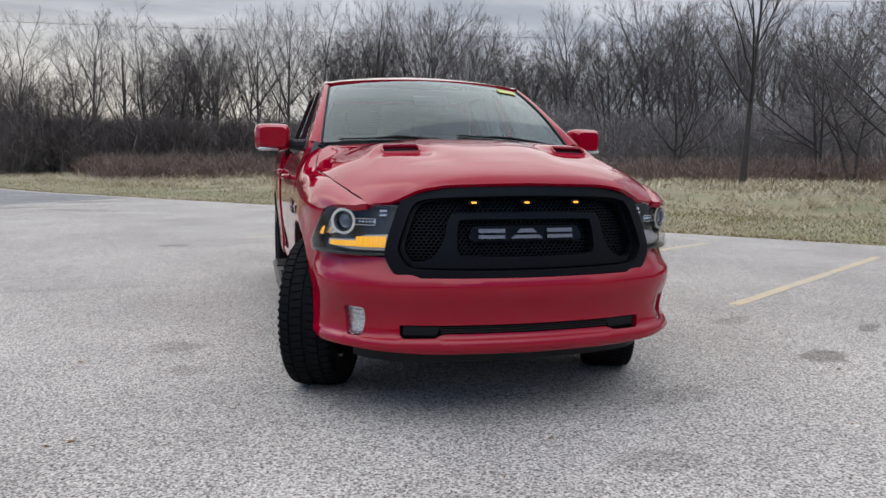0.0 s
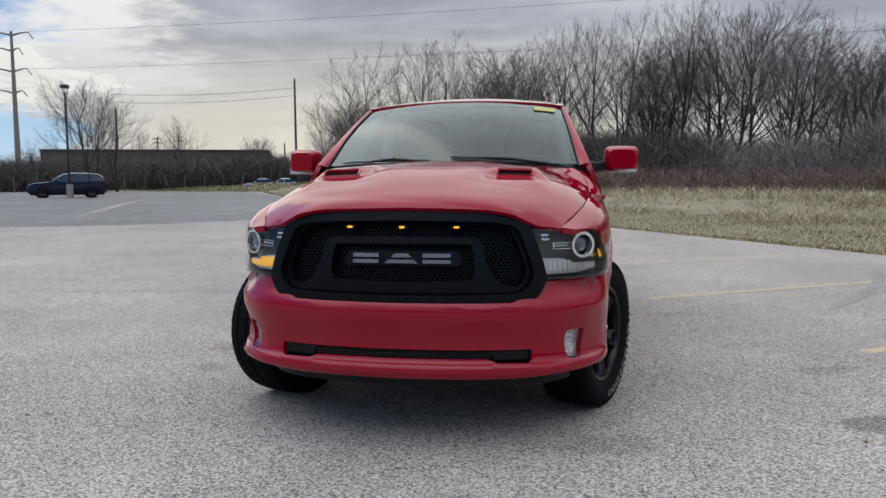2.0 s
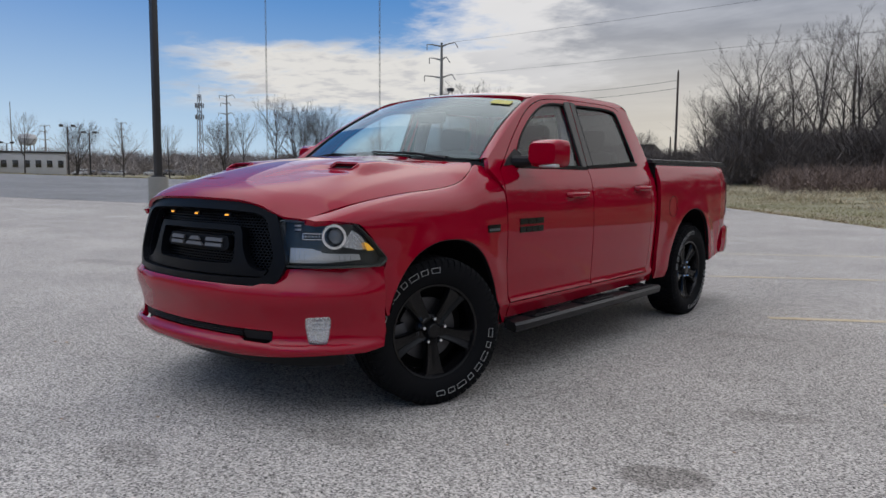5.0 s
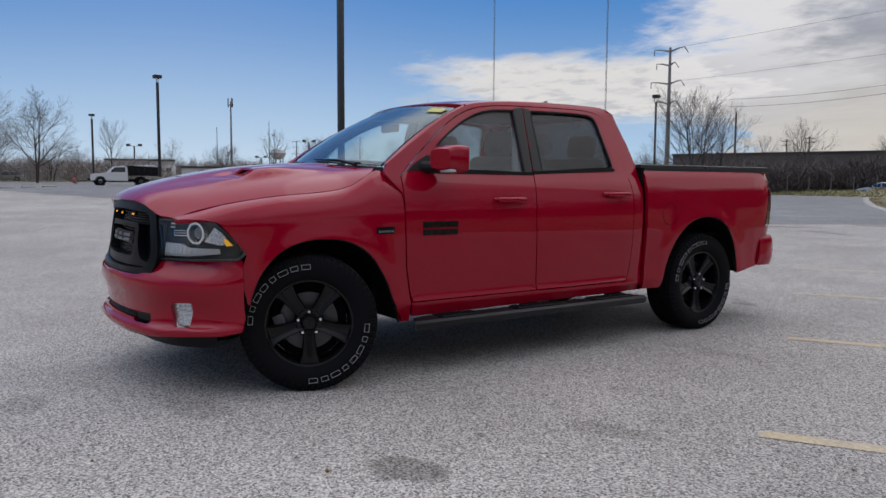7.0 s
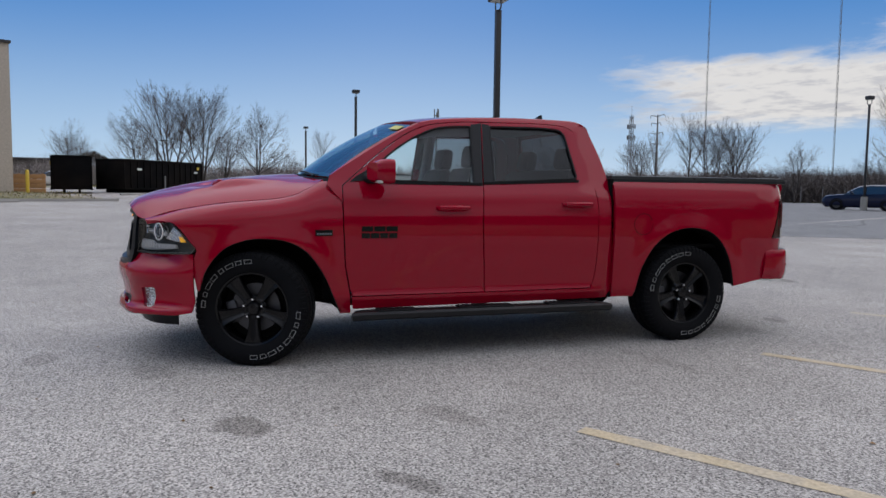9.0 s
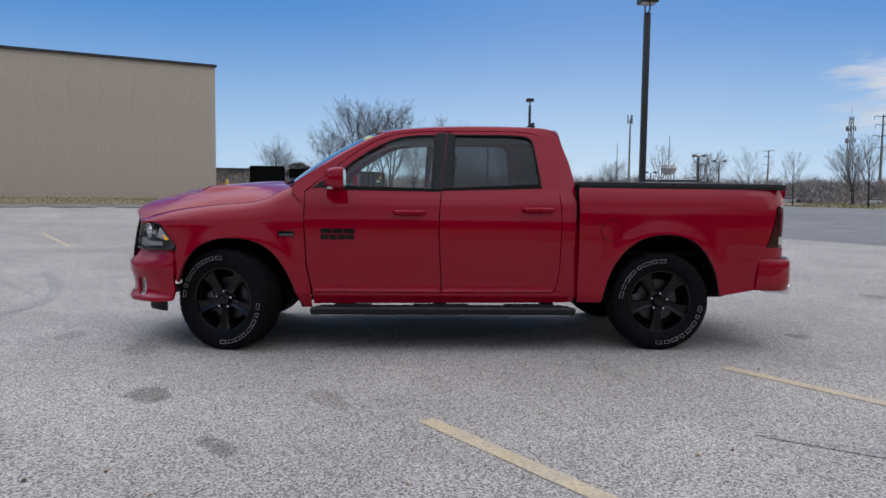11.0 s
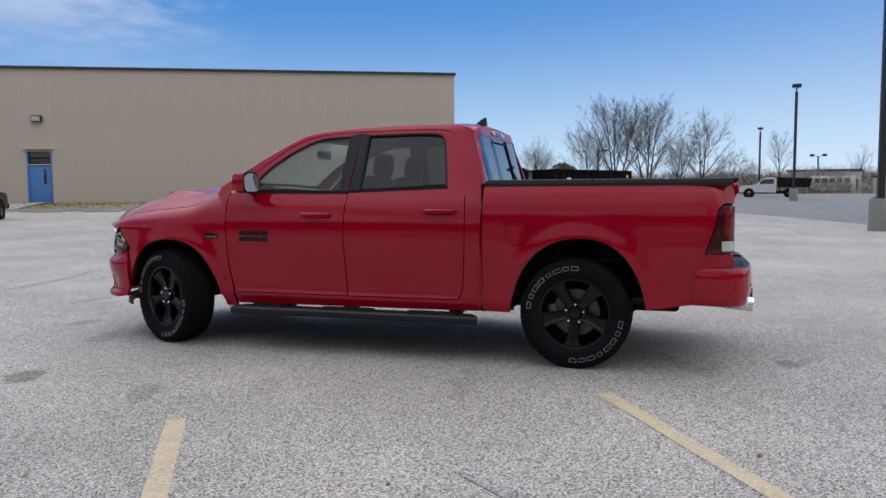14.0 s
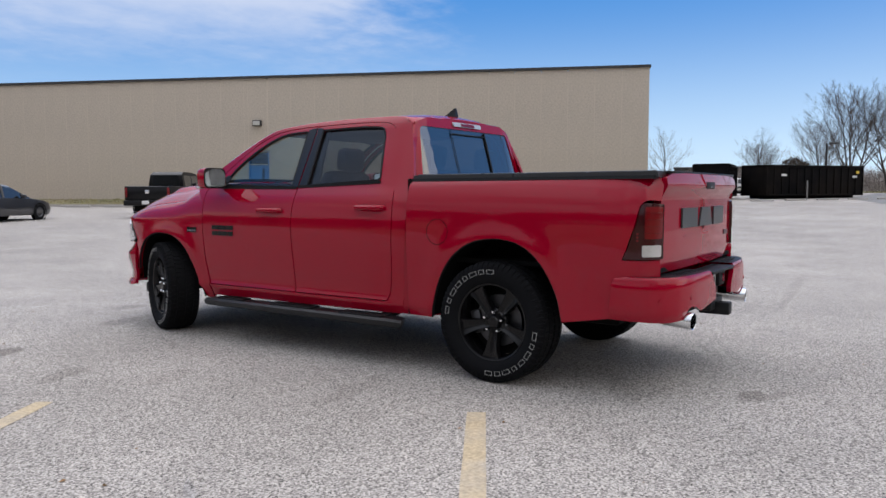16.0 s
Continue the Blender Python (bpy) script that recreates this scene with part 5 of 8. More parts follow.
# load bed
arch_r = smooth_line([(3.062, 0.395), (3.125, 0.63), (3.235, 0.815), (3.395, 0.932), (3.59, 0.970), (3.785, 0.936), (3.93, 0.82), (4.03, 0.637), (4.072, 0.455)], 4)
for s in (1, -1):
    bed = arch_r + [(4.378, 0.505), (4.396, 0.72), (4.402, 0.748), (4.655, 0.748), (4.655, 0.866), (4.455, 0.866), (4.482, 0.93), (4.528, 1.08), (4.552, 1.19), (4.575, 1.216), (4.60, 1.225), (4.655, 1.22), (4.655, 1.34), (4.63, 1.362), (2.862, 1.352), (2.862, 0.395)]
    panel("bed_side", bed, on_side(bed_at, s), red_paint, truck, step=0.035, out=(s, 0, 0), flange=0.03)
    lip = [(s * (bed_at(y, z) - 0.004), y, z) for y, z in arch_r]
    part("arch_trim", sweep(lip, [(-0.006, -0.02), (0.006, -0.02), (0.006, 0.001), (-0.006, 0.001)], up=(s, 0, 0), b=Build()), black_plastic, truck)
    v, f = [], []
    for y, z in arch_r:
        v += [(s * 0.965, y, z + 0.012), (s * 0.55, y, z + 0.012)]
    f = [(2 * i, 2 * i + 1, 2 * i + 3, 2 * i + 2) for i in range(len(arch_r) - 1)]
    k = len(v)
    v += [(s * 0.55, y, z + 0.012) for y, z in arch_r]
    f.append(tuple(range(k, len(v))))
    part("wheel_arch_liner", Build().add(v, f), liner_black, truck)
    if s == 1:
        circle = [(3.13 + 0.088 * math.cos(a), 1.00 + 0.088 * math.sin(a)) for a in np.linspace(0, 2 * math.pi, 40)[:-1]]
        part("fuel_flap_seam", tube([(s * (bed_at(*p) - 0.0012), *p) for p in circle + circle[:1]], 0.0028, 6), seam_black, truck)
        part("fuel_flap_pull", prism(rounded(bar(3.195, 3.215, 0.985, 1.03), 0.006), 0.003, lambda u, v, w: (s * (bed_at(u, v) + w), u, v)), red_paint, truck)
    # bed rail cap, front wall and the dark joint to the cab
    part("bed_rail", sweep([(s * 0.885, y, 1.362) for y in (2.865, 3.4, 4.0, 4.63)], [(-0.04, -0.012), (0.04, -0.012), (0.036, 0.008), (-0.036, 0.008)], b=Build()), black_plastic, truck)
    part("body_joint", box_build((0.06, 0.03, 0.98), (s * 0.90, 2.853, 0.88)), seam_black, truck)
    # tail lamp round the corner
    lamp_line = rounded([(4.462, 0.872), (4.49, 0.93), (4.535, 1.08), (4.558, 1.185), (4.578, 1.208), (4.672, 1.20), (4.672, 0.872)], 0.012)

    def lamp_at(u, v, s=s, lift=0.0):
        k = min(1, max(0, (u - 4.55) / 0.122))
        x = bed_at(min(u, 4.55), v) + 0.004 + lift * (1 - k)
        return (s * (x - 0.125 * k ** 2.2), u - 0.012 * k ** 6 + lift * k, v)
    tail = panel("tail_lamp", lamp_line, lamp_at, tail_dark, truck, step=0.025, out=(s, 0.5, 0), flange=0.03, label="smoked tail lamp with red and clear lenses")
    panel("red_lens", rounded(bar(4.585, 4.664, 0.995, 1.185), 0.01), lambda u, v: lamp_at(u, v, s, 0.003), tail_red, tail, step=0.025, out=(s, 0.5, 0), flange=0.004)
    for z in (1.03, 1.07, 1.11, 1.15):
        part("lens_rib", tube([lamp_at(u, z, s, 0.005) for u in np.linspace(4.58, 4.66, 6)], 0.003, 5), tail_red, tail)
    panel("reversing_lens", rounded(bar(4.572, 4.660, 0.888, 0.958), 0.01), lambda u, v: lamp_at(u, v, s, 0.003), indicator_white, tail, step=0.025, out=(s, 0.5, 0), flange=0.004, label="clear reversing lamp lens")
    b = Build()
    for k in range(3):
        box_build((0.004, 0.014, 0.010), lamp_at(4.545, 0.985 + 0.02 * k, s, 0.002), 0.001, b)
    part("side_marker", b, tail_red, tail)

# tonneau cover: four panels with a soft edge
for k in range(4):
    y0, y1 = 2.885 + 0.4375 * k, 2.885 + 0.4375 * (k + 1) - 0.010
    ob = part("tonneau_panel", box_build((1.76, y1 - y0, 0.030), (0, (y0 + y1) / 2, 1.386), 0.008), tonneau_black, truck, "black folding tonneau cover panel")
part("tonneau_edge", sweep([(-0.885, 2.88, 1.377), (-0.885, 4.63, 1.377), (0.885, 4.63, 1.377), (0.885, 2.88, 1.377)], [(-0.02, -0.016), (0.02, -0.016), (0.02, 0.016), (-0.02, 0.016)], b=Build(), closed=True), tonneau_black, truck)
part("bed_front_wall", box_build((1.70, 0.04, 0.95), (0, 2.89, 0.88)), red_paint, truck)
part("bed_floor", box_build((1.70, 1.74, 0.03), (0, 3.77, 0.80)), liner_black, truck)

# tailgate
gate_at = lambda x, z: (x, 4.683 - 0.030 * (x / 0.8) ** 2 + 0.035 * (1 / (1 + math.exp(-(z - 1.275) / 0.010))) * (1 - 0.6 * max(0, (z - 1.30) / 0.1)) - 0.010 * math.exp(-((z - 1.0) / 0.28) ** 6) - 0.02 * max(0, (0.86 - z) / 0.1), z)
gate = panel("tailgate", rounded([(-0.825, 0.785), (0.825, 0.785), (0.828, 1.36), (0.72, 1.388), (-0.72, 1.388), (-0.828, 1.36)], 0.02), gate_at, red_paint, truck, step=0.035, out=(0, 1, 0), flange=0.05)
for x0, x1, skew in ((0.50, 0.20, 0.0), (0.155, -0.155, 0.05), (-0.20, -0.50, 0.0)):
    b = prism([(x0, 1.045), (x1, 1.045), (x1 + skew, 1.17), (x0 - skew, 1.17)], 0.012, lambda u, v, w: (u, gate_at(u, v)[1] + w + 0.001, v))
    part("badge_block", b, badge_dark, gate)
part("gate_handle", box_build((0.20, 0.02, 0.05), (0.0, 4.705, 1.315), 0.008), black_plastic, gate)
part("lock", lathe([(0, 0.008), (0.004, 0.007), (0.004, 0.0005)], 12, "y"), chrome, gate, at=Matrix.Translation((0, 4.716, 1.30)))
part("crease", prism([(0.45, 0.985), (-0.05, 0.985), (-0.10, 1.0), (0.40, 1.0)], 0.004, lambda u, v, w: (u, gate_at(u, v)[1] + w, v)), red_paint, gate)
b = Build()
for k in range(3):
    prism(bar(-0.72 + 0.045 * k, -0.685 + 0.045 * k, 0.955, 0.99), 0.006, lambda u, v, w: (u, gate_at(u, v)[1] + w, v), b)
part("small_badge", b, badge_dark, gate)
part("gate_top", box_build((1.52, 0.06, 0.016), (0, 4.655, 1.392), 0.006), black_plastic, gate)

# rear bumper
rb_s = [0.0, 0.35, 0.60, 0.80, 0.93, 1.05, 1.16, 1.40]
rb_x = curve_of(rb_s, [0.0, 0.35, 0.60, 0.795, 0.905, 0.965, 0.984, 0.978])
rb_y = curve_of([-0.35] + rb_s, [4.812] + [4.815, 4.812, 4.80, 4.765, 4.70, 4.60, 4.49, 4.25])
rb_in = curve_of([0.47, 0.52, 0.58, 0.70, 0.75, 0.775], [0.035, 0.012, 0.0, 0.0, 0.008, 0.025])


def rb_at(s, z, inward=0.0):
    a, e = abs(s), 0.01
    dx, dy = (rb_x(a + e) - rb_x(a - e), rb_y(a + e) - rb_y(a - e)) if a > e else (2 * e, 0.0)
    l = math.hypot(dx, dy)
    i = rb_in(z) + inward
    return (math.copysign(1, s) * (rb_x(a) + dy / l * i), rb_y(a) - dx / l * i, z)


half = [(0.27, 0.565), (0.50, 0.53), (0.62, 0.575), (0.70, 0.575), (0.76, 0.50), (0.9, 0.495), (1.272, 0.505), (1.25, 0.74), (1.23, 0.768), (0.30, 0.768), (0.20, 0.62), (0.20, 0.565)]
for s in (1, -1):
    rbump = panel("rear_bumper", rounded([(s * u, v) for u, v in half], 0.012, 2), lambda u, v: rb_at(u, v), red_paint, truck, step=0.03, out=(s, 1.2, 0), flange=0.03)
    b = Build()
    v = [rb_at(s * u, 0.764, i) for u in np.linspace(0.30, 1.15, 14) for i in (0.0, 0.17)]
    b.add([(x, y, z + 0.003) for x, y, z in v], [(2 * i, 2 * i + 1, 2 * i + 3, 2 * i + 2) for i in range(13)])
    for u in np.linspace(0.36, 0.72, 10):
        for i in (0.05, 0.075, 0.10):
            p = rb_at(s * u, 0.769, i)
            box_build((0.018, 0.010, 0.006), p, 0.001, b)
    part("step_pad", b, black_plastic, rbump)
    for u in (0.68, 0.96):
        part("parking_sensor", lathe([(0, 0.014), (0.004, 0.013), (0.004, 0.0005)], 14, "x"), red_paint, rbump, at=Matrix.Translation(rb_at(s * u, 0.63)) @ (Vector(rb_at(s * u, 0.63, -0.1)) - Vector(rb_at(s * u, 0.63))).to_track_quat("X", "Z").to_matrix().to_4x4())
    tip = part("exhaust_tip", lathe([(0.0, 0.045), (0.02, 0.052), (0.22, 0.052), (0.225, 0.050), (0.222, 0.046), (0.02, 0.044)], 28, "y"), chrome, truck, "polished exhaust tip", at=pose(s * 0.665, 4.585, 0.505, -4, 0, -s * 6))
plate_well = part("plate_recess", box_build((0.50, 0.03, 0.20), (0, 4.70, 0.655), 0.006), black_plastic, truck)
part("plate_recess_step", box_build((0.56, 0.16, 0.02), (0, 4.735, 0.745), 0.006), black_plastic, plate_well)
part("plate_lamp_pod", box_build((0.16, 0.06, 0.10), (-0.16, 4.735, 0.67), 0.012), black_plastic, plate_well)
part("tow_socket", lathe([(0, 0.03), (0.012, 0.03), (0.012, 0.0005)], 16, "y"), chrome, plate_well, at=Matrix.Translation((-0.15, 4.762, 0.675)))
num = part("number_plate", prism(rounded(bar(-0.075, 0.23, 0.585, 0.735), 0.008), 0.004, lambda u, v, w: (u, 4.735 + w, v)), plate_white, truck, "white number plate with dark bars")
b = Build()
for k in range(6):
    prism(bar(-0.05 + 0.045 * k, -0.018 + 0.045 * k, 0.63, 0.69), 0.002, lambda u, v, w: (u, 4.739 + w, v), b)
part("bar", b, badge_dark, num)
hitch = part("tow_hitch", box_build((0.30, 0.10, 0.08), (0, 4.72, 0.515), 0.01), black_plastic, truck)
part("receiver", box_build((0.085, 0.20, 0.085), (0, 4.76, 0.485), 0.008), black_plastic, hitch)
part("crossbar", box_build((0.9, 0.06, 0.06), (0, 4.62, 0.50), 0.01), black_plastic, hitch)

# running boards
for s in (1, -1):
    prof = [(-0.07, -0.030), (0.055, -0.034), (0.075, -0.018), (0.078, 0.012), (0.06, 0.028), (-0.06, 0.030), (-0.075, 0.01)]
    path = [(s * 0.955, 0.70, 0.325), (s * 0.985, 0.76, 0.335), (s * 0.985, 1.7, 0.335), (s * 0.985, 2.74, 0.335), (s * 0.955, 2.80, 0.325)]
    step = part("running_board", sweep(path, [(s * a, e) for a, e in prof] if s < 0 else prof, b=Build()), black_satin, truck)
    for y0, y1 in ((0.86, 1.16), (1.50, 1.95), (2.25, 2.66)):
        pad = box_build((0.115, y1 - y0, 0.012), (s * 0.985, (y0 + y1) / 2, 0.370), 0.004)
        for k in range(int((y1 - y0) / 0.035)):
            box_build((0.09, 0.012, 0.006), (s * 0.985, y0 + 0.02 + 0.035 * k, 0.378), 0.001, pad)
        part("tread_pad", pad, black_plastic, step)
    for y in (0.95, 1.72, 2.62):
        part("bracket", box_build((0.30, 0.10, 0.035), (s * 0.84, y, 0.372), 0.008, turn=Matrix.Rotation(s * 0.12, 3, "Y")), black_plastic, step)

# underside
part("chassis", box_build((1.15, 4.4, 0.22), (0, 2.1, 0.50), 0.03), liner_black, truck)
part("cab_floor", box_build((1.84, 2.15, 0.06), (0, 1.74, 0.43), 0.01), liner_black, truck)
part("radiator_core", box_build((1.1, 0.06, 0.52), (0, -0.70, 0.74)), liner_black, truck)
part("engine_cover", box_build((1.05, 1.1, 0.35), (0, -0.10, 0.88), 0.05), liner_black, truck)
part("firewall", box_build((1.55, 0.06, 0.85), (0, 0.52, 0.86)), liner_black, truck)
part("front_axle", tube([(-0.85, 0, 0.40), (-0.3, 0, 0.38), (0.3, 0, 0.38), (0.85, 0, 0.40)], [0.05, 0.06, 0.06, 0.05], 10), liner_black, truck)
axle = part("rear_axle", tube([(-0.85, WB, 0.405), (0.85, WB, 0.405)], 0.055, 12), liner_black, truck)
part("differential", lathe([(-0.13, 0.03), (-0.09, 0.13), (0.09, 0.13), (0.13, 0.03)], 20), liner_black, axle, at=Matrix.Translation((0.02, WB, 0.40)))
part("exhaust_pipe", tube([(0.45, 1.2, 0.42), (0.5, 2.6, 0.43), (0.62, 3.0, 0.45), (0.66, 4.58, 0.50)], 0.035, 10), black_satin, truck)
part("exhaust_pipe", tube([(-0.45, 1.2, 0.42), (-0.5, 2.6, 0.43), (-0.62, 3.0, 0.45), (-0.66, 4.58, 0.50)], 0.035, 10), black_satin, truck)
part("spare_wheel", lathe([(0.42, 0.15), (0.42, 0.34), (0.46, 0.38), (0.56, 0.38), (0.60, 0.34), (0.60, 0.15)], 40, "z", closed=True), tyre_rubber, truck, at=Matrix.Translation((0, 4.25, 0.05)))

# wheels: built once with the face towards +x, then copied
def make_wheel(outer):
    """Tyre, rim, spokes, nuts and brake disc; outer = the sign of the side that shows."""
    R, W = 0.410, 0.138
    prof = [(-W + 0.03, 0.262), (-W + 0.008, 0.285), (-W - 0.004, 0.330), (-W + 0.002, 0.375), (-W + 0.016, 0.397), (-W + 0.032, 0.405), (-0.06, 0.409), (0, 0.410), (0.06, 0.409), (W - 0.032, 0.405), (W - 0.016, 0.397), (W - 0.002, 0.375), (W + 0.004, 0.330), (W - 0.008, 0.285), (W - 0.03, 0.262)]
    prof = [(a, r - 0.008 if abs(a) < W - 0.02 else r) for a, r in prof]
    tyre = Build()
    lathe(prof, 72, b=tyre)
    # tread blocks: four ribs, cut by slanted grooves
    for k in range(60):
        a0 = 2 * math.pi * k / 60
        for j, (x0, x1, skew) in enumerate(((-0.122, -0.078, 0.3), (-0.068, -0.010, -0.35), (0.010, 0.068, 0.35), (0.078, 0.122, -0.3))):
            off = a0 + (0.5 * 2 * math.pi / 60 if j % 2 else 0)
            vs = []
            for r in (0.398, 0.4105):
                for x, t in ((x0, -0.42), (x1, -0.42), (x1, 0.42), (x0, 0.42)):
                    rr = r - (0.006 if abs(x) > 0.11 else 0)
                    a = off + 2 * math.pi / 60 * (t + skew * (x - (x0 + x1) / 2) / (x1 - x0) * 0.6)
                    vs.append((x, rr * math.cos(a), rr * math.sin(a)))
            tyre.add(vs, [(4, 5, 6, 7), (0, 1, 5, 4), (1, 2, 6, 5), (2, 3, 7, 6), (3, 0, 4, 7)])
    # shoulder lugs
    for k in range(60):
        a = 2 * math.pi * (k + 0.25) / 60
        for sgn in (1, -1):
            vs = []
            for x, r in ((W - 0.002, 0.352), (W + 0.004, 0.352), (W + 0.002, 0.384), (0.126, 0.403), (0.118, 0.396)):
                for t in (-0.016, 0.016):
                    vs.append((sgn * x, r * math.cos(a + t * (1.6 if r > 0.39 else 1)), r * math.sin(a + t * (1.6 if r > 0.39 else 1))))
            tyre.add(vs, [(2, 3, 5, 4), (4, 5, 7, 6), (0, 2, 4, 6, 8), (1, 3, 5, 7, 9)])
    root = part("wheel", tyre, tyre_rubber, None, "black off-road tyre on a gloss black alloy rim", angle=30)
    o = outer
    # raised white outline blocks along the side wall
    for start, count in ((math.radians(75), 8), (math.radians(-105), 8)):
        for k in range(count):
            marks = Build()
            a = start + o * k * math.radians(11.6)
            w = math.radians((4.4, 3.6, 4.9, 3.0, 4.1, 4.7, 2.8, 4.3)[k])
            for a0, a1, r0, r1 in ((a - w, a + w, 0.3535, 0.3560), (a - w, a + w, 0.3270, 0.3295), (a - w, a - w + 0.007, 0.3295, 0.3535), (a + w - 0.007, a + w, 0.3295, 0.3535)):
                vs = []
                for x in (0.1405, 0.1435):
                    vs += [(o * x, r * math.cos(t), r * math.sin(t)) for t, r in ((a0, r0), (a1, r0), (a1, r1), (a0, r1))]
                marks.add(vs, [(4, 5, 6, 7), (0, 1, 5, 4), (1, 2, 6, 5), (2, 3, 7, 6), (3, 0, 4, 7), (3, 2, 1, 0)])
            part("side_wall_mark", marks, mark_white, root, "white raised outline mark", smooth=False)
    rim = part("rim", lathe([(o * 0.112, 0.268), (o * 0.118, 0.262), (o * 0.114, 0.250), (o * 0.095, 0.243), (o * 0.02, 0.232), (-o * 0.10, 0.240), (-o * 0.112, 0.262)], 72), black_gloss, root, "gloss black alloy rim")
    # five spokes
    for k in range(5):
        a = math.pi + 2 * math.pi * k / 5
        c, s = math.cos(a), math.sin(a)
        b = Build()
        # a broad solid spoke: raised edges, a shallow valley between them
        sec = []
        for r, w, x in ((0.040, 0.034, 0.076), (0.085, 0.036, 0.082), (0.14, 0.041, 0.090), (0.19, 0.050, 0.098), (0.228, 0.062, 0.104), (0.249, 0.078, 0.106)):
            sec.append([(x - 0.052, r, -w), (x - 0.010, r, -w * 0.97), (x - 0.001, r, -w * 0.84), (x - 0.003, r, -w * 0.66), (x - 0.012, r, -w * 0.40), (x - 0.014, r, 0.0), (x - 0.012, r, w * 0.40), (x - 0.003, r, w * 0.66), (x - 0.001, r, w * 0.84), (x - 0.010, r, w * 0.97), (x - 0.052, r, w)])
        m = len(sec[0])
        vs = [(o * x, r * c - t * s, r * s + t * c) for ring in sec for x, r, t in ring]
        b.add(vs, [(i * m + j, i * m + (j + 1) % m, (i + 1) * m + (j + 1) % m, (i + 1) * m + j) for i in range(len(sec) - 1) for j in range(m)])
        part("spoke", b, black_gloss, rim, angle=50)
        an = a + math.pi / 5
        part("wheel_nut", lathe([(o * 0.070, 0.013), (o * 0.098, 0.012), (o * 0.104, 0.008), (o * 0.104, 0.0005)], 6), chrome, rim, at=Matrix.Translation((0, 0.068 * math.cos(an), 0.068 * math.sin(an))))
    part("hub", lathe([(o * 0.03, 0.09), (o * 0.062, 0.088), (o * 0.074, 0.075), (o * 0.070, 0.050), (o * 0.090, 0.046), (o * 0.100, 0.036), (o * 0.103, 0.0005)], 40), black_gloss, rim)
    part("brake_disc", lathe([(o * 0.0, 0.05), (o * 0.012, 0.10), (o * 0.012, 0.175), (-o * 0.012, 0.175), (-o * 0.012, 0.10)], 48), disc_steel, root)
    cal = Build()
    box_build((0.07, 0.08, 0.16), (0.0, -0.165, 0.02), 0.015, cal)
    part("brake_caliper", cal, disc_steel, root)
    part("inner_barrel", lathe([(-o * 0.03, 0.02), (-o * 0.03, 0.235)], 40), liner_black, root)
    return root


left = make_wheel(1)
left.parent = truck
left.matrix_local = pose(0.862, 0.0, 0.407, 18, 0, STEER)
right = make_wheel(-1)
right.parent = truck
right.matrix_local = pose(-0.862, 0.0, 0.407, 30, 0, STEER)
copy_thing(left, pose(0.862, WB, 0.407, 14))
copy_thing(right, pose(-0.862, WB, 0.407, 50))

# inside the cab
part("dashboard", sweep([(x, 0.80 + 0.06 * (x / 0.7) ** 2, 1.16) for x in np.linspace(-0.76, 0.76, 13)], [(-0.28, 0.13), (-0.26, 0.16), (0.05, 0.13), (0.13, 0.06), (0.12, -0.28), (-0.28, -0.28)], b=Build()), interior_grey, truck)
wheel_m = pose(0.38, 1.10, 1.16, -24)
sw = part("steering_wheel", tube([(0.185 * math.cos(a), 0, 0.185 * math.sin(a)) for a in np.linspace(0, 2 * math.pi, 33)], 0.016, 8), interior_black, truck, at=wheel_m)
b = lathe([(-0.03, 0.07), (0.02, 0.06), (0.02, 0.0005)], 20, "y")
for a in (0, math.pi, 1.5 * math.pi):
    tube([(0.05 * math.cos(a), 0, 0.05 * math.sin(a)), (0.18 * math.cos(a), 0, 0.18 * math.sin(a))], 0.014, 6, b)
part("wheel_hub", b, interior_black, sw)


def seat(x, y, w):
    s = part("seat", box_build((w, 0.50, 0.18), (x, y, 0.78), 0.06), interior_grey, truck)
    part("backrest", box_build((w - 0.02, 0.16, 0.66), (x, y + 0.33, 1.13), 0.07, turn=Matrix.Rotation(-0.22, 3, "X")), interior_grey, s)
    for hx in ((x,) if w < 0.7 else (x - 0.40, x + 0.40)):
        part("headrest", box_build((0.27, 0.12, 0.20), (hx, y + 0.44, 1.545), 0.05, turn=Matrix.Rotation(-0.15, 3, "X")), interior_grey, s)


seat(0.38, 1.38, 0.54)
seat(-0.38, 1.38, 0.54)
seat(0.0, 2.25, 1.40)
part("centre_console", box_build((0.26, 0.75, 0.30), (0, 1.30, 0.75), 0.04), interior_black, truck)
part("rear_view_mirror", box_build((0.25, 0.03, 0.08), (0.0, 1.06, 1.665), 0.015), interior_black, truck)
part("headliner", prism([(-0.62, 1.25), (0.62, 1.25), (0.62, 2.66), (-0.62, 2.66)], 0.01, lambda u, v, w: (u, v, roof_at(u, v)[2] - 0.05 + w)), interior_light, truck)
for s in (1, -1):
    part("door_card", box_build((0.05, 1.95, 0.72), (s * 0.865, 1.72, 0.90), 0.02), interior_grey, truck)
    part("inner_pillar", tube([(s * 0.76, 1.72, 1.25), (s * 0.69, 1.76, 1.60), (s * 0.63, 1.78, 1.83)], 0.05, 8), interior_light, truck)

# ---- ground ----
WALL_C, WALL_U, WALL_N = Vector((-43.1, -10.5)), Vector((0.42, -0.9075)), Vector((0.9075, 0.42))


def lay(x, y):
    """Height of the paving: it climbs gently towards the long wall."""
    w = (Vector((x, y)) - WALL_C).dot(WALL_N)
    return min(1.0, 0.014 * max(0.0, 36 - w)) * ramp01(70, 25, y)


FAR_EDGE = [(-33.0, 74.0), (-52.0, 80.0), (-75.0, 72.0), (-95.0, 55.0)]


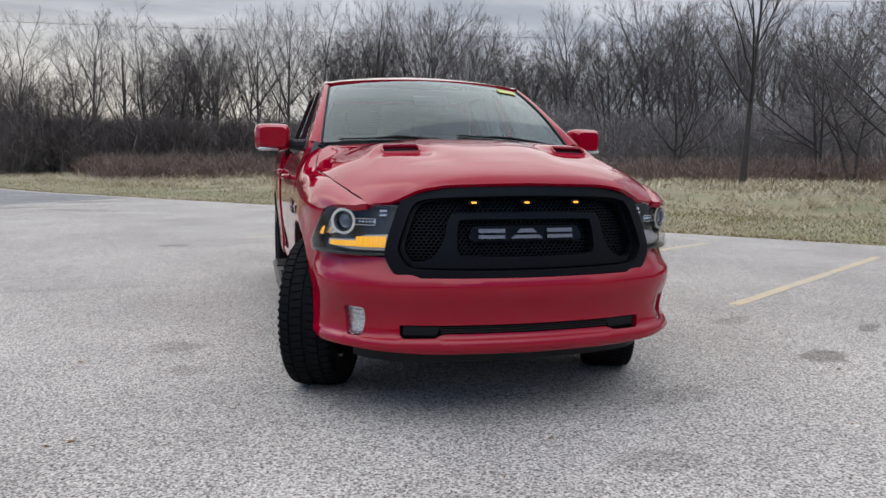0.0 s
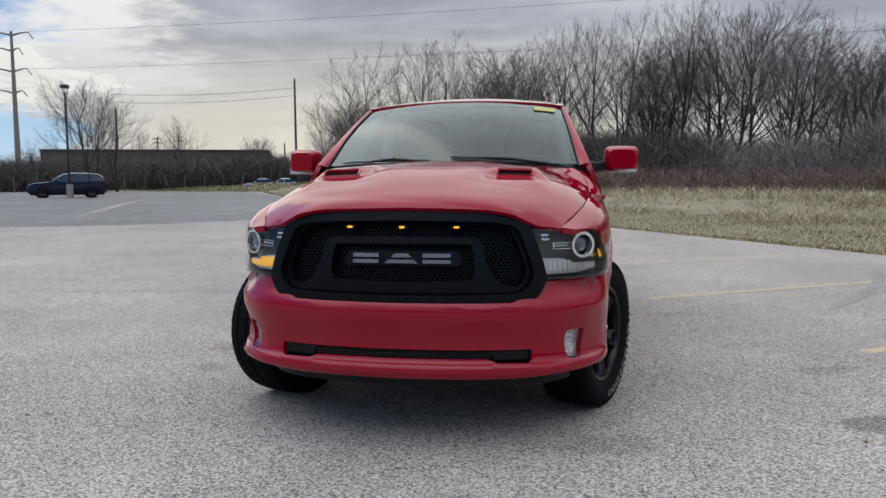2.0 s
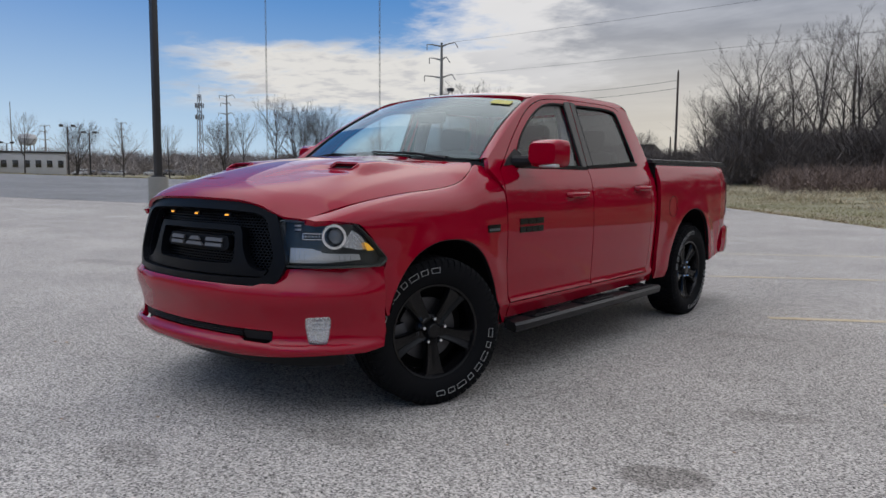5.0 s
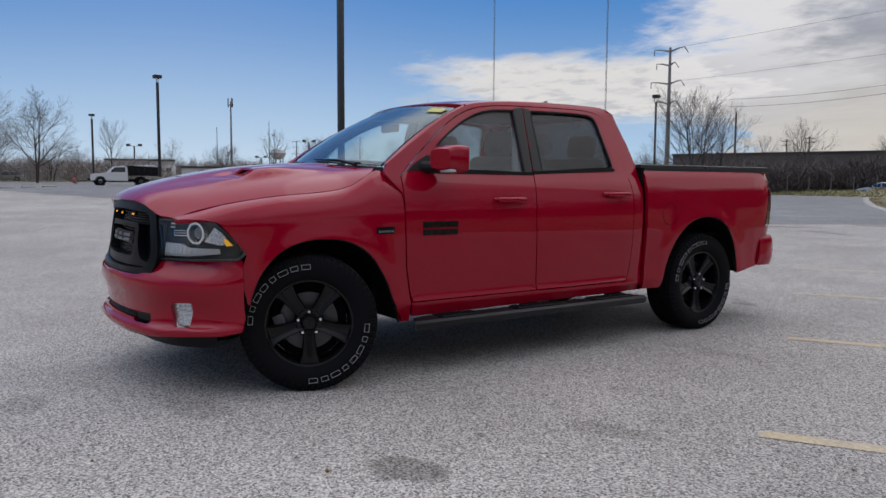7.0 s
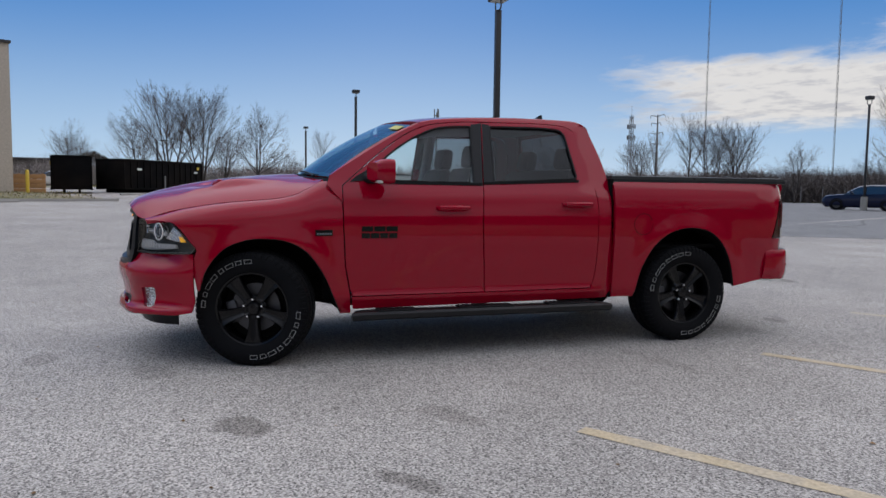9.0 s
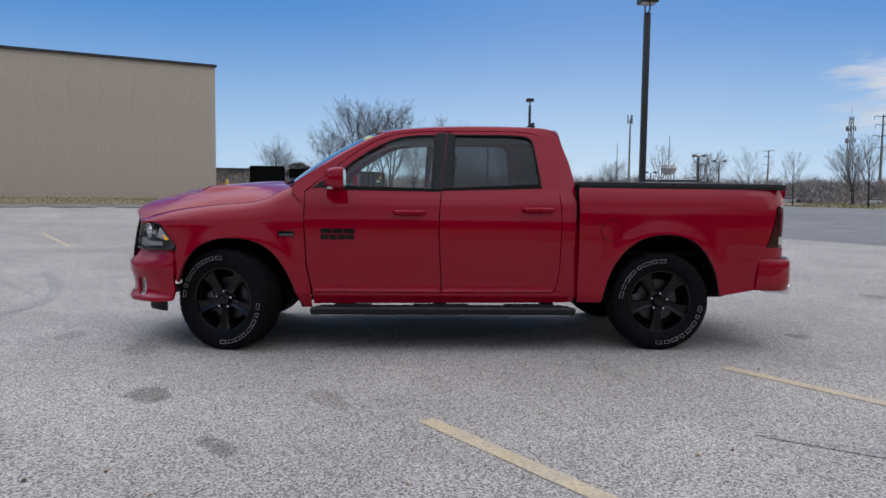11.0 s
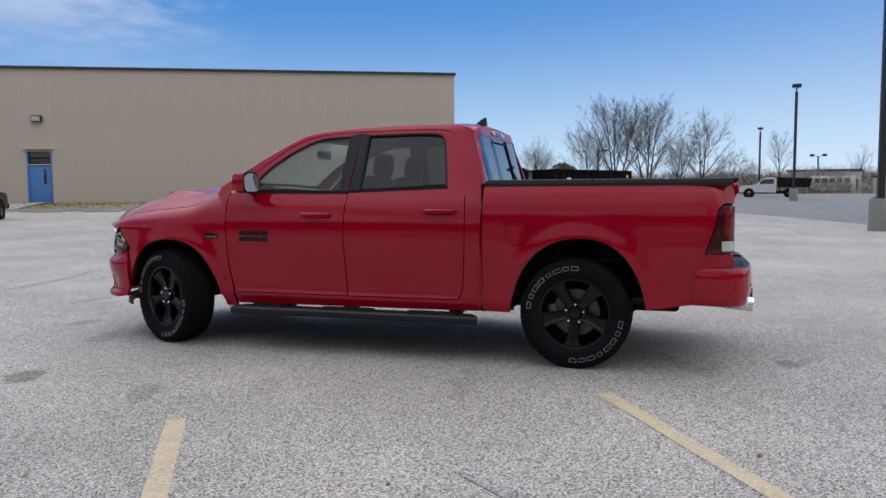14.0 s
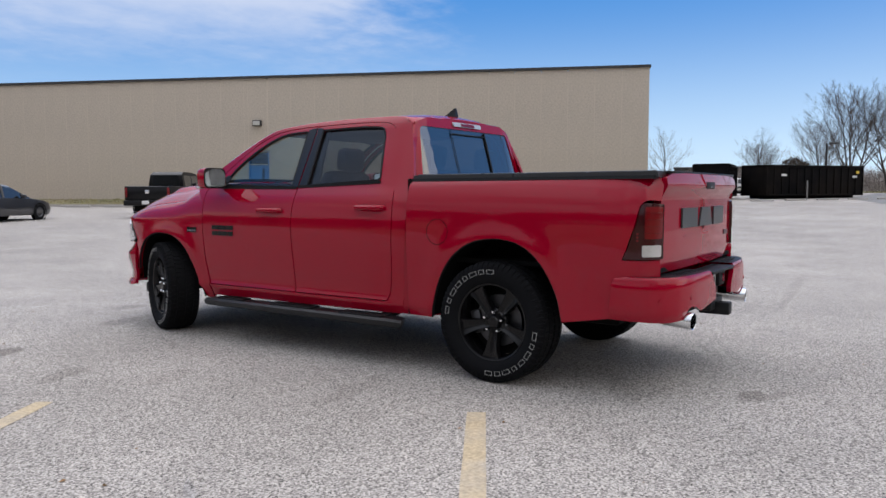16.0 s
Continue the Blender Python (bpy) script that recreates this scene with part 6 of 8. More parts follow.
def far_gap(x, y):
    """How far a place lies beyond the far edge of the car park (0 on its near side)."""
    best, p = 0.0, Vector((x, y))
    for a, b in zip(FAR_EDGE, FAR_EDGE[1:]):
        a, b = Vector(a), Vector(b)
        d = b - a
        t = (p - a).dot(d) / d.length_squared
        if -0.3 < t < 1.3:
            out = (d.x * (p.y - a.y) - d.y * (p.x - a.x)) / -d.length
            best = max(best, out) if 0 <= t <= 1 else best
    return max(0.0, best)


def soil(x, y):
    q = Vector((x, y)) - WALL_C
    s, w = q.dot(WALL_U), q.dot(WALL_N)
    berm = 0.30 * ramp01(8.0, 1.5, w) * ramp01(-40, -22, s) if w > -2 else 0.0
    e = edge_gap(x, y)
    field = 0.35 * ramp01(1.0, 14.0, e) + (0.12 * noise.noise((x * 0.11, y * 0.11, 0)) + 0.10 * noise.noise((x * 0.45, y * 0.45, 4))) * ramp01(1.5, 7, e)
    return lay(x, y) - 0.035 + berm + (field if e > 0 else 0) + 0.55 * ramp01(0.5, 12.0, far_gap(x, y))


EDGE = [(70.0, -84.0), (10.0, 3.4), (6.2, 8.3), (3.4, 12.9), (0.0, 18.4), (-4.0, 23.6), (-10.0, 31.5), (-18.0, 45.0), (-26.0, 60.0), (-33.0, 74.0)]


def edge_gap(x, y):
    """How far a place lies beyond the field side of the car park (below 0: on the paving)."""
    best, sign = 1e9, 1
    p = Vector((x, y))
    for a, b in zip(EDGE, EDGE[1:]):
        a, b = Vector(a), Vector(b)
        t = min(1, max(0, (p - a).dot(b - a) / (b - a).length_squared))
        d = (p - a.lerp(b, t)).length
        if d < best:
            best = d
            c = b - a
            sign = -1 if c.x * (p.y - a.y) - c.y * (p.x - a.x) > 0 else 1
    return best * sign


def wall_at(s, w, z=0.0):
    p = WALL_C + WALL_U * s + WALL_N * w
    return Vector((p.x, p.y, z))


lot_line = EDGE + [(-52, 80), (-75, 72), (-95, 55), (-105, 30), (-104, 8), (-92, -9), (-64, -17), (-51, -13.5)] + [tuple(wall_at(s, 8.2).xy) for s in (-3, 0, 20, 50, 90)] + [(20, -110)]
v, f = [], []
rs = [0.0] + [2.5 * 1.12 ** k for k in range(61)]
nseg = 150
for r in rs:
    for k in range(nseg):
        a = 2 * math.pi * k / nseg
        x, y = r * math.cos(a) - 5, r * math.sin(a) + 5
        inside = bool(inside_mask(np.array([x]), np.array([y]), lot_line)[0])
        z = lay(x, y) - 0.06 if inside else soil(x, y)
        v.append((x, y, z))
for i in range(len(rs) - 1):
    for k in range(nseg):
        f.append((i * nseg + k, (i + 1) * nseg + k, (i + 1) * nseg + (k + 1) % nseg, i * nseg + (k + 1) % nseg))
tagged(part("ground", Build().add(v, f), field_soil, angle=80), "rough ground of dry grass and soil round the car park", "ground", kind="structure")
paving = panel("pavement", lot_line, lambda u, w: (u, w, lay(u, w)), asphalt_light, step=4.0, flange=0.12)
tagged(paving, "pale worn asphalt of the car park with stains and fine stone", "car park", kind="structure")
old_line = [(-84.0, -0.5), (-62, -1.0), (-38.5, 4.8), (-27, 9.4), (-16.3, 13.2), (-11.0, 16.2), (-5.6, 24.8), (-10.4, 31.3), (-18.4, 44.8), (-26.4, 59.8), (-33.4, 73.4), (-52, 79.4), (-74.6, 71.5), (-94.4, 54.8), (-104.4, 30), (-103.4, 8.2)]
old = panel("old_pavement", old_line, lambda u, w: (u, w, lay(u, w) + 0.006), asphalt_old, step=4.0, flange=0.03)
tagged(old, "darker cracked asphalt of the far half of the car park", "car park", kind="structure")

# painted bay lines, faded
def strip(name, a, b, width, mat_, z=0.003, over=None):
    a, b = Vector(a), Vector(b)
    d = (b - a).normalized()
    s = Vector((-d.y, d.x)) * width / 2
    n = max(2, int((b - a).length / 0.25))
    vs, fs = [], []
    for i in range(n + 1):
        p = a.lerp(b, i / n)
        k = 1 + 0.10 * noise.noise((p.x * 3, p.y * 3, 7))
        for q in (p + s * k, p - s * k):
            vs.append((q.x, q.y, lay(q.x, q.y) + z))
    for i in range(n):
        fs.append((2 * i, 2 * i + 1, 2 * i + 3, 2 * i + 2))
    ob = part(name, Build().add(vs, fs), mat_, over)
    return ob


for a, b in BAY_LINES:
    tagged(strip("bay_line", a, b, 0.11, line_yellow), "faded yellow painted bay line on asphalt", "road marking", "bay lines", "structure")
rng = random.Random(5)
b = Build()
# tar-filled cracks over the old half
def crack(x, y, ang, length, width, z, b):
    vs, fs = [], []
    n = int(length / 0.7)
    for i in range(n + 1):
        d = Vector((math.cos(ang), math.sin(ang)))
        s = Vector((-d.y, d.x)) * width * rng.uniform(0.5, 1.3)
        for q in (Vector((x, y)) + s, Vector((x, y)) - s):
            vs.append((q.x, q.y, lay(q.x, q.y) + z))
        x, y = x + d.x * 0.7, y + d.y * 0.7
        ang += rng.uniform(-0.16, 0.16)
    b.add(vs, [(2 * i, 2 * i + 1, 2 * i + 3, 2 * i + 2) for i in range(n)])


for k in range(26):
    x, y = rng.uniform(-80, -14), rng.uniform(16, 70)
    if inside_mask(np.array([x]), np.array([y]), old_line)[0]:
        crack(x, y, rng.choice((0.95, 2.5)) + rng.uniform(-0.12, 0.12), rng.uniform(8, 24), 0.05, 0.010, b)
for x, y, ang, l in ((-14, 17, 2.0, 26), (-20, 15, 2.0, 30), (-28, 13, 2.0, 34), (-38, 9, 2.0, 38), (-48, 7, 2.0, 40), (-13, 24, 3.6, 40), (-16, 34, 3.6, 50), (-22, 46, 3.6, 60)):
    crack(x, y, ang, l, 0.06, 0.010, b)
tagged(part("crack_filler", b, tar_black), "dark tar-filled cracks across old asphalt", "crack", kind="stuff")

# ---- dry grass ----
def grass(name, count, place, height, lean, width, mat_, label, seed, low=1.0):
    """Many single blades, each a bent sliver, joined."""
    r = np.random.RandomState(seed)
    pts = place(r, count)
    n = len(pts)
    h = height[0] + (height[1] - height[0]) * r.rand(n)
    # lower where the field runs off towards +x
    h = h * np.where(np.arctan2(pts[:, 0] - 0.0, pts[:, 1] + 4.2) > 0.36, low, 1.0)
    ang = r.rand(n) * 2 * math.pi
    la = r.rand(n) * 2 * math.pi
    le = lean * (0.3 + r.rand(n))
    w = width * (0.6 + 0.8 * r.rand(n))
    c, s = np.cos(ang) * w / 2, np.sin(ang) * w / 2
    mx, my = np.cos(la) * le * h * 0.35, np.sin(la) * le * h * 0.35
    tx, ty = np.cos(la) * le * h, np.sin(la) * le * h
    z = pts[:, 2]
    V = np.empty((n, 5, 3))
    V[:, 0] = np.stack([pts[:, 0] - c, pts[:, 1] - s, z], 1)
    V[:, 1] = np.stack([pts[:, 0] + c, pts[:, 1] + s, z], 1)
    V[:, 2] = np.stack([pts[:, 0] + mx + c * 0.8, pts[:, 1] + my + s * 0.8, z + h * 0.6], 1)
    V[:, 3] = np.stack([pts[:, 0] + mx - c * 0.8, pts[:, 1] + my - s * 0.8, z + h * 0.6], 1)
    V[:, 4] = np.stack([pts[:, 0] + tx, pts[:, 1] + ty, z + h], 1)
    k = np.arange(n)[:, None] * 5
    quads = (k + np.array([[0, 1, 2, 3]])).tolist()
    tris = (k + np.array([[3, 2, 4]])).tolist()
    me = bpy.data.meshes.new(name)
    me.from_pydata(V.reshape(-1, 3).tolist(), [], quads + tris)
    me.materials.append(mat_)
    me.update()
    return tagged(new(name, me), label, "grass", kind="stuff")


def along_edge(lo, hi, power=1.0, s0=1, s1=9, clump=0.0):
    """Places beyond the paving's field edge, lo to hi metres out, thinner with distance."""
    legs = [(Vector(EDGE[i]), Vector(EDGE[i + 1])) for i in range(s0, s1)]
    near = [1.0 / max(12.0, (l[0] + l[1]).length / 2) * (l[1] - l[0]).length for l in legs]

    def place(r, count):
        out = []
        pick = r.choice(len(legs), count, p=np.array(near) / sum(near))
        t, q = r.rand(count), lo + (hi - lo) * r.rand(count) ** power
        for i in range(count):
            a, c = legs[pick[i]]
            d = (c - a).normalized()
            nrm = Vector((d.y, -d.x))
            p = a.lerp(c, t[i]) + nrm * q[i]
            if clump and noise.noise((p.x * 0.9, p.y * 0.9, 3)) + 0.5 * noise.noise((p.x * 0.25, p.y * 0.25, 9)) < clump - 0.6 + 0.5 * r.rand():
                continue
            if edge_gap(p.x, p.y) < lo * 0.8:
                continue
            out.append((p.x, p.y, soil(p.x, p.y) - 0.01))
        return np.array(out)
    return place


grass("verge_grass", 60000, along_edge(0.05, 7.0, 0.9), (0.03, 0.08), 1.3, 0.014, grass_green, "short mown winter grass along the asphalt edge", 1)
grass("dry_grass", 60000, along_edge(4.6, 20.0, 1.1, clump=0.55), (0.12, 0.36), 1.5, 0.024, grass_dry, "tall pale dry grass, matted and bent", 2, 0.42)
grass("far_dry_grass", 26000, along_edge(14.0, 60.0, 1.1, clump=0.4), (0.22, 0.6), 1.2, 0.06, grass_dry, "pale dry grass across the field", 3, 0.5)
grass("weed_stems", 16000, along_edge(14.0, 50.0, 1.0, clump=0.85), (0.5, 1.2), 0.6, 0.022, weed_brown, "dead brown weed stems standing in the field", 4)
leaf_place = along_edge(0.0, 0.9, 1.0)
grass("leaf_litter", 5000, leaf_place, (0.015, 0.035), 1.6, 0.05, leaf_brown, "brown fallen leaves along the asphalt edge", 5)


def strip_by_wall(r, count):
    s, w = -3 + 93 * r.rand(count), 8.0 * r.rand(count) ** 0.7
    out = []
    for a, c in zip(s, w):
        p = wall_at(a, c + 0.1)
        out.append((p.x, p.y, soil(p.x, p.y) - 0.01))
    return np.array(out)


grass("wall_grass", 16000, strip_by_wall, (0.05, 0.14), 0.8, 0.05, grass_green, "mown olive grass strip before the building", 6)


def far_strip(r, count):
    line = lot_line[9:16]
    out = []
    for i in range(count):
        k = r.randint(len(line) - 1)
        a, c = Vector(line[k]), Vector(line[k + 1])
        p = a.lerp(c, r.rand())
        o = (p - Vector((-40, 30))).normalized() * (14 * r.rand())
        p = p + o
        out.append((p.x, p.y, soil(p.x, p.y) - 0.02))
    return np.array(out)


grass("far_verge_grass", 22000, far_strip, (0.08, 0.26), 0.7, 0.14, grass_green, "olive grass strip beyond the car park", 7)

# ---- bare trees ----
def bare_tree(seed, height, stems=1, spread=0.5, limb_from=0.25, droop=0.0, fine=2, limbs=9):
    """Trunk and limbs in one mesh, the branches and twigs of the crown in another."""
    r = random.Random(seed)
    wood, crown = Build(), Build()

    def leg(p, q, r0, r1, b, n):
        d = (q - p).normalized()
        a = d.orthogonal().normalized()
        c = d.cross(a)
        vs = []
        for o, rr in ((p, r0), (q, r1)):
            vs += [o + (a * math.cos(2 * math.pi * k / n) + c * math.sin(2 * math.pi * k / n)) * rr for k in range(n)]
        b.add(vs, [(k, (k + 1) % n, n + (k + 1) % n, n + k) for k in range(n)])

    def fork(d, tilt):
        o = d.orthogonal().normalized()
        o.rotate(Matrix.Rotation(r.uniform(0, 2 * math.pi), 3, d))
        nd = (d * math.cos(tilt) + o * math.sin(tilt)).normalized()
        if nd.z < -0.15:
            nd.z *= -0.6
        return nd

    def sliver(p, d, l, w):
        a = fork(d, 1.4) * w
        q = p + d * l * 0.55 + Vector((r.gauss(0, 1), r.gauss(0, 1), r.gauss(0, 1))) * l * 0.05
        crown.add([p - a, p + a, q + a * 0.6, q - a * 0.6, p + d * l + Vector((0, 0, l * (0.16 - droop)))], [(0, 1, 2, 3), (3, 2, 4)])

    def grow(p, d, length, rad, level):
        """Each order of branch climbs in its turn; low limbs are long, high ones short, so that the crown rounds off."""
        n = (7, 5, 4, 3)[level]
        side = r.uniform(0, 2 * math.pi)
        for i in range(n):
            wob = Vector((r.gauss(0, 1), r.gauss(0, 1), r.gauss(0, 0.5))) * (0.035, 0.075, 0.09, 0.10)[level]
            d = (d + wob + Vector((0, 0, (0.03, 0.08, 0.07, 0.05 - droop)[level]))).normalized()
            q = p + d * length / n
            r0, r1 = rad * (1 - 0.80 * i / n), rad * (1 - 0.80 * (i + 1) / n)
            leg(p, q, r0, r1, wood if level < 2 else crown, (8, 5, 3, 3)[level])
            p, at = q, (i + 1) / n
            if level == 0 and at < limb_from:
                continue
            if level < 3:
                for _ in range((2 if limbs > 7 else 1 + i % 2, 1 + (r.random() < 0.55), 1 + (r.random() < 0.25))[level]):
                    side += 2.4
                    o = d.orthogonal().normalized()
                    o.rotate(Matrix.Rotation(side + r.uniform(-0.5, 0.5), 3, d))
                    tilt = spread * r.uniform(0.75, 1.25) * (1.45, 1.15, 1.0)[level] * (1.15 - 0.45 * at)
                    nd = (d * math.cos(tilt) + o * math.sin(tilt)).normalized()
                    if nd.z < -0.1:
                        nd.z *= -0.5
                    long = length * (0.78, 0.62, 0.60)[level] * (1.08 - 0.62 * at) * r.uniform(0.8, 1.15)
                    grow(p, nd, long, max(r1 * 0.66, (0.040, 0.015, 0.009)[level]), level + 1)
            else:
                for _ in range(fine):
                    sliver(p - d * r.uniform(0, length / n), fork(d, spread * r.uniform(0.5, 1.3)), length * r.uniform(0.5, 1.0), 0.0068)
    for k in range(stems):
        a = r.uniform(0, 2 * math.pi)
        lean = 0.0 if stems == 1 else r.uniform(0.08, 0.34)
        d = Vector((math.cos(a) * lean, math.sin(a) * lean, 1)).normalized()
        h = height * (1 if stems == 1 else r.uniform(0.72, 1.0))
        grow(Vector((math.cos(a) * 0.15 * (stems > 1), math.sin(a) * 0.15 * (stems > 1), -0.15)), d, h * 0.80, height * 0.0155 / (stems ** 0.4), 0)
    return wood, crown


def tree_thing(seed, height, label, group, **kw):
    wood, crown = bare_tree(seed, height, **kw)
    t = thing("tree", label, "tree", group)
    part("trunk", wood, bark, t, angle=80)
    part("crown", crown, twig_wood, t, smooth=False)
    return t


kinds = [
    tree_thing(11, 17.0, "tall bare tree with spreading upright limbs", "bare trees by the field", spread=0.60),
    tree_thing(12, 15.0, "bare many-stemmed tree with fanned limbs", "bare trees by the field", stems=3, spread=0.50, limbs=5),
    tree_thing(13, 18.0, "tall bare tree with narrow crown of thin twigs", "bare trees by the field", spread=0.46, limb_from=0.35),
    tree_thing(14, 12.0, "broad bare tree with drooping outer twigs", "bare trees by the field", stems=2, spread=0.66, limbs=5, droop=0.10),
    tree_thing(15, 14.0, "bare leaning tree with crooked limbs", "bare trees by the field", stems=2, spread=0.60, limbs=5),
]
base_h = [17.0, 15.0, 18.0, 12.0, 14.0]
used = [False] * 5


def plant(kind, x, y, h, turn, group=""):
    m = pose(x, y, soil(x, y) - 0.05, 0, 0, turn)
    s = h / base_h[kind]
    if used[kind]:
        t = copy_thing(kinds[kind], Matrix())
    else:
        t = kinds[kind]
        used[kind] = True
    t.matrix_world = m
    wide = 1.18 if kind == 1 else 1.0      # the fanned kind grows broad in the open
    t.scale = (s * wide, s * wide, s)
    if group:
        t["group"] = group
    return t


def at_round(cx, cy, az, d):
    a = radians(az)
    return cx - math.sin(a) * d, cy + math.cos(a) * d


rng = random.Random(21)
# the wood behind the field, in two ragged rows
for k in range(38):
    az = 17 - k * 1.62 + rng.uniform(-0.5, 0.5)
    d = rng.uniform(82, 98)
    el = float(np.interp(az, [-46, -36, -30, -25, -20, -17, -12, -5, 0, 6, 10, 14, 17], [10.5, 11.0, 11.3, 10.8, 9.4, 9.6, 11.6, 11.2, 10.8, 9.5, 8.2, 6.7, 4.8]))
    h = (d * math.tan(radians(el)) + 0.9) * rng.uniform(0.82, 1.06)
    x, y = at_round(-0.5, -4.2, az, d)
    plant(rng.choice((0, 1, 2, 4, 1)), x, y, h, rng.uniform(0, 360))
for k in range(15):
    az = 15 - k * 4.3 + rng.uniform(-0.9, 0.9)
    d = rng.uniform(104, 122)
    x, y = at_round(-0.5, -4.2, az, d)
    plant(rng.choice((0, 1, 2, 4)), x, y, (d * math.tan(radians(8.6)) + 0.9) * rng.uniform(0.75, 1.1), rng.uniform(0, 360))
# nearer trees at the field's edge
for kind, az, d, h, turn in ((2, -36.2, 44, 13.0, 40), (3, -46.5, 30, 9.5, 200), (3, -43.0, 52, 10.5, 80), (4, -41.0, 60, 12.5, 130), (3, -52.0, 38, 11.0, 10), (0, -49.5, 62, 14.0, 90), (4, -31.5, 70, 11.0, 250)):
    x, y = at_round(-1.25, -4.17, az, d)
    plant(kind, x, y, h, turn)
# single trees beyond the far side of the car park
for kind, cx, cy, az, d, h, turn in ((1, 2.16, -3.8, 35.4, 92, 12.8, 20), (4, 2.16, -3.8, 33.9, 96, 10.5, 140), (3, 2.16, -3.8, 38.6, 98, 6.5, 200), (3, 2.16, -3.8, 43.6, 100, 8.2, 60), (1, 2.16, -3.8, 49.3, 108, 11.2, 10), (1, 2.16, -3.8, 47.6, 112, 11.4, 100), (2, 2.16, -3.8, 51.2, 118, 11.5, 200), (2, 2.16, -3.8, 53.4, 116, 9.0, 30), (0, 0.26, -4.27, 28.6, 150, 11.0, 90), (0, 0.26, -4.27, 18.4, 118, 11.4, 150), (1, 0.26, -4.27, 23.5, 150, 9.8, 250), (2, 0.26, -4.27, 31.0, 145, 8.5, 10), (1, 0.26, -4.27, 15.5, 105, 12.0, 90), (0, 5.05, -1.82, 31.0, 150, 10.5, 200),
                                        (1, 6.25, 4.79, 94.8, 96, 12.9, 30), (1, 6.25, 4.79, 92.6, 98, 12.3, 200), (1, 6.25, 4.79, 96.5, 104, 9.5, 80), (3, 6.25, 4.79, 88.9, 92, 11.0, 110), (0, 6.25, 4.79, 100.8, 120, 8.2, 30), (1, 5.24, 6.07, 101.0, 118, 7.8, 70), (0, 5.24, 6.07, 107.8, 110, 8.0, 170), (2, 5.05, -1.82, 80.0, 108, 7.6, 10), (3, 5.05, -1.82, 83.8, 120, 7.4, 20), (3, 5.05, -1.82, 82.4, 122, 6.0, 90), (0, 5.05, -1.82, 76.2, 160, 7.8, 40), (1, 5.05, -1.82, 72.6, 170, 9.0, 210), (2, 5.05, -1.82, 69.0, 160, 10.6, 90), (1, 5.05, -1.82, 66.0, 150, 10.4, 270), (0, 5.05, -1.82, 63.0, 155, 9.5, 120), (1, 5.05, -1.82, 87.3, 118, 9.2, 300), (2, 5.05, -1.82, 60.0, 150, 9.0, 20), (1, 6.37, -0.41, 57.0, 140, 10.2, 120)):
    x, y = at_round(cx, cy, az, d)
    plant(kind, x, y, h, turn, "bare trees beyond the car park")

# undergrowth: dense thin stems at the wood's foot and along the fence
def thicket(name, places, height, count, width, mat_, label, seed, z0=soil):
    r = np.random.RandomState(seed)
    P = np.array([(x, y, z0(x, y)) for x, y in places])
    n = len(P) * count
    b = np.repeat(P, count, 0)
    hh = np.repeat(height[0] + (height[1] - height[0]) * r.rand(len(P)), count)
    # twigs at all slants, in a dome
    rise = r.rand(n) ** 0.8
    off = r.randn(n, 2) * (0.34 * hh * np.sqrt(1.05 - rise))[:, None]
    h = hh * (0.16 + 0.34 * r.rand(n))
    ang, la = r.rand(n) * 2 * math.pi, r.rand(n) * 2 * math.pi
    le = 2.2 * r.rand(n) * h
    w = width * (0.5 + r.rand(n))
    x, y, z = b[:, 0] + off[:, 0], b[:, 1] + off[:, 1], b[:, 2] - 0.1 + rise * hh * 0.72
    c, s = np.cos(ang) * w / 2, np.sin(ang) * w / 2
    V = np.empty((n, 3, 3))
    V[:, 0] = np.stack([x - c, y - s, z], 1)
    V[:, 1] = np.stack([x + c, y + s, z], 1)
    V[:, 2] = np.stack([x + np.cos(la) * le, y + np.sin(la) * le, z + h], 1)
    me = bpy.data.meshes.new(name)
    me.from_pydata(V.reshape(-1, 3).tolist(), [], (np.arange(n)[:, None] * 3 + np.array([[0, 1, 2]])).tolist())
    me.materials.append(mat_)
    me.update()
    return tagged(new(name, me), label, "undergrowth", kind="stuff")


rng = random.Random(34)
pl = [at_round(-0.5, -4.2, rng.uniform(-62, -21), rng.uniform(78, 100)) for k in range(460)]
thicket("tall_brush", pl, (5.0, 8.2), 300, 0.042, brush_grey, "tall grey-brown bare brush before the wood", 51)
pl = [(p[0], p[1]) for p in along_edge(5.0, 24.0, 1.0, clump=0.35)(np.random.RandomState(8), 900)]
thicket("dry_tussocks", pl, (0.25, 0.62), 46, 0.020, grass_dry, "matted pale grass tussocks over the rough field", 52)
pl = [(p[0], p[1]) for p in along_edge(6.5, 26.0, 1.0, clump=0.55)(np.random.RandomState(9), 420)]
thicket("green_tussocks", pl, (0.18, 0.42), 46, 0.020, grass_green, "low olive grass tussocks over the rough field", 53)
rng = random.Random(33)
pl = []
for k in range(900):
    az = rng.uniform(-62, -9)
    pl.append(at_round(-0.5, -4.2, az, rng.uniform(76, 125)))
thicket("undergrowth", pl, (2.8, 6.0), 230, 0.048, brush_grey, "dense dark bare undergrowth at the foot of the wood", 41)
pl = [at_round(-0.5, -4.2, rng.uniform(-11, 16.5), rng.uniform(78, 108)) for k in range(560)]
thicket("tall_undergrowth", pl, (4.0, 6.8), 240, 0.052, brush_brown, "tall dense purple-brown thicket before the wood", 49)
pl = [at_round(-0.5, -4.2, rng.uniform(-60, 12), rng.uniform(50, 80)) for k in range(1500)]
thicket("field_brush", pl, (0.9, 2.1), 90, 0.032, weed_purple, "low purple-brown brush across the field", 42)
pl = []
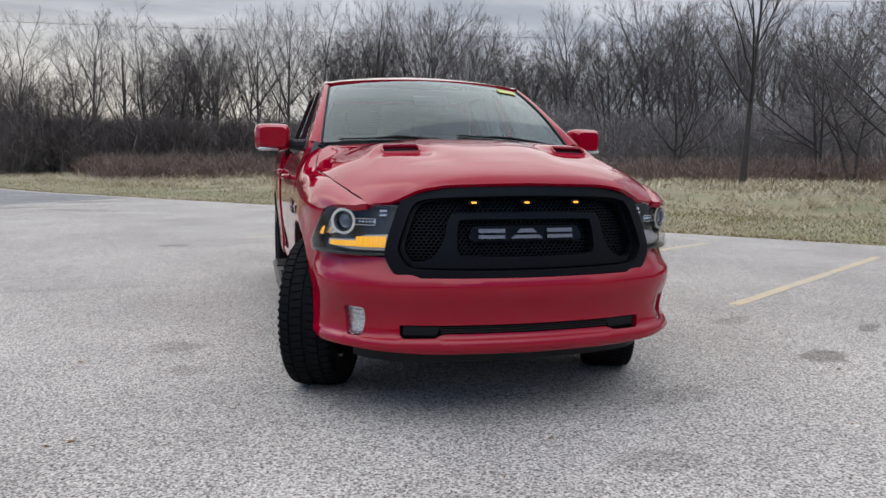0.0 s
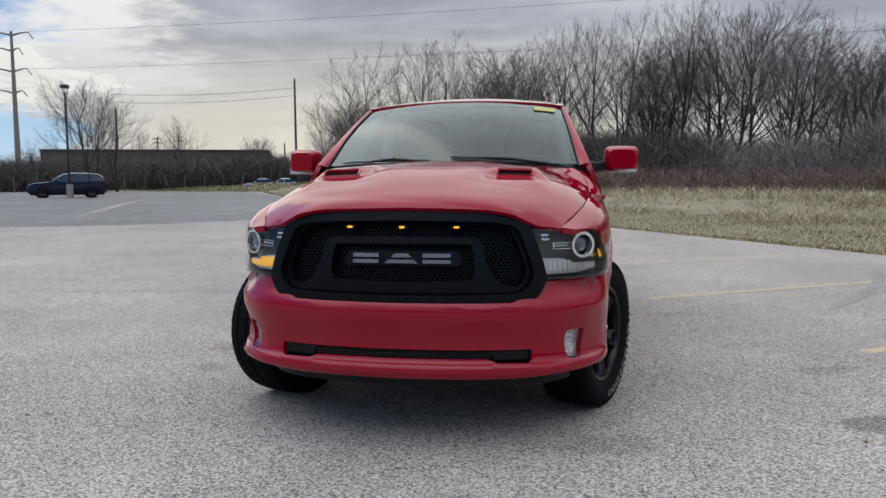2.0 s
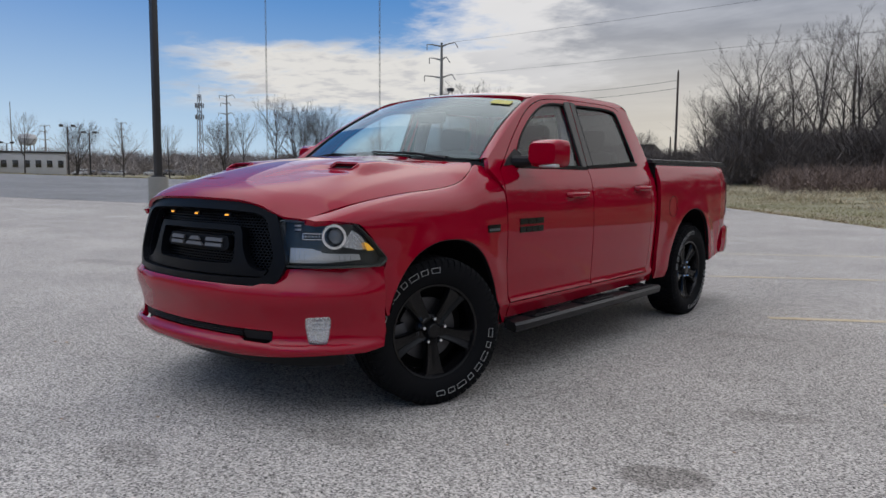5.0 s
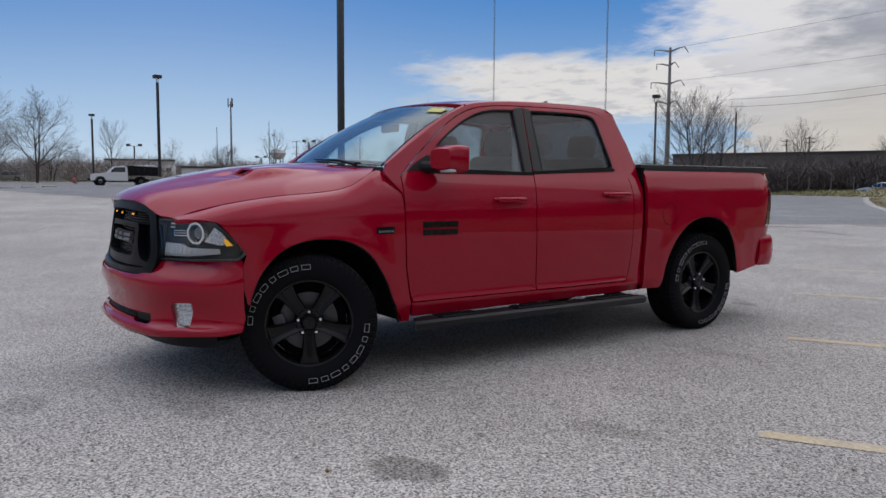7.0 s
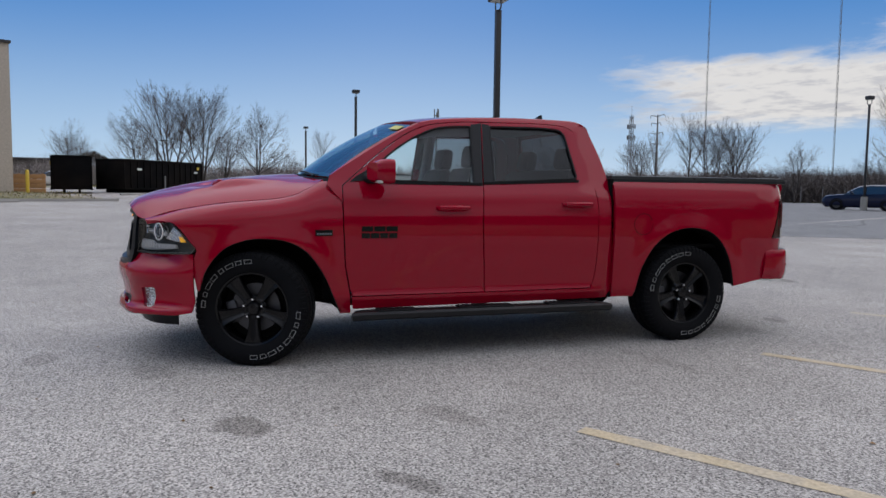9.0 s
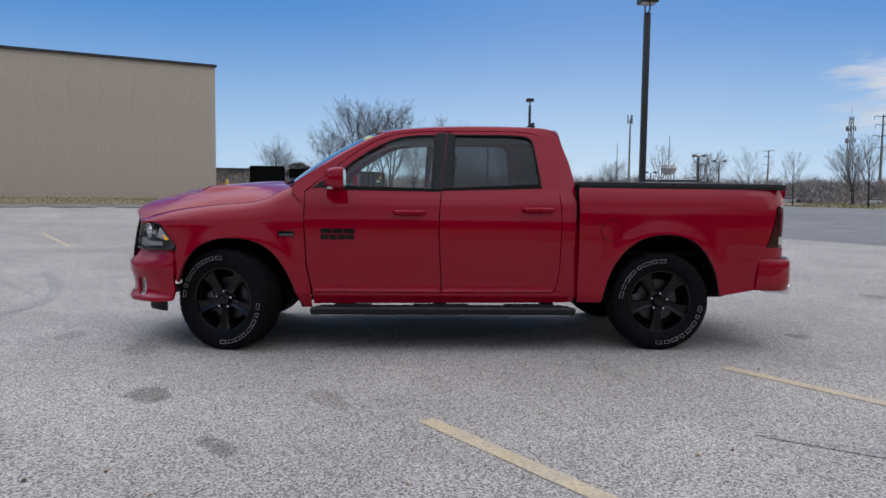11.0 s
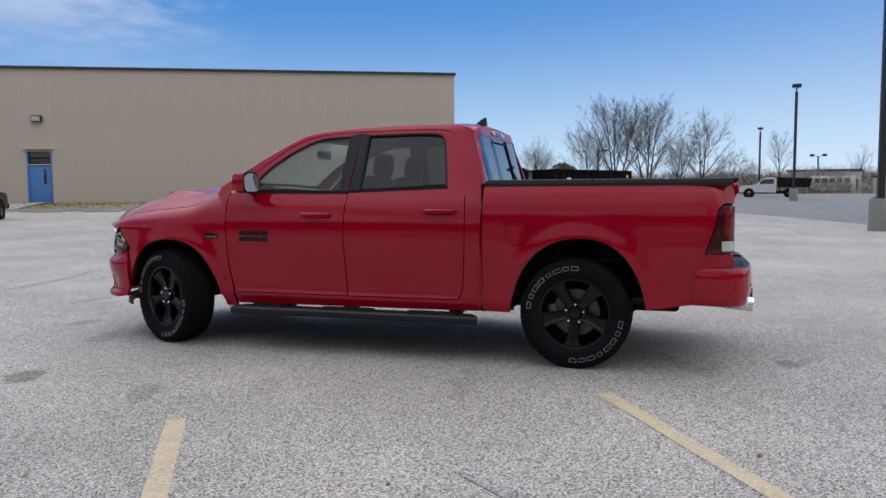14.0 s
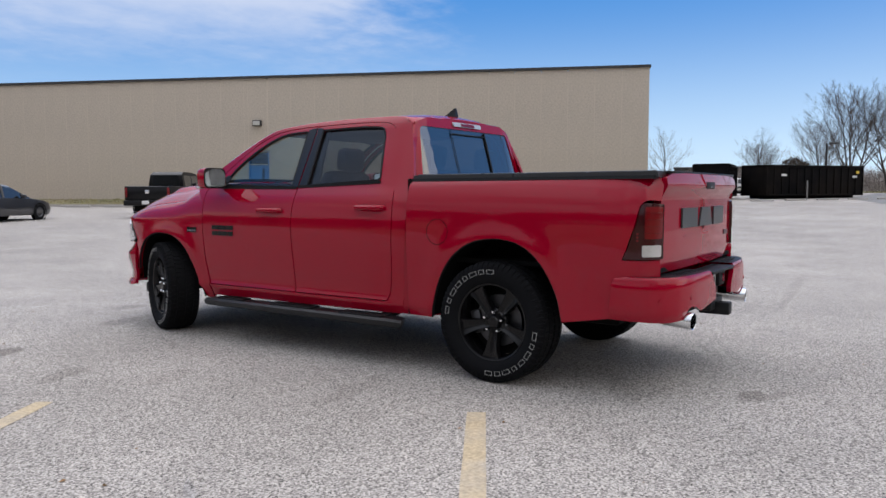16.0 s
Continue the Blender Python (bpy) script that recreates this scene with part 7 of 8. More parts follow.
for k in range(1150):
    az = rng.uniform(17, 50)
    pl.append(at_round(1.0, -4.0, az, rng.uniform(103, 116) if az < 57 else rng.uniform(106, 124)))
thicket("fence_brush", pl, (1.8, 4.6), 90, 0.06, brush_brown, "dark grey-brown brush along the far fence", 43)
pl = [at_round(3.1, -3.4, rng.uniform(48, 80), rng.uniform(262, 300)) for k in range(700)]
thicket("distant_brush", pl, (5.0, 9.5), 60, 0.20, brush_grey, "distant bare brush behind the row of parked cars", 50)
pl = [at_round(5, 0, rng.uniform(77, 112), rng.uniform(118, 160)) for k in range(750)]
thicket("far_brush", pl, (1.6, 4.6), 70, 0.07, brush_grey, "far bare brush beyond the car park", 44)
pl = [at_round(0, 0, rng.uniform(0, 360), rng.uniform(190, 300)) for k in range(2600)]
thicket("far_wood", pl, (2.5, 6.5), 60, 0.13, brush_grey, "far bare woods along the horizon", 45)
pl = [at_round(0, 0, rng.uniform(165, 300), rng.uniform(60, 85)) for k in range(700)]
thicket("near_wood", pl, (5.0, 11.0), 80, 0.10, brush_brown, "bare wood on the other side of the car park", 47)
b = Build()
r2 = random.Random(77)
sx, sy = at_round(6.0, 2.6, 97.8, 160)
for k in range(4200):
    q = Vector((r2.gauss(0, 1), r2.gauss(0, 1), r2.gauss(0, 1))).normalized() * r2.uniform(0.35, 1.0) ** 0.5
    lump = 1 + 0.22 * noise.noise((q.x * 2, q.y * 2, q.z * 2))
    c = Vector((sx + q.x * 2.9 * lump, sy + q.y * 2.9 * lump, lay(sx, sy) + 4.0 + q.z * 2.5 * lump))
    d = (q + Vector((r2.gauss(0, 0.5), r2.gauss(0, 0.5), r2.gauss(0, 0.5)))).normalized() * 0.45
    w = d.orthogonal().normalized() * 0.07
    b.add([c - w, c + w, c + d], [(0, 1, 2)])
shrub = thing("evergreen_tree", "dark round evergreen bush behind the containers", "tree")
part("crown", b, shrub_dark, shrub, smooth=False)
part("trunk", tube([(sx, sy, lay(sx, sy) - 0.2), (sx, sy, lay(sx, sy) + 3.2)], [0.20, 0.10], 7), bark, shrub)
pl = [at_round(-0.5, -4.2, rng.uniform(-62, 17), rng.uniform(84, 128)) for k in range(520)]
thicket("young_wood", pl, (3.5, 7.5), 80, 0.045, brush_brown, "tangle of thin bare saplings between the trees", 48)

# small stones and bits of leaf lying on the asphalt
b = Build()
r3 = random.Random(91)
for k in range(150):
    x, y = r3.uniform(-5, 8), r3.uniform(-4.5, 11)
    if -1.2 < x < 1.2 and -1.1 < y < 4.9:
        continue
    s, z = r3.uniform(0.006, 0.018), lay(x, y) + 0.004
    vs = [(x + math.cos(a) * s * r3.uniform(0.6, 1.5), y + math.sin(a) * s * r3.uniform(0.4, 1.0), z + s * 0.12) for a in np.linspace(0, 2 * math.pi, 7)[:-1]]
    b.add(vs + [(x, y, z + s * r3.uniform(0.4, 0.8))], [(i, (i + 1) % 6, 6) for i in range(6)])
tagged(part("grit", b, leaf_brown), "small dark bits of leaf and grit on the asphalt", "debris", kind="stuff")

# faint rubber marks where cars turned
def tyre_mark(points, width):
    line = smooth_line(points, 8)
    vs = []
    for i, (x, y) in enumerate(line):
        (ax, ay), (bx, by) = line[max(i - 1, 0)], line[min(i + 1, len(line) - 1)]
        l = math.hypot(bx - ax, by - ay)
        nx, ny = -(by - ay) / l, (bx - ax) / l
        w = width / 2 * math.sin(math.pi * min(1, (i + 0.3) / 6, (len(line) - i - 0.7) / 6) / 2) * (1 + 0.35 * noise.noise((x * 3, y * 3, 0)))
        vs += [(x + nx * w, y + ny * w, lay(x, y) + 0.004), (x - nx * w, y - ny * w, lay(x, y) + 0.004)]
    tagged(part("tyre_mark", Build().add(vs, [(2 * i, 2 * i + 1, 2 * i + 3, 2 * i + 2) for i in range(len(line) - 1)]), rubbed_asphalt), "faint dark tyre mark curving over the asphalt", "tyre mark", "tyre marks", "structure")


tyre_mark([(-7.9, -7.1), (-7.1, -6.0), (-5.8, -4.8), (-3.6, -3.4), (-1.9, -2.7), (-0.7, -2.65)], 0.17)
tyre_mark([(-7.2, -8.0), (-6.2, -6.9), (-4.7, -5.7), (-3.0, -4.9), (-1.4, -4.5)], 0.15)
tyre_mark([(3.2, 3.3), (3.9, 4.4), (4.5, 5.6), (5.0, 7.0)], 0.12)

# ---- the long tan building ----
BASE_Z = 0.52
hall = thing("warehouse", "long tan precast-concrete warehouse with black coping and one blue door", "building")
turn_u = math.degrees(math.atan2(WALL_U.y, WALL_U.x))
hall.matrix_world = pose(WALL_C.x, WALL_C.y, 0, 0, 0, turn_u)
# inside its own frame: x along the wall from the corner, y into the building (positive: towards the car park)
TOP = 9.30
DOOR_S = 26.2
LEN, DEEP = 100.0, 45.0
fl = 1 if Matrix.Rotation(radians(turn_u), 3, "Z").col[1].xy.dot(WALL_N) > 0 else -1
pan = 1.75
mesh_cache = {}


def wall_slab(x0, x1, z0, z1, nm="wall_panel"):
    """One cast wall panel with fine upright ribs."""
    key = (round(x1 - x0, 3), round(z1 - z0, 3))
    if key not in mesh_cache:
        b = Build()
        w, h = x1 - x0, z1 - z0
        box_build((w - 0.035, 0.25, h), (w / 2, -fl * 0.125, h / 2), 0.0, b)
        mesh_cache[key] = b.mesh(nm, wall_tan)
    part(nm, mesh_cache[key], None, hall, at=Matrix.Translation((x0, 0, z0)))


n_pan = int(LEN / pan)
for k in range(n_pan):
    x0, x1 = k * pan, (k + 1) * pan
    if x0 < DOOR_S < x1 or x0 < DOOR_S + 1.5 < x1:
        lo, hi = max(x0, DOOR_S), min(x1, DOOR_S + 1.5)
        if lo - x0 > 0.05:
            wall_slab(x0, lo + 0.0, 0.2, TOP)
        wall_slab(lo, hi, BASE_Z + 3.62, TOP)
        if x1 - hi > 0.05:
            wall_slab(hi, x1, 0.2, TOP)
    else:
        wall_slab(x0, x1, 0.2, TOP)
for x0, x1, z0 in ((0.05, DOOR_S - 0.02, 0.15), (DOOR_S + 1.52, n_pan * pan - 0.05, 0.15), (DOOR_S - 0.02, DOOR_S + 1.52, BASE_Z + 3.65)):
    part("wall_core", box_build((x1 - x0, 0.1, TOP - 0.15 - z0), ((x0 + x1) / 2, -fl * 0.054, (TOP - 0.15 + z0) / 2), 0), joint_tan, hall)
part("door_niche", box_build((1.6, 0.05, 3.8), (DOOR_S + 0.75, -fl * 0.30, BASE_Z + 1.9), 0), liner_black, hall)
part("side_wall", box_build((0.30, DEEP, TOP - 0.2), (0.16, -fl * (DEEP / 2 + 0.26), TOP / 2 + 0.1), 0.01), wall_tan, hall)
part("roof", box_build((n_pan * pan, DEEP, 0.2), (n_pan * pan / 2, -fl * (DEEP / 2 + 0.1), TOP - 0.35), 0), coping_black, hall)
part("coping", sweep([(0.0, -fl * DEEP, TOP), (0.0, 0, TOP), (n_pan * pan, 0, TOP)], [(-0.16, 0.0), (0.20, 0.0), (0.20, 0.20), (-0.16, 0.16)], b=Build()), coping_black, hall)
door = part("door", box_build((1.40, 0.06, 2.66), (DOOR_S + 0.75, -fl * 0.10, BASE_Z + 1.33), 0.01), door_blue, hall, "blue steel door with a narrow pane")
part("door_pane", box_build((0.17, 0.02, 1.0), (DOOR_S + 0.45, -fl * 0.064, BASE_Z + 1.95), 0.005), car_glass, door)
part("door_handle", box_build((0.05, 0.08, 0.16), (DOOR_S + 0.15, -fl * 0.04, BASE_Z + 1.15), 0.01), chrome, door)
part("transom", box_build((1.40, 0.04, 0.72), (DOOR_S + 0.75, -fl * 0.12, BASE_Z + 3.18), 0.005), car_glass, hall, "dark window above the door")
for x in (DOOR_S + 0.03, DOOR_S + 1.47):
    part("door_frame", box_build((0.07, 0.14, 3.60), (x, -fl * 0.05, BASE_Z + 1.80), 0.008), door_blue, hall)
for z in (2.72, 3.58):
    part("door_frame", box_build((1.44, 0.14, 0.07), (DOOR_S + 0.75, -fl * 0.05, BASE_Z + z), 0.008), joint_tan, hall)
part("door_hood", box_build((1.9, 0.30, 0.06), (DOOR_S + 0.75, fl * 0.12, BASE_Z + 3.72), 0.01), joint_tan, hall)
wl = part("wall_lamp", box_build((0.62, 0.32, 0.40), (DOOR_S + 0.75, fl * 0.16, 6.15), 0.04), pole_black, hall)
part("lens", box_build((0.50, 0.05, 0.30), (DOOR_S + 0.75, fl * 0.335, 6.13), 0.015), lamp_glass, wl, "pale glass lens")
part("wall_lamp", box_build((0.20, 0.5, 0.25), (-0.10, -fl * 3.0, 6.6), 0.03), pole_black, hall)

# kerb, path to the door, wheel stops
b = sweep([wall_at(s, 8.2, lay(*wall_at(s, 8.2).xy)) for s in range(-3, 91, 3)], [(-0.08, -0.10), (0.08, -0.10), (0.07, 0.14), (-0.08, 0.15)], b=Build())
tagged(part("kerb", b, concrete), "pale concrete kerb between asphalt and grass strip", "kerb", kind="structure")
p0, p1 = wall_at(DOOR_S + 0.75, 0.1), wall_at(DOOR_S + 0.75, 8.1)
vs = []
for t in np.linspace(0, 1, 9):
    p = p0.lerp(p1, t)
    for o in (-0.9, 0.9):
        q = p + Vector((WALL_U.x, WALL_U.y, 0)) * o
        vs.append((q.x, q.y, max(soil(q.x, q.y) + 0.05, BASE_Z - 0.02 - 0.05 * t * 8)))
tagged(part("door_path", Build().add(vs, [(2 * i, 2 * i + 1, 2 * i + 3, 2 * i + 2) for i in range(8)]), concrete), "concrete path from the blue door to the car park", "path", kind="structure")
stop_mesh = Build()
box_build((2.0, 0.16, 0.13), (0, 0, 0.065), 0.03, stop_mesh)
stop_me = stop_mesh.mesh("wheel_stop", concrete)
for k in range(14):
    p = wall_at(3 + 2.9 * k, 9.3)
    ob = new("wheel_stop", stop_me)
    ob.matrix_world = pose(p.x, p.y, lay(p.x, p.y), 0, 0, turn_u + (3 if k % 3 == 0 else -1))
    tagged(ob, "pale concrete wheel stop on the asphalt", "wheel stop", "wheel stops before the building")
for k in range(7):
    x, y = -57.0 + 2.47 * (k - 3), 0.4 - 1.70 * (k - 3)
    ob = new("wheel_stop", stop_me)
    ob.matrix_world = pose(x, y, lay(x, y), 0, 0, 145.4 + (2 if k % 2 else -1))
    tagged(ob, "weathered concrete wheel stop before the refuse containers", "wheel stop", "wheel stops before the containers")
p = wall_at(-0.5, 0.9)
bol = part("bollard", lathe([(0, 0.10), (1.25, 0.10), (1.33, 0.06), (1.35, 0.0005)], 20, "z"), bollard_yellow, at=Matrix.Translation((p.x, p.y, soil(p.x, p.y) - 0.02)))
tagged(bol, "yellow steel bollard at the building corner", "bollard")

# ---- containers and timber ----
def container(x, y, turn, length, height, label):
    t = thing("container", label, "container", "refuse containers")
    t.matrix_world = pose(x, y, lay(x, y) + 0.005, 0, 0, turn)
    w = 2.4
    shell_b = box_build((length, 0.06, height - 0.25), (0, w / 2, 0.25 + (height - 0.25) / 2), 0.01)
    part("side", shell_b, container_black, t)
    part("side", box_build((length, 0.06, height - 0.25), (0, -w / 2, 0.25 + (height - 0.25) / 2), 0.01), container_black, t)
    for s in (1, -1):
        part("end", box_build((0.06, w - 0.1, height - 0.25), (s * (length / 2 - 0.03), 0, 0.25 + (height - 0.25) / 2), 0.01), container_black, t)
    part("floor", box_build((length - 0.1, w - 0.1, 0.08), (0, 0, 0.30), 0), container_black, t)
    part("lid", box_build((length + 0.1, w + 0.1, 0.07), (0, 0, height + 0.04), 0.01), container_black, t)
    n = int(length / 0.75)
    for k in range(n + 1):
        x0 = -length / 2 + 0.06 + k * (length - 0.12) / n
        for s in (1, -1):
            part("rib", box_build((0.10, 0.09, height - 0.35), (x0, s * (w / 2 + 0.06), 0.28 + (height - 0.35) / 2), 0.012), container_black, t)
    for z in (0.28, height - 0.06):
        for s in (1, -1):
            part("rail", box_build((length, 0.12, 0.13), (0, s * (w / 2 + 0.07), z), 0.015), container_black, t)
    for s in (1, -1):
        part("runner", box_build((length - 0.4, 0.14, 0.24), (0, s * 0.5, 0.12), 0.01), container_black, t)
    for x0, z0, ww, hh in ((-length * 0.33, height * 0.72, 0.5, 0.16), (length * 0.40, height * 0.68, 0.45, 0.15), (length * 0.43, height * 0.82, 0.30, 0.22)):
        part("label_plate", box_build((ww, 0.02, hh), (x0, -w / 2 - 0.125, z0), 0.003), bollard_yellow if hh > 0.2 else label_white, t)
    return t


container(-59.9, -3.75, 145.4, 10.0, 2.48, "long black steel refuse container with ribbed sides")
container(-54.2, -9.0, 8, 6.0, 2.55, "tall black steel refuse container with lid")
plank = Build()
box_build((3.4, 0.05, 0.30), (0, 0, 0.15), 0.008, plank)
plank_me = plank.mesh("plank", plank_wood)
fence = thing("timber_stack", "low wall of warm brown timber planks beside the containers", "timber")
fence.matrix_world = pose(-49.9, -11.6, lay(-49.9, -11.6) + 0.0, 0, 0, 80)
for k in range(4):
    part("plank", plank_me, None, fence, at=Matrix.Translation((0, 0.01 * (k % 2), 0.05 + 0.315 * k)))
for x in (-1.5, 0, 1.5):
    part("post", box_build((0.10, 0.10, 1.4), (x, 0.09, 0.66), 0.008), plank_wood, fence)
post_me = lathe([(0, 0.05), (1.35, 0.05), (1.38, 0.0005)], 10, "z").mesh("marker_post", steel_grey)
for x, y in ((-54.3, -2.6),):
    ob = new("marker_post", post_me)
    ob.matrix_world = Matrix.Translation((x, y, lay(x, y)))
    tagged(ob, "thin grey steel marker post before the containers", "post", "marker posts")

# ---- lamp posts ----
def lamp_post(x, y, height, heads, label, r=0.085, base=True, turn=0, group="car park lamp posts", k=1.0):
    z = lay(x, y)
    t = thing("street_lamp", label, "lamp post", group)
    t.matrix_world = pose(x, y, z, 0, 0, turn)
    b0 = 0.0
    if base:
        part("base", lathe([(-0.1, 0.33 * k), (0.95, 0.315 * k), (1.0, 0.285 * k), (1.0, 0.0005)], 24, "z"), footing_grey, t, "round concrete footing")
        b0 = 1.0
    pole = part("pole", box_build((2 * r, 2 * r, height - b0), (0, 0, b0 + (height - b0) / 2), 0.012), pole_black, t)
    if base:
        part("collar", box_build((0.34, 0.34, 0.05), (0, 0, 1.02), 0.01), pole_black, pole)
    if heads == 1:
        # box head carried on a small fork
        for s in (1, -1):
            part("fork", tube([(s * 0.06 * k, 0, height - 0.05), (s * 0.26 * k, 0, height + 0.05), (s * 0.26 * k, 0, height + 0.36)], 0.028, 6), pole_black, t)
        hd = part("lamp_head", box_build((0.62 * k, 0.62 * k, 0.26), (0, 0, height + 0.46), 0.03), pole_black, t)
        part("lens", box_build((0.5 * k, 0.5 * k, 0.03), (0, 0, height + 0.325), 0.005), lamp_glass, hd)
    elif heads == 2:
        for s in (1, -1):
            part("arm", tube([(0, 0, height - 0.1), (s * 0.7, 0, height + 0.15)], 0.04, 6), pole_black, t)
            hd = part("lamp_head", box_build((0.75, 0.5, 0.42), (s * 1.0, 0, height + 0.2), 0.05), pole_black, t)
            part("lens", box_build((0.6, 0.4, 0.03), (s * 1.0, 0, height - 0.02), 0.005), lamp_glass, hd)
    else:
        part("arm", tube([(0, 0, height - 0.05), (0.5, 0, height)], 0.04, 6), pole_black, t)
        hd = part("lamp_head", box_build((0.8, 0.35, 0.16), (0.7, 0, height), 0.03), pole_black, t)
        part("lens", box_build((0.6, 0.28, 0.02), (0.7, 0, height - 0.088), 0.004), lamp_glass, hd)
    return t


lamp_post(-19.6, 10.2, 7.72, 1, "tall black square lamp post on a round concrete footing", 0.10)
lamp_post(-58.5, 12.9, 8.55, 1, "black lamp post with box head on a concrete footing", 0.10)
lamp_post(-97.7, 14.0, 7.9, 1, "far black lamp post with box head", 0.11)
lamp_post(-35.2, 45.1, 7.55, 1, "dark lamp post with box head beside the blue car", 0.06, k=0.72)
x, y = at_round(6.25, 4.79, 96.2, 82)
lamp_post(x, y, 4.9, 3, "dark lamp post with one side arm behind the containers", 0.09, False, 90)
for cx, cy, az, d, h in ((5.05, -1.82, 78.6, 150, 6.6), (5.05, -1.82, 66.4, 160, 9.4), (5.05, -1.82, 69.9, 185, 6.8), (7.04, 2.82, 66.8, 165, 8.6)):
    x, y = at_round(cx, cy, az, d)
    lamp_post(x, y, h, 2, "far twin-headed lamp post", 0.13, False, az, "far twin lamp posts")

# ---- masts, pylons, poles and wires ----
def mast(x, y, height, w, label, bands=6):
    t = thing("radio_mast", label, "mast", "radio masts")
    t.matrix_world = Matrix.Translation((x, y, 0))
    b = Build()
    for k in range(3):
        a = 2 * math.pi * k / 3
        tube([(w * math.cos(a), w * math.sin(a), 0), (w * math.cos(a), w * math.sin(a), height)], 0.14, 4, b)
    n = int(height / 6)
    for i in range(n):
        for k in range(3):
            a, c = 2 * math.pi * k / 3, 2 * math.pi * (k + 1) / 3
            tube([(w * math.cos(a), w * math.sin(a), i * 6), (w * math.cos(c), w * math.sin(c), i * 6 + 6)], 0.09, 3, b)
    part("lattice", b, mast_grey, t, smooth=False)
    return t


for az, d in ((52.40, 900), (44.10, 860)):
    x, y = at_round(3.5, -3, az, d)
    mast(x, y, 325, 0.8, "very tall thin guyed lattice radio mast")


def cell_tower(x, y, height, w0, w1, label):
    t = thing("lattice_tower", label, "tower", "far towers")
    t.matrix_world = Matrix.Translation((x, y, 0))
    b = Build()
    n = int(height / 3)
    wide = lambda z: w0 + (w1 - w0) * z / height
    for k in range(4):
        a = math.pi / 4 + math.pi / 2 * k
        tube([(wide(0) * math.cos(a), wide(0) * math.sin(a), 0), (wide(height) * math.cos(a), wide(height) * math.sin(a), height)], 0.13, 4, b)
        c = a + math.pi / 2
        for i in range(n):
            z0, z1 = i * height / n, (i + 1) * height / n
            tube([(wide(z0) * math.cos(a), wide(z0) * math.sin(a), z0), (wide(z1) * math.cos(c), wide(z1) * math.sin(c), z1)], 0.07, 3, b)
    part("lattice", b, mast_grey, t, smooth=False)
    for z in (height * 0.72, height * 0.86):
        b = Build()
        for k in range(9):
            a = 2 * math.pi * k / 9
            box_build((0.3, 0.3, 1.8), (1.6 * math.cos(a), 1.6 * math.sin(a), z), 0, b)
        tube([(1.5 * math.cos(a), 1.5 * math.sin(a), z) for a in np.linspace(0, 2 * math.pi, 12)], 0.06, 4, b)
        part("antenna_ring", b, mast_grey, t)
    part("whip", tube([(0, 0, height), (0, 0, height + 4)], 0.06, 4), mast_grey, t)


x, y = at_round(6.37, -0.41, 57.8, 330)
cell_tower(x, y, 33, 1.5, 0.7, "far steel lattice tower with antenna rings")


def slim_tower(x, y, height, label, r=0.45, top=True):
    t = thing("antenna_pole", label, "tower", "far towers")
    t.matrix_world = Matrix.Translation((x, y, 0))
    part("pole", tube([(0, 0, 0), (0, 0, height)], [r, r * 0.5], 8), steel_grey, t)
    if top:
        for k in range(3):
            a = 2 * math.pi * k / 3
            part("antenna", box_build((0.4, 0.4, 4.0), (1.1 * math.cos(a), 1.1 * math.sin(a), height - 0.5), 0.05), steel_grey, t)
        part("antenna_ring", tube([(1.1 * math.cos(a), 1.1 * math.sin(a), height - 1.5) for a in np.linspace(0, 2 * math.pi, 10)], 0.12, 5), steel_grey, t)


x, y = at_round(5.05, -1.82, 72.0, 340)
slim_tower(x, y, 35.5, "far grey antenna pole with three aerials", 0.6)
for az, d, h in ((69.3, 420, 34), (73.0, 420, 30)):
    x, y = at_round(5.05, -1.82, az, d)
    slim_tower(x, y, h, "far thin grey mast", 0.35, False)


def pylon(x, y, height, turn, label, k=1.0):
    """A tapered steel pole with upswept arms; k sizes the arms."""
    t = thing("power_pylon", label, "pylon", "steel power pylons")
    t.matrix_world = pose(x, y, 0, 0, 0, turn)
    part("pole", tube([(0, 0, 0), (0, 0, height)], [0.62 * k, 0.24 * k], 12), steel_grey, t)
    for z, l, r_ in ((height - 0.3 * k, 3.6, 3.2), (height - 3.3 * k, 3.0, 1.2), (height - 7.2 * k, 4.2, 2.6), (height - 11.4 * k, 2.9, 1.6)):
        for s, ll in ((-1, l * k), (1, r_ * k)):
            arm = part("arm", tube([(0, 0, z - 0.5 * k), (s * ll * 0.6, 0, z), (s * ll, 0, z + 0.15 * k)], [0.20 * k, 0.14 * k, 0.08 * k], 6), steel_grey, t)
            part("insulator", tube([(s * ll, 0, z + 0.1 * k), (s * (ll + (0.8 * k if s > 0 else 0)), 0, z - 1.1 * k)], 0.10 * k, 6), mast_grey, arm)
    return t


PX, PY = at_round(3.6, -2.8, 39.5, 400)
pylon(PX, PY, 69.4, 15, "grey steel power pylon with curved side arms", 2.353)
x, y = at_round(2.16, -3.8, 55.0, 310)
pylon(x, y, 31.5, 15, "far grey steel power pylon")
for az, d, h in ((63.3, 420, 26), (68.0, 430, 24)):
    x, y = at_round(7.04, 2.82, az, d)
    pylon(x, y, h, 15, "far grey steel power pylon")


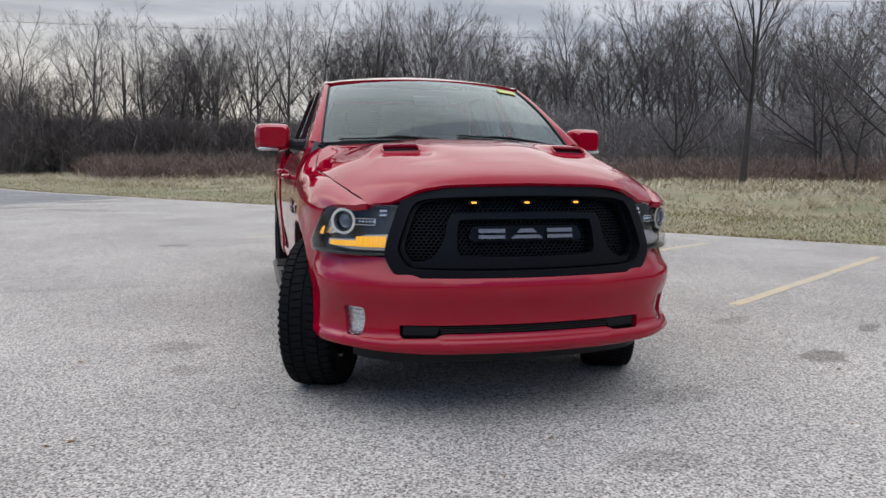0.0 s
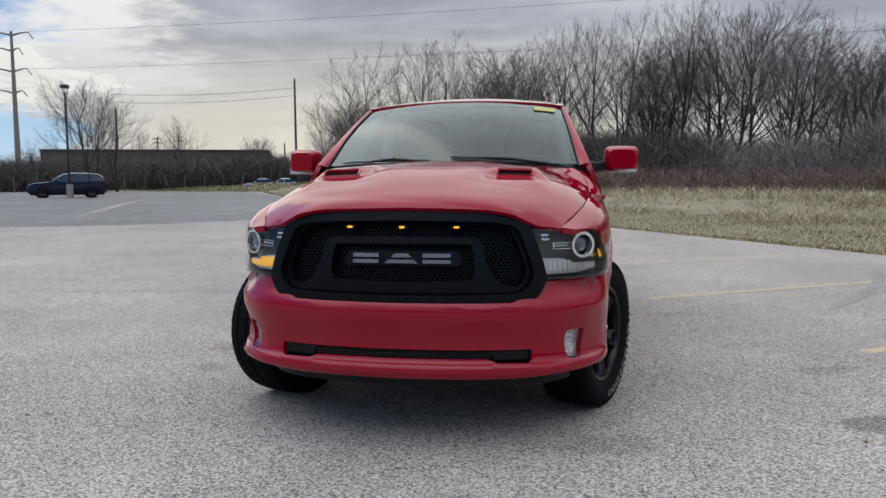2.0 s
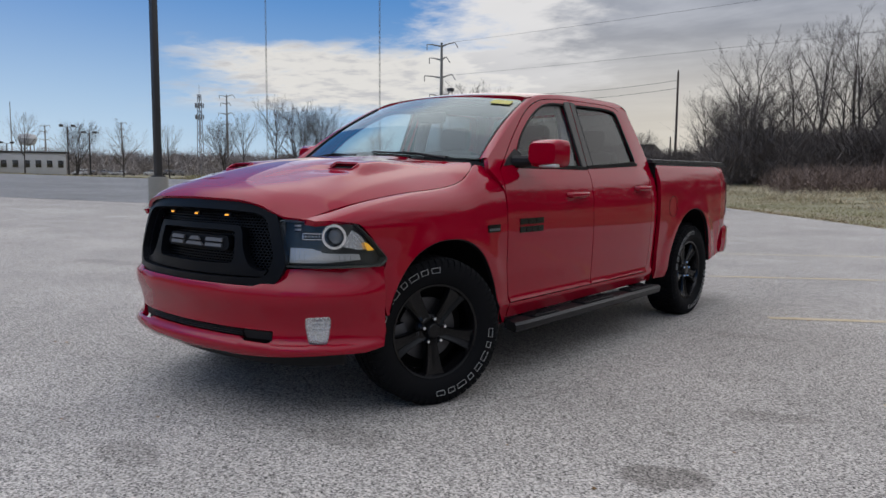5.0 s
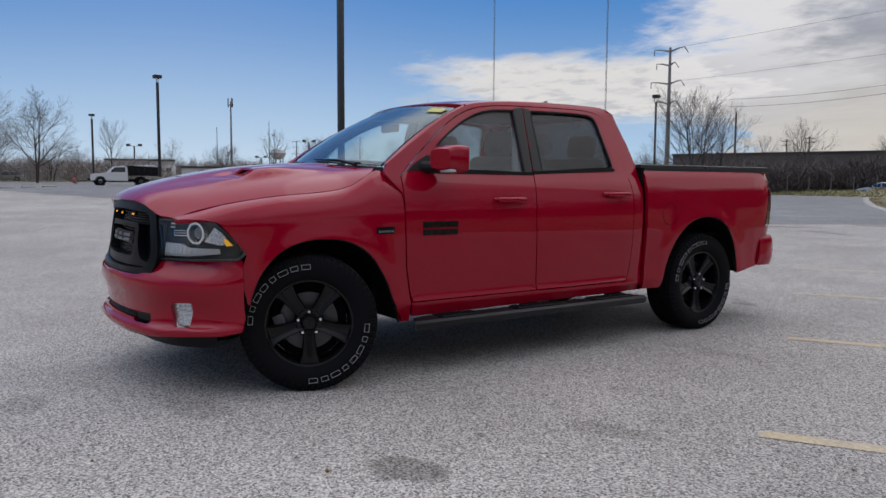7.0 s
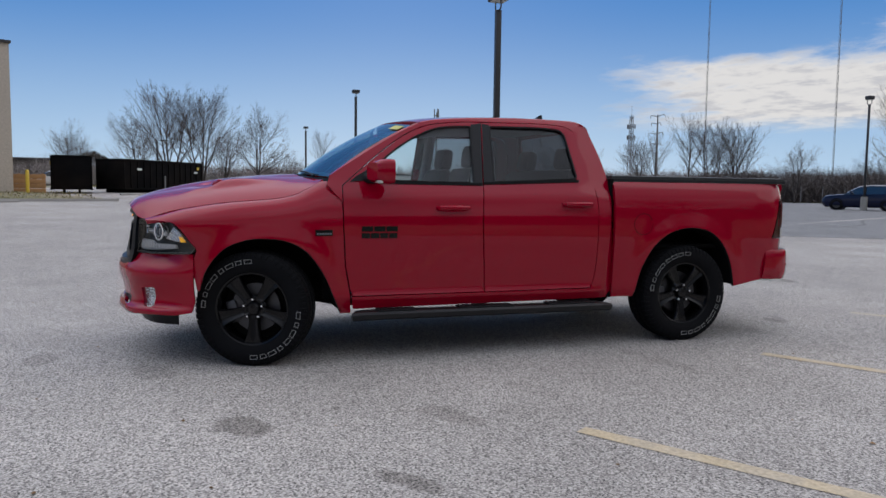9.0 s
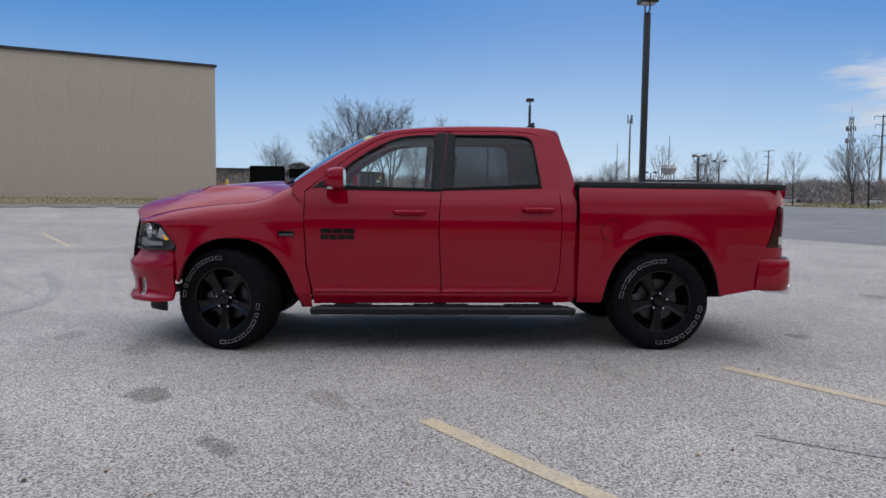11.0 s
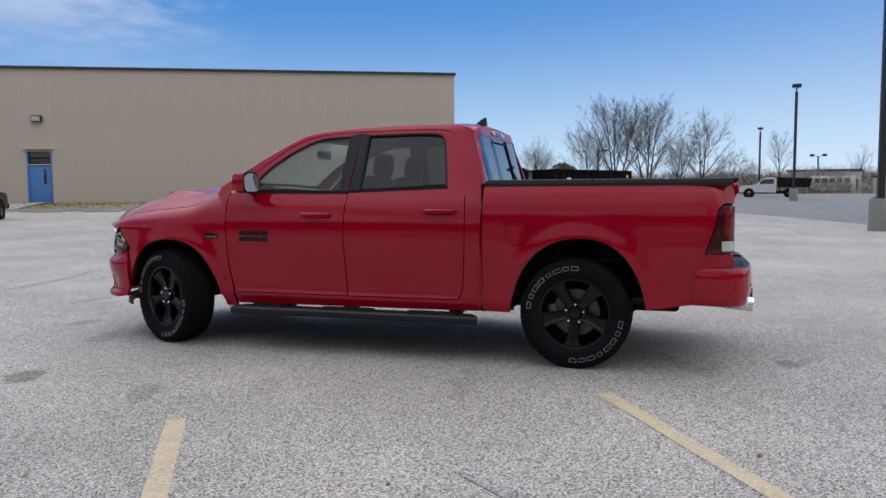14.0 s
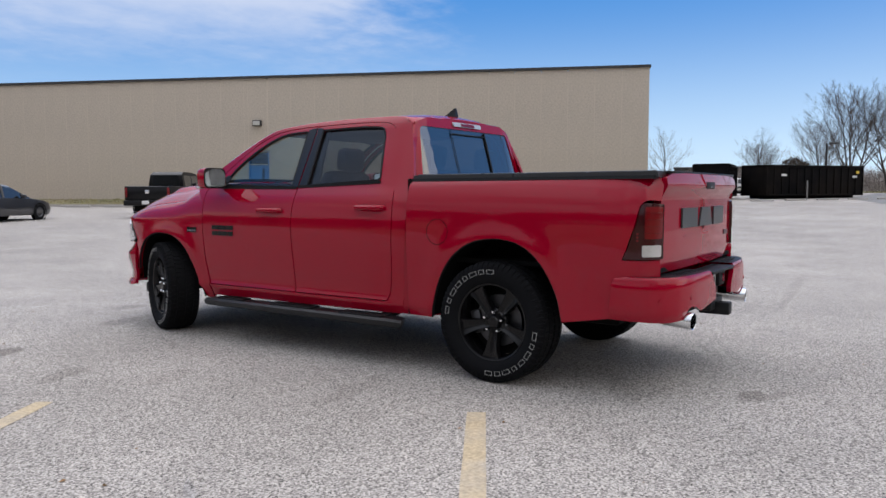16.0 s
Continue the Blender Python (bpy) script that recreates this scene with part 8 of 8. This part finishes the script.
def power_pole(x, y, height, label, bar_=False):
    t = thing("utility_pole", label, "utility pole", "wooden utility poles")
    z = soil(x, y)
    t.matrix_world = Matrix.Translation((x, y, z))
    part("pole", tube([(0, 0, -0.3), (0, 0, height)], [0.20, 0.14], 10), wood_pole, t)
    if bar_:
        for z in (height - 0.4, height - 1.3):
            part("crossarm", box_build((2.4, 0.14, 0.16), (0, 0, z), 0.01), wood_pole, t)
    else:
        part("cap", tube([(0, 0, height), (0, 0, height + 0.3)], 0.07, 6), wood_pole, t)


for cx, cy, az, d, h, bb in ((0.26, -4.27, 20.4, 112, 14.9, False), (0.26, -4.27, 9.1, 112, 15.2, False), (2.16, -3.8, 33.6, 130, 12.0, False), (0.26, -4.27, 21.3, 160, 8.5, False), (0.26, -4.27, 30.2, 190, 11.0, True), (5.05, -1.82, 30.4, 190, 11.5, True)):
    x, y = at_round(cx, cy, az, d)
    power_pole(x, y, h, "brown wooden utility pole behind the brush", bb)


def wire(a, b_, sag, label, r=0.035):
    a, b_ = Vector(a), Vector(b_)
    pts = []
    for t in np.linspace(0, 1, 25):
        p = a.lerp(b_, t)
        p.z -= 4 * sag * t * (1 - t)
        pts.append(p)
    tagged(part("power_line", tube(pts, r, 4), wire_black), label, "power line", "overhead power lines")


for z, dx, sag in ((68.9, 8.2, 5.2), (52.2, 7.1, 4.7)):
    wire((PX + dx, PY, z), (PX + dx + 612, PY - 52, z + 5.9), sag, "thin dark overhead power line", 0.060)
for z in (14.6, 13.5):
    x0, y0 = at_round(0.26, -4.27, 20.4, 112)
    x1, y1 = at_round(0.26, -4.27, 33.0, 118)
    wire((x1, y1, z - 1), (x0, y0, z), 0.5, "thin dark line between utility poles", 0.03)

# ---- far buildings ----
def far_building(a, b_, depth, z1, material_, label, windows=0, name="far_building"):
    a, b_ = Vector(a), Vector(b_)
    t = thing(name, label, "building", "far low buildings")
    d = (b_ - a)
    ang = math.degrees(math.atan2(d.y, d.x))
    t.matrix_world = pose(a.x, a.y, 0, 0, 0, ang)
    l = d.length
    part("wall", box_build((l, depth, z1), (l / 2, depth / 2, z1 / 2), 0.03), material_, t)
    part("roof", box_build((l + 0.4, depth + 0.4, 0.35), (l / 2, depth / 2, z1 + 0.17), 0.03), coping_black, t)
    for k in range(windows):
        x = l * (k + 0.5) / windows
        part("window", box_build((l / windows * 0.5, 0.12, z1 * 0.3), (x, -0.05, z1 * 0.55), 0.02), car_glass, t)


x0, y0 = at_round(0.26, -4.27, 37.6, 172)
x1, y1 = at_round(0.26, -4.27, 22.5, 165)
far_building((x0, y0), (x1, y1), 40, 7.4, far_brown, "long low brown brick building behind bare brush", 0)
for az0, az1, d, h, wn_, m_ in ((80.5, 76.0, 150, 3.9, 7, far_white), (75.5, 71.0, 165, 3.2, 5, far_white), (70.5, 66.5, 170, 4.4, 6, far_white), (104, 98, 140, 4.2, 0, far_brown)):
    x0, y0 = at_round(5.05, -1.82, az0, d)
    x1, y1 = at_round(5.05, -1.82, az1, d)
    far_building((x0, y0), (x1, y1), 14, h + lay(x0, y0), m_, "far low pale building with dark windows" if m_ is far_white else "far low brown building", wn_)
x, y = at_round(7.04, 2.82, 70.2, 190)
bt = thing("water_tank", "far round pale tank on legs", "tank")
bt.matrix_world = Matrix.Translation((x, y, 0))
part("tank", lathe([(6.6, 0.3), (7.0, 1.5), (8.2, 2.0), (9.0, 1.6), (9.3, 0.05)], 24, "z"), far_white, bt)
for k in range(4):
    a = math.pi / 4 + k * math.pi / 2
    part("leg", tube([(1.6 * math.cos(a), 1.6 * math.sin(a), 0), (1.3 * math.cos(a), 1.3 * math.sin(a), 7)], 0.12, 6), steel_grey, bt)

# fence posts along the far verge
fp = tube([(0, 0, -0.2), (0, 0, 2.0)], 0.035, 6).mesh("fence_post", steel_grey)
for k in range(30):
    az = 18 + k * 1.35
    x, y = at_round(1.0, -4.0, az, 92)
    ob = new("fence_post", fp)
    ob.matrix_world = Matrix.Translation((x, y, soil(x, y)))
    tagged(ob, "thin grey steel fence post before the brush", "fence post", "fence posts")

# ---- parked vehicles ----
def vehicle(name, label, x, y, heading, stations, roof, wheel_y, wheel_r, half_w, paint, group="parked cars"):
    """A car from its side outline: stations of (along, low, belt), roof of (along, height); heading: degrees of its nose from +y towards -x."""
    t = thing(name, label, "car", group)
    t.matrix_world = pose(x, y, lay(x, y), 0, 0, heading)
    low = curve_of([s[0] for s in stations], [s[1] for s in stations])
    belt = curve_of([s[0] for s in stations], [s[2] for s in stations])
    y0, y1 = stations[0][0], stations[-1][0]
    n = 40
    vs, fs, m = [], [], 9
    for i in range(n + 1):
        yy = y0 + (y1 - y0) * i / n
        e = min(yy - y0, y1 - yy)
        w = half_w * (1 - 0.28 * math.exp(-e / 0.16))
        a, c = low(yy), belt(yy)
        ring = [(-w * 0.92, a), (-w, a + 0.12), (-w * 1.0, (a + c) / 2), (-w * 0.95, c - 0.04), (-w * 0.80, c), (w * 0.80, c), (w * 0.95, c - 0.04), (w, (a + c) / 2), (w, a + 0.12), (w * 0.92, a)]
        m = len(ring)
        vs += [(p, yy, z) for p, z in ring]
    for i in range(n):
        for k in range(m - 1):
            fs.append((i * m + k, i * m + k + 1, (i + 1) * m + k + 1, (i + 1) * m + k))
    fs += [tuple(range(m)), tuple(reversed(range(n * m, n * m + m)))]
    body = part("body", Build().add(vs, fs), paint, t, angle=50)
    # glasshouse: dark glass with painted roof and pillars
    rf = roof
    vs, fs = [], []
    for yy, z in rf:
        c = belt(yy) - 0.03
        k = max(z - c, 0.001)
        wr = half_w * 0.93 - 0.38 * k * 0.6
        vs += [(-half_w * 0.93, yy, c), (-wr, yy, max(z, c) - 0.05 * min(1, k * 3)), (-wr + 0.10, yy, max(z, c)), (wr - 0.10, yy, max(z, c)), (wr, yy, max(z, c) - 0.05 * min(1, k * 3)), (half_w * 0.93, yy, c)]
    for i in range(len(rf) - 1):
        for k in range(5):
            fs.append((i * 6 + k, i * 6 + k + 1, (i + 1) * 6 + k + 1, (i + 1) * 6 + k))
    part("glasshouse", Build().add(vs, fs), car_glass, t, angle=40)
    top = [q for q in rf if q[1] > max(r_[1] for r_ in rf) - 0.16]
    b = Build()
    vs, fs = [], []
    for yy, z in top:
        k = z - belt(yy)
        wr = half_w * 0.93 - 0.38 * k * 0.6
        vs += [(-wr - 0.012, yy, z - 0.085), (-wr + 0.09, yy, z + 0.012), (0, yy, z + 0.03), (wr - 0.09, yy, z + 0.012), (wr + 0.012, yy, z - 0.085)]
    for i in range(len(top) - 1):
        for k in range(4):
            fs.append((i * 5 + k, i * 5 + k + 1, (i + 1) * 5 + k + 1, (i + 1) * 5 + k))
    part("roof", b.add(vs, fs), paint, t, angle=60)
    for s in (1, -1):
        i_mid = len(rf) // 2
        for yy in (rf[i_mid][0], rf[-2][0] + 0.12, rf[1][0] - 0.02):
            z = float(np.interp(yy, [q[0] for q in rf], [q[1] for q in rf]))
            c = belt(yy)
            k = max(z - c, 0.01)
            wr = half_w * 0.93 - 0.38 * k * 0.6
            part("pillar", tube([(s * (half_w * 0.935), yy, c - 0.03), (s * (wr + 0.01), yy, z - 0.05)], 0.045, 6), paint, t)
        for wy in wheel_y:
            wh = part("wheel", lathe([(-0.11, wheel_r * 0.62), (-0.11, wheel_r * 0.9), (-0.08, wheel_r), (0.08, wheel_r), (0.11, wheel_r * 0.9), (0.11, wheel_r * 0.62)], 28, closed=True), tyre_rubber, t, at=Matrix.Translation((s * (half_w - 0.10), wy, wheel_r)))
            rim_b = lathe([(s * 0.09, wheel_r * 0.64), (s * 0.10, wheel_r * 0.58), (s * 0.06, wheel_r * 0.5), (s * 0.07, wheel_r * 0.15), (s * 0.09, 0.001)], 20)
            part("rim", rim_b, disc_steel, wh)
            part("arch", lathe([(s * 0.112, wheel_r * 1.02), (s * 0.116, wheel_r * 1.16)], 28), liner_black, wh)
        part("head_lamp", box_build((0.30, 0.06, 0.12), (s * half_w * 0.62, y0 + 0.06, float(belt(y0 + 0.1)) - 0.14), 0.02), clear_lens, t)
        part("tail_lamp", box_build((0.16, 0.08, 0.26), (s * half_w * 0.76, y1 - 0.04, float(belt(y1 - 0.1)) - 0.20), 0.02), tail_red, t)
        part("door_mirror", box_build((0.20, 0.12, 0.14), (s * (half_w + 0.10), rf[0][0] + 0.55, float(belt(rf[0][0] + 0.5)) + 0.05), 0.03), paint, t)
    part("underbody", box_build((half_w * 1.7, (y1 - y0) * 0.92, 0.2), (0, (y0 + y1) / 2, 0.32), 0.02), liner_black, t)
    return t


# noses point to -y in each vehicle's own frame
BIG_SUV = ([(-2.62, 0.50, 0.74), (-2.52, 0.34, 0.95), (-2.1, 0.28, 1.10), (-1.0, 0.28, 1.18), (1.1, 0.28, 1.22), (2.35, 0.30, 1.25), (2.6, 0.40, 1.20), (2.68, 0.54, 1.05)], [(-1.15, 1.16), (-0.70, 1.48), (-0.2, 1.76), (0.45, 1.84), (1.5, 1.83), (2.15, 1.74), (2.45, 1.48), (2.56, 1.22)])
SUV = ([(-2.35, 0.42, 0.62), (-2.25, 0.30, 0.80), (-1.9, 0.26, 0.98), (-0.9, 0.26, 1.08), (1.0, 0.26, 1.12), (2.1, 0.28, 1.14), (2.3, 0.36, 1.10), (2.38, 0.48, 0.95)], [(-0.95, 1.06), (-0.55, 1.36), (-0.1, 1.62), (0.4, 1.70), (1.2, 1.70), (1.85, 1.62), (2.15, 1.36), (2.25, 1.12)])
SEDAN = ([(-2.35, 0.36, 0.52), (-2.25, 0.25, 0.66), (-1.9, 0.22, 0.80), (-0.9, 0.22, 0.92), (1.0, 0.22, 0.96), (2.0, 0.24, 0.99), (2.3, 0.34, 0.95), (2.36, 0.45, 0.85)], [(-0.95, 0.92), (-0.5, 1.15), (0.0, 1.38), (0.5, 1.45), (1.1, 1.41), (1.6, 1.22), (1.95, 0.99)])
HATCH = ([(-2.05, 0.36, 0.55), (-1.95, 0.25, 0.70), (-1.6, 0.22, 0.86), (-0.8, 0.22, 0.96), (1.0, 0.22, 1.0), (1.9, 0.26, 1.02), (2.05, 0.4, 0.95)], [(-0.85, 0.95), (-0.4, 1.22), (0.05, 1.45), (0.5, 1.51), (1.2, 1.49), (1.7, 1.30), (1.92, 1.03)])
vehicle("suv", "dark blue suv parked beside the lamp post", -36.0, 45.9, 180 + 127, *BIG_SUV, (-1.62, 1.60), 0.40, 1.0, car_navy)
vehicle("sedan", "dark grey sedan with silver wheels parked by the building", -9.1, -24.9, 180 + 115, *SEDAN, (-1.42, 1.38), 0.33, 0.90, car_dusk)
x, y = at_round(0.26, -4.27, 21.6, 99)
vehicle("hatchback", "white car parked behind the brush", x, y, 180 + 112, *HATCH, (-1.25, 1.25), 0.31, 0.86, car_white)
x, y = at_round(0.26, -4.27, 23.2, 101)
vehicle("hatchback", "silver-grey car parked behind the brush", x, y, 180 + 112, *HATCH, (-1.25, 1.25), 0.31, 0.86, car_silver)
for az, d, m_, lb in ((47.6, 116, car_white, "white car far off beyond the fence"), (45.9, 118, car_silver, "silver car far off beyond the fence")):
    x, y = at_round(2.16, -3.8, az, d)
    vehicle("sedan", lb, x, y, 180 + 130, *SEDAN, (-1.42, 1.38), 0.33, 0.90, m_)
x, y = at_round(6.37, -0.41, 99.4, 92)
vehicle("suv", "white vehicle far off behind the timber wall", x, y, 180 + 190, *SUV, (-1.45, 1.42), 0.37, 0.94, car_white)
for az, m_, lb, kind in ((64.95, car_white, "white car in a distant parking row", SUV), (64.35, car_black, "black car in a distant parking row", SEDAN), (63.75, car_silver, "silver car in a distant parking row", SUV), (63.2, car_white, "white car in a distant parking row", SEDAN), (62.45, car_white, "white car in a distant parking row", HATCH), (61.9, car_dusk, "dark grey car in a distant parking row", SEDAN), (60.4, car_white, "white car in a distant parking row", SUV), (59.3, car_dusk, "dark grey car in a distant parking row", SUV), (58.6, car_silver, "silver car in a distant parking row", HATCH), (55.2, car_white, "white car in a distant parking row", SUV), (51.5, car_white, "white car in a distant parking row", SUV), (50.9, car_black, "black car in a distant parking row", SUV)):
    x, y = at_round(3.11, -3.39, az, 248)
    vehicle("parked_car", lb, x, y, 180 + 140, *kind, (-1.4, 1.4), 0.35, 0.92, m_, "distant parking row")
x, y = at_round(5.05, -1.82, 86.5, 120)
vehicle("sedan", "silver car far off beyond the plough truck", x, y, 180 + 170, *SEDAN, (-1.42, 1.38), 0.33, 0.90, car_silver)
x, y = at_round(5.05, -1.82, 77.3, 128)
van = thing("minibus", "white minibus with dark windows, far off", "minibus")
van.matrix_world = pose(x, y, lay(x, y), 0, 0, 170)
part("body", box_build((2.1, 6.2, 2.2), (0, 0, 1.55), 0.15), car_white, van)
for k in range(5):
    part("window", box_build((2.14, 0.75, 0.7), (0, -2.0 + 1.0 * k, 1.95), 0.02), car_glass, van)
for wy in (-2.0, 2.0):
    part("wheel", lathe([(-1.0, 0.2), (-1.0, 0.4), (1.0, 0.4), (1.0, 0.2)], 20), tyre_rubber, van, at=Matrix.Translation((0, wy, 0.42)))


def small_pickup(name, label, x, y, heading, paint, bed="open", plough=False):
    t = thing(name, label, "pickup truck", "parked cars")
    t.matrix_world = pose(x, y, lay(x, y), 0, 0, heading)
    cab_end = 1.25 if bed == "open" else 0.75
    hoodb = Build()
    outline = [(-2.55, 0.50), (-2.62, 0.80), (-2.55, 1.06), (-2.35, 1.14), (-1.15, 1.24), (cab_end, 1.26), (cab_end, 0.46)]
    prism(rounded(outline, 0.06), 1.92, lambda u, v, w: (w - 0.96, u, v), hoodb)
    body = part("body", hoodb, paint, t)
    cab = Build()
    prism(rounded([(-1.15, 1.22), (-0.40, 1.86), (0.10, 1.93), (cab_end - 0.25, 1.93), (cab_end, 1.80), (cab_end + 0.02, 1.22)], 0.06), 1.62, lambda u, v, w: ((w - 0.81) * (1 - 0.22 * (v - 1.22)), u, v), cab)
    part("cab", cab, paint, t)
    part("windscreen", prism([(-0.70, 1.28), (0.70, 1.28), (0.60, 1.80), (-0.60, 1.80)], 0.012, lambda u, v, w: (u, -1.155 + (v - 1.22) * 1.17 - w, v + w)), car_glass, t)
    part("rear_window", prism([(-0.62, 1.34), (0.62, 1.34), (0.56, 1.78), (-0.56, 1.78)], 0.012, lambda u, v, w: (u, cab_end + 0.02 + w, v)), car_glass, t)
    for s in (1, -1):
        for a0, a1 in (((-0.75, 0.30), (0.36, cab_end - 0.12)) if bed == "open" else ((-0.75, 0.55),)):
            part("side_window", prism([(a0, 1.30), (a1, 1.30), (a1, 1.78), (max(a0, -0.36), 1.78), (a0 + 0.02, 1.42)], 0.01, lambda u, v, w: (s * (0.81 * (1 - 0.22 * (v - 1.22)) + 0.004 + w), u, v)), car_glass, t)
        part("door_mirror", box_build((0.24, 0.14, 0.26), (s * 1.08, -0.62, 1.42), 0.04), black_plastic, t)
        part("head_lamp", box_build((0.34, 0.05, 0.22), (s * 0.74, -2.60, 0.95), 0.02), clear_lens, t)
        for wy in (-1.70, 1.95):
            wh = part("wheel", lathe([(-0.13, 0.22), (-0.13, 0.36), (-0.10, 0.40), (0.10, 0.40), (0.13, 0.36), (0.13, 0.22)], 28, closed=True), tyre_rubber, t, at=Matrix.Translation((s * 0.86, wy, 0.40)))
            part("rim", lathe([(s * 0.10, 0.235), (s * 0.11, 0.22), (s * 0.07, 0.19), (s * 0.09, 0.06), (s * 0.11, 0.001)], 20), disc_steel, wh)
            part("arch", lathe([(s * 0.112, 0.41), (s * 0.112, 0.50)], 28), liner_black, wh)
    part("chassis", box_build((1.5, 5.0, 0.25), (0, 0.2, 0.50), 0.02), liner_black, t)
    part("front_bumper", box_build((1.96, 0.20, 0.24), (0, -2.66, 0.58), 0.05), black_plastic, t)
    part("grille", box_build((1.0, 0.05, 0.30), (0, -2.61, 0.92), 0.02), grille_black, t)
    if bed == "open":
        for s in (1, -1):
            part("bed_side", box_build((0.10, 1.85, 0.72), (s * 0.92, 2.22, 0.94), 0.03), paint, t)
            part("tail_lamp", box_build((0.10, 0.07, 0.40), (s * 0.90, 3.15, 1.04), 0.02), tail_red, t)
        part("tailgate", box_build((1.74, 0.08, 0.58), (0, 3.12, 1.00), 0.03), paint, t)
        part("bed_floor", box_build((1.74, 1.85, 0.06), (0, 2.2, 0.70), 0), liner_black, t)
        part("rear_bumper", box_build((1.90, 0.22, 0.22), (0, 3.22, 0.60), 0.04), black_plastic, t)
        part("badge", box_build((0.18, 0.02, 0.14), (0, 3.17, 1.06), 0.01), chrome, t)
        part("number_plate", box_build((0.30, 0.02, 0.15), (0, 3.34, 0.62), 0.005), plate_white, t)
    else:
        part("tipper_bed", prism([(0.85, 0.95), (0.80, 1.95), (3.9, 1.80), (3.7, 0.95)], 2.1, lambda u, v, w: (w - 1.05, u, v)), car_black, t)
        for k in range(5):
            for s in (1, -1):
                part("rib", box_build((0.06, 0.10, 0.85), (s * 1.07, 1.1 + 0.6 * k, 1.38), 0.01), car_black, t)
        part("hitch_frame", box_build((0.8, 0.5, 0.4), (0, 3.9, 0.7), 0.03), steel_grey, t)
    if plough:
        v_, f_ = [], []
        for i, x0 in enumerate(np.linspace(-1.35, 1.35, 13)):
            for k in range(6):
                a = -0.9 + 1.6 * k / 5
                v_.append((x0, -3.55 - 0.42 * math.cos(a) + 0.25 * (x0 / 1.35) * 0.6, 0.50 + 0.42 * math.sin(a)))
        for i in range(12):
            for k in range(5):
                f_.append((i * 6 + k, i * 6 + k + 1, (i + 1) * 6 + k + 1, (i + 1) * 6 + k))
        pb = part("snow_plough", Build().add(v_, f_), plow_red, t, "dull red snow plough blade")
        for s in (1, -1):
            part("plough_arm", tube([(s * 0.4, -2.6, 0.55), (s * 0.5, -3.7, 0.4)], 0.06, 6), pole_black, pb)
    return t


small_pickup("pickup", "black crew-cab pickup parked facing the tan building", -16.3, -23.2, 180 + 121, car_black)
small_pickup("plough_truck", "white truck with black tipper bed and red snow plough", -74.0, 12.6, 180 + 174, car_white, "tipper", True)
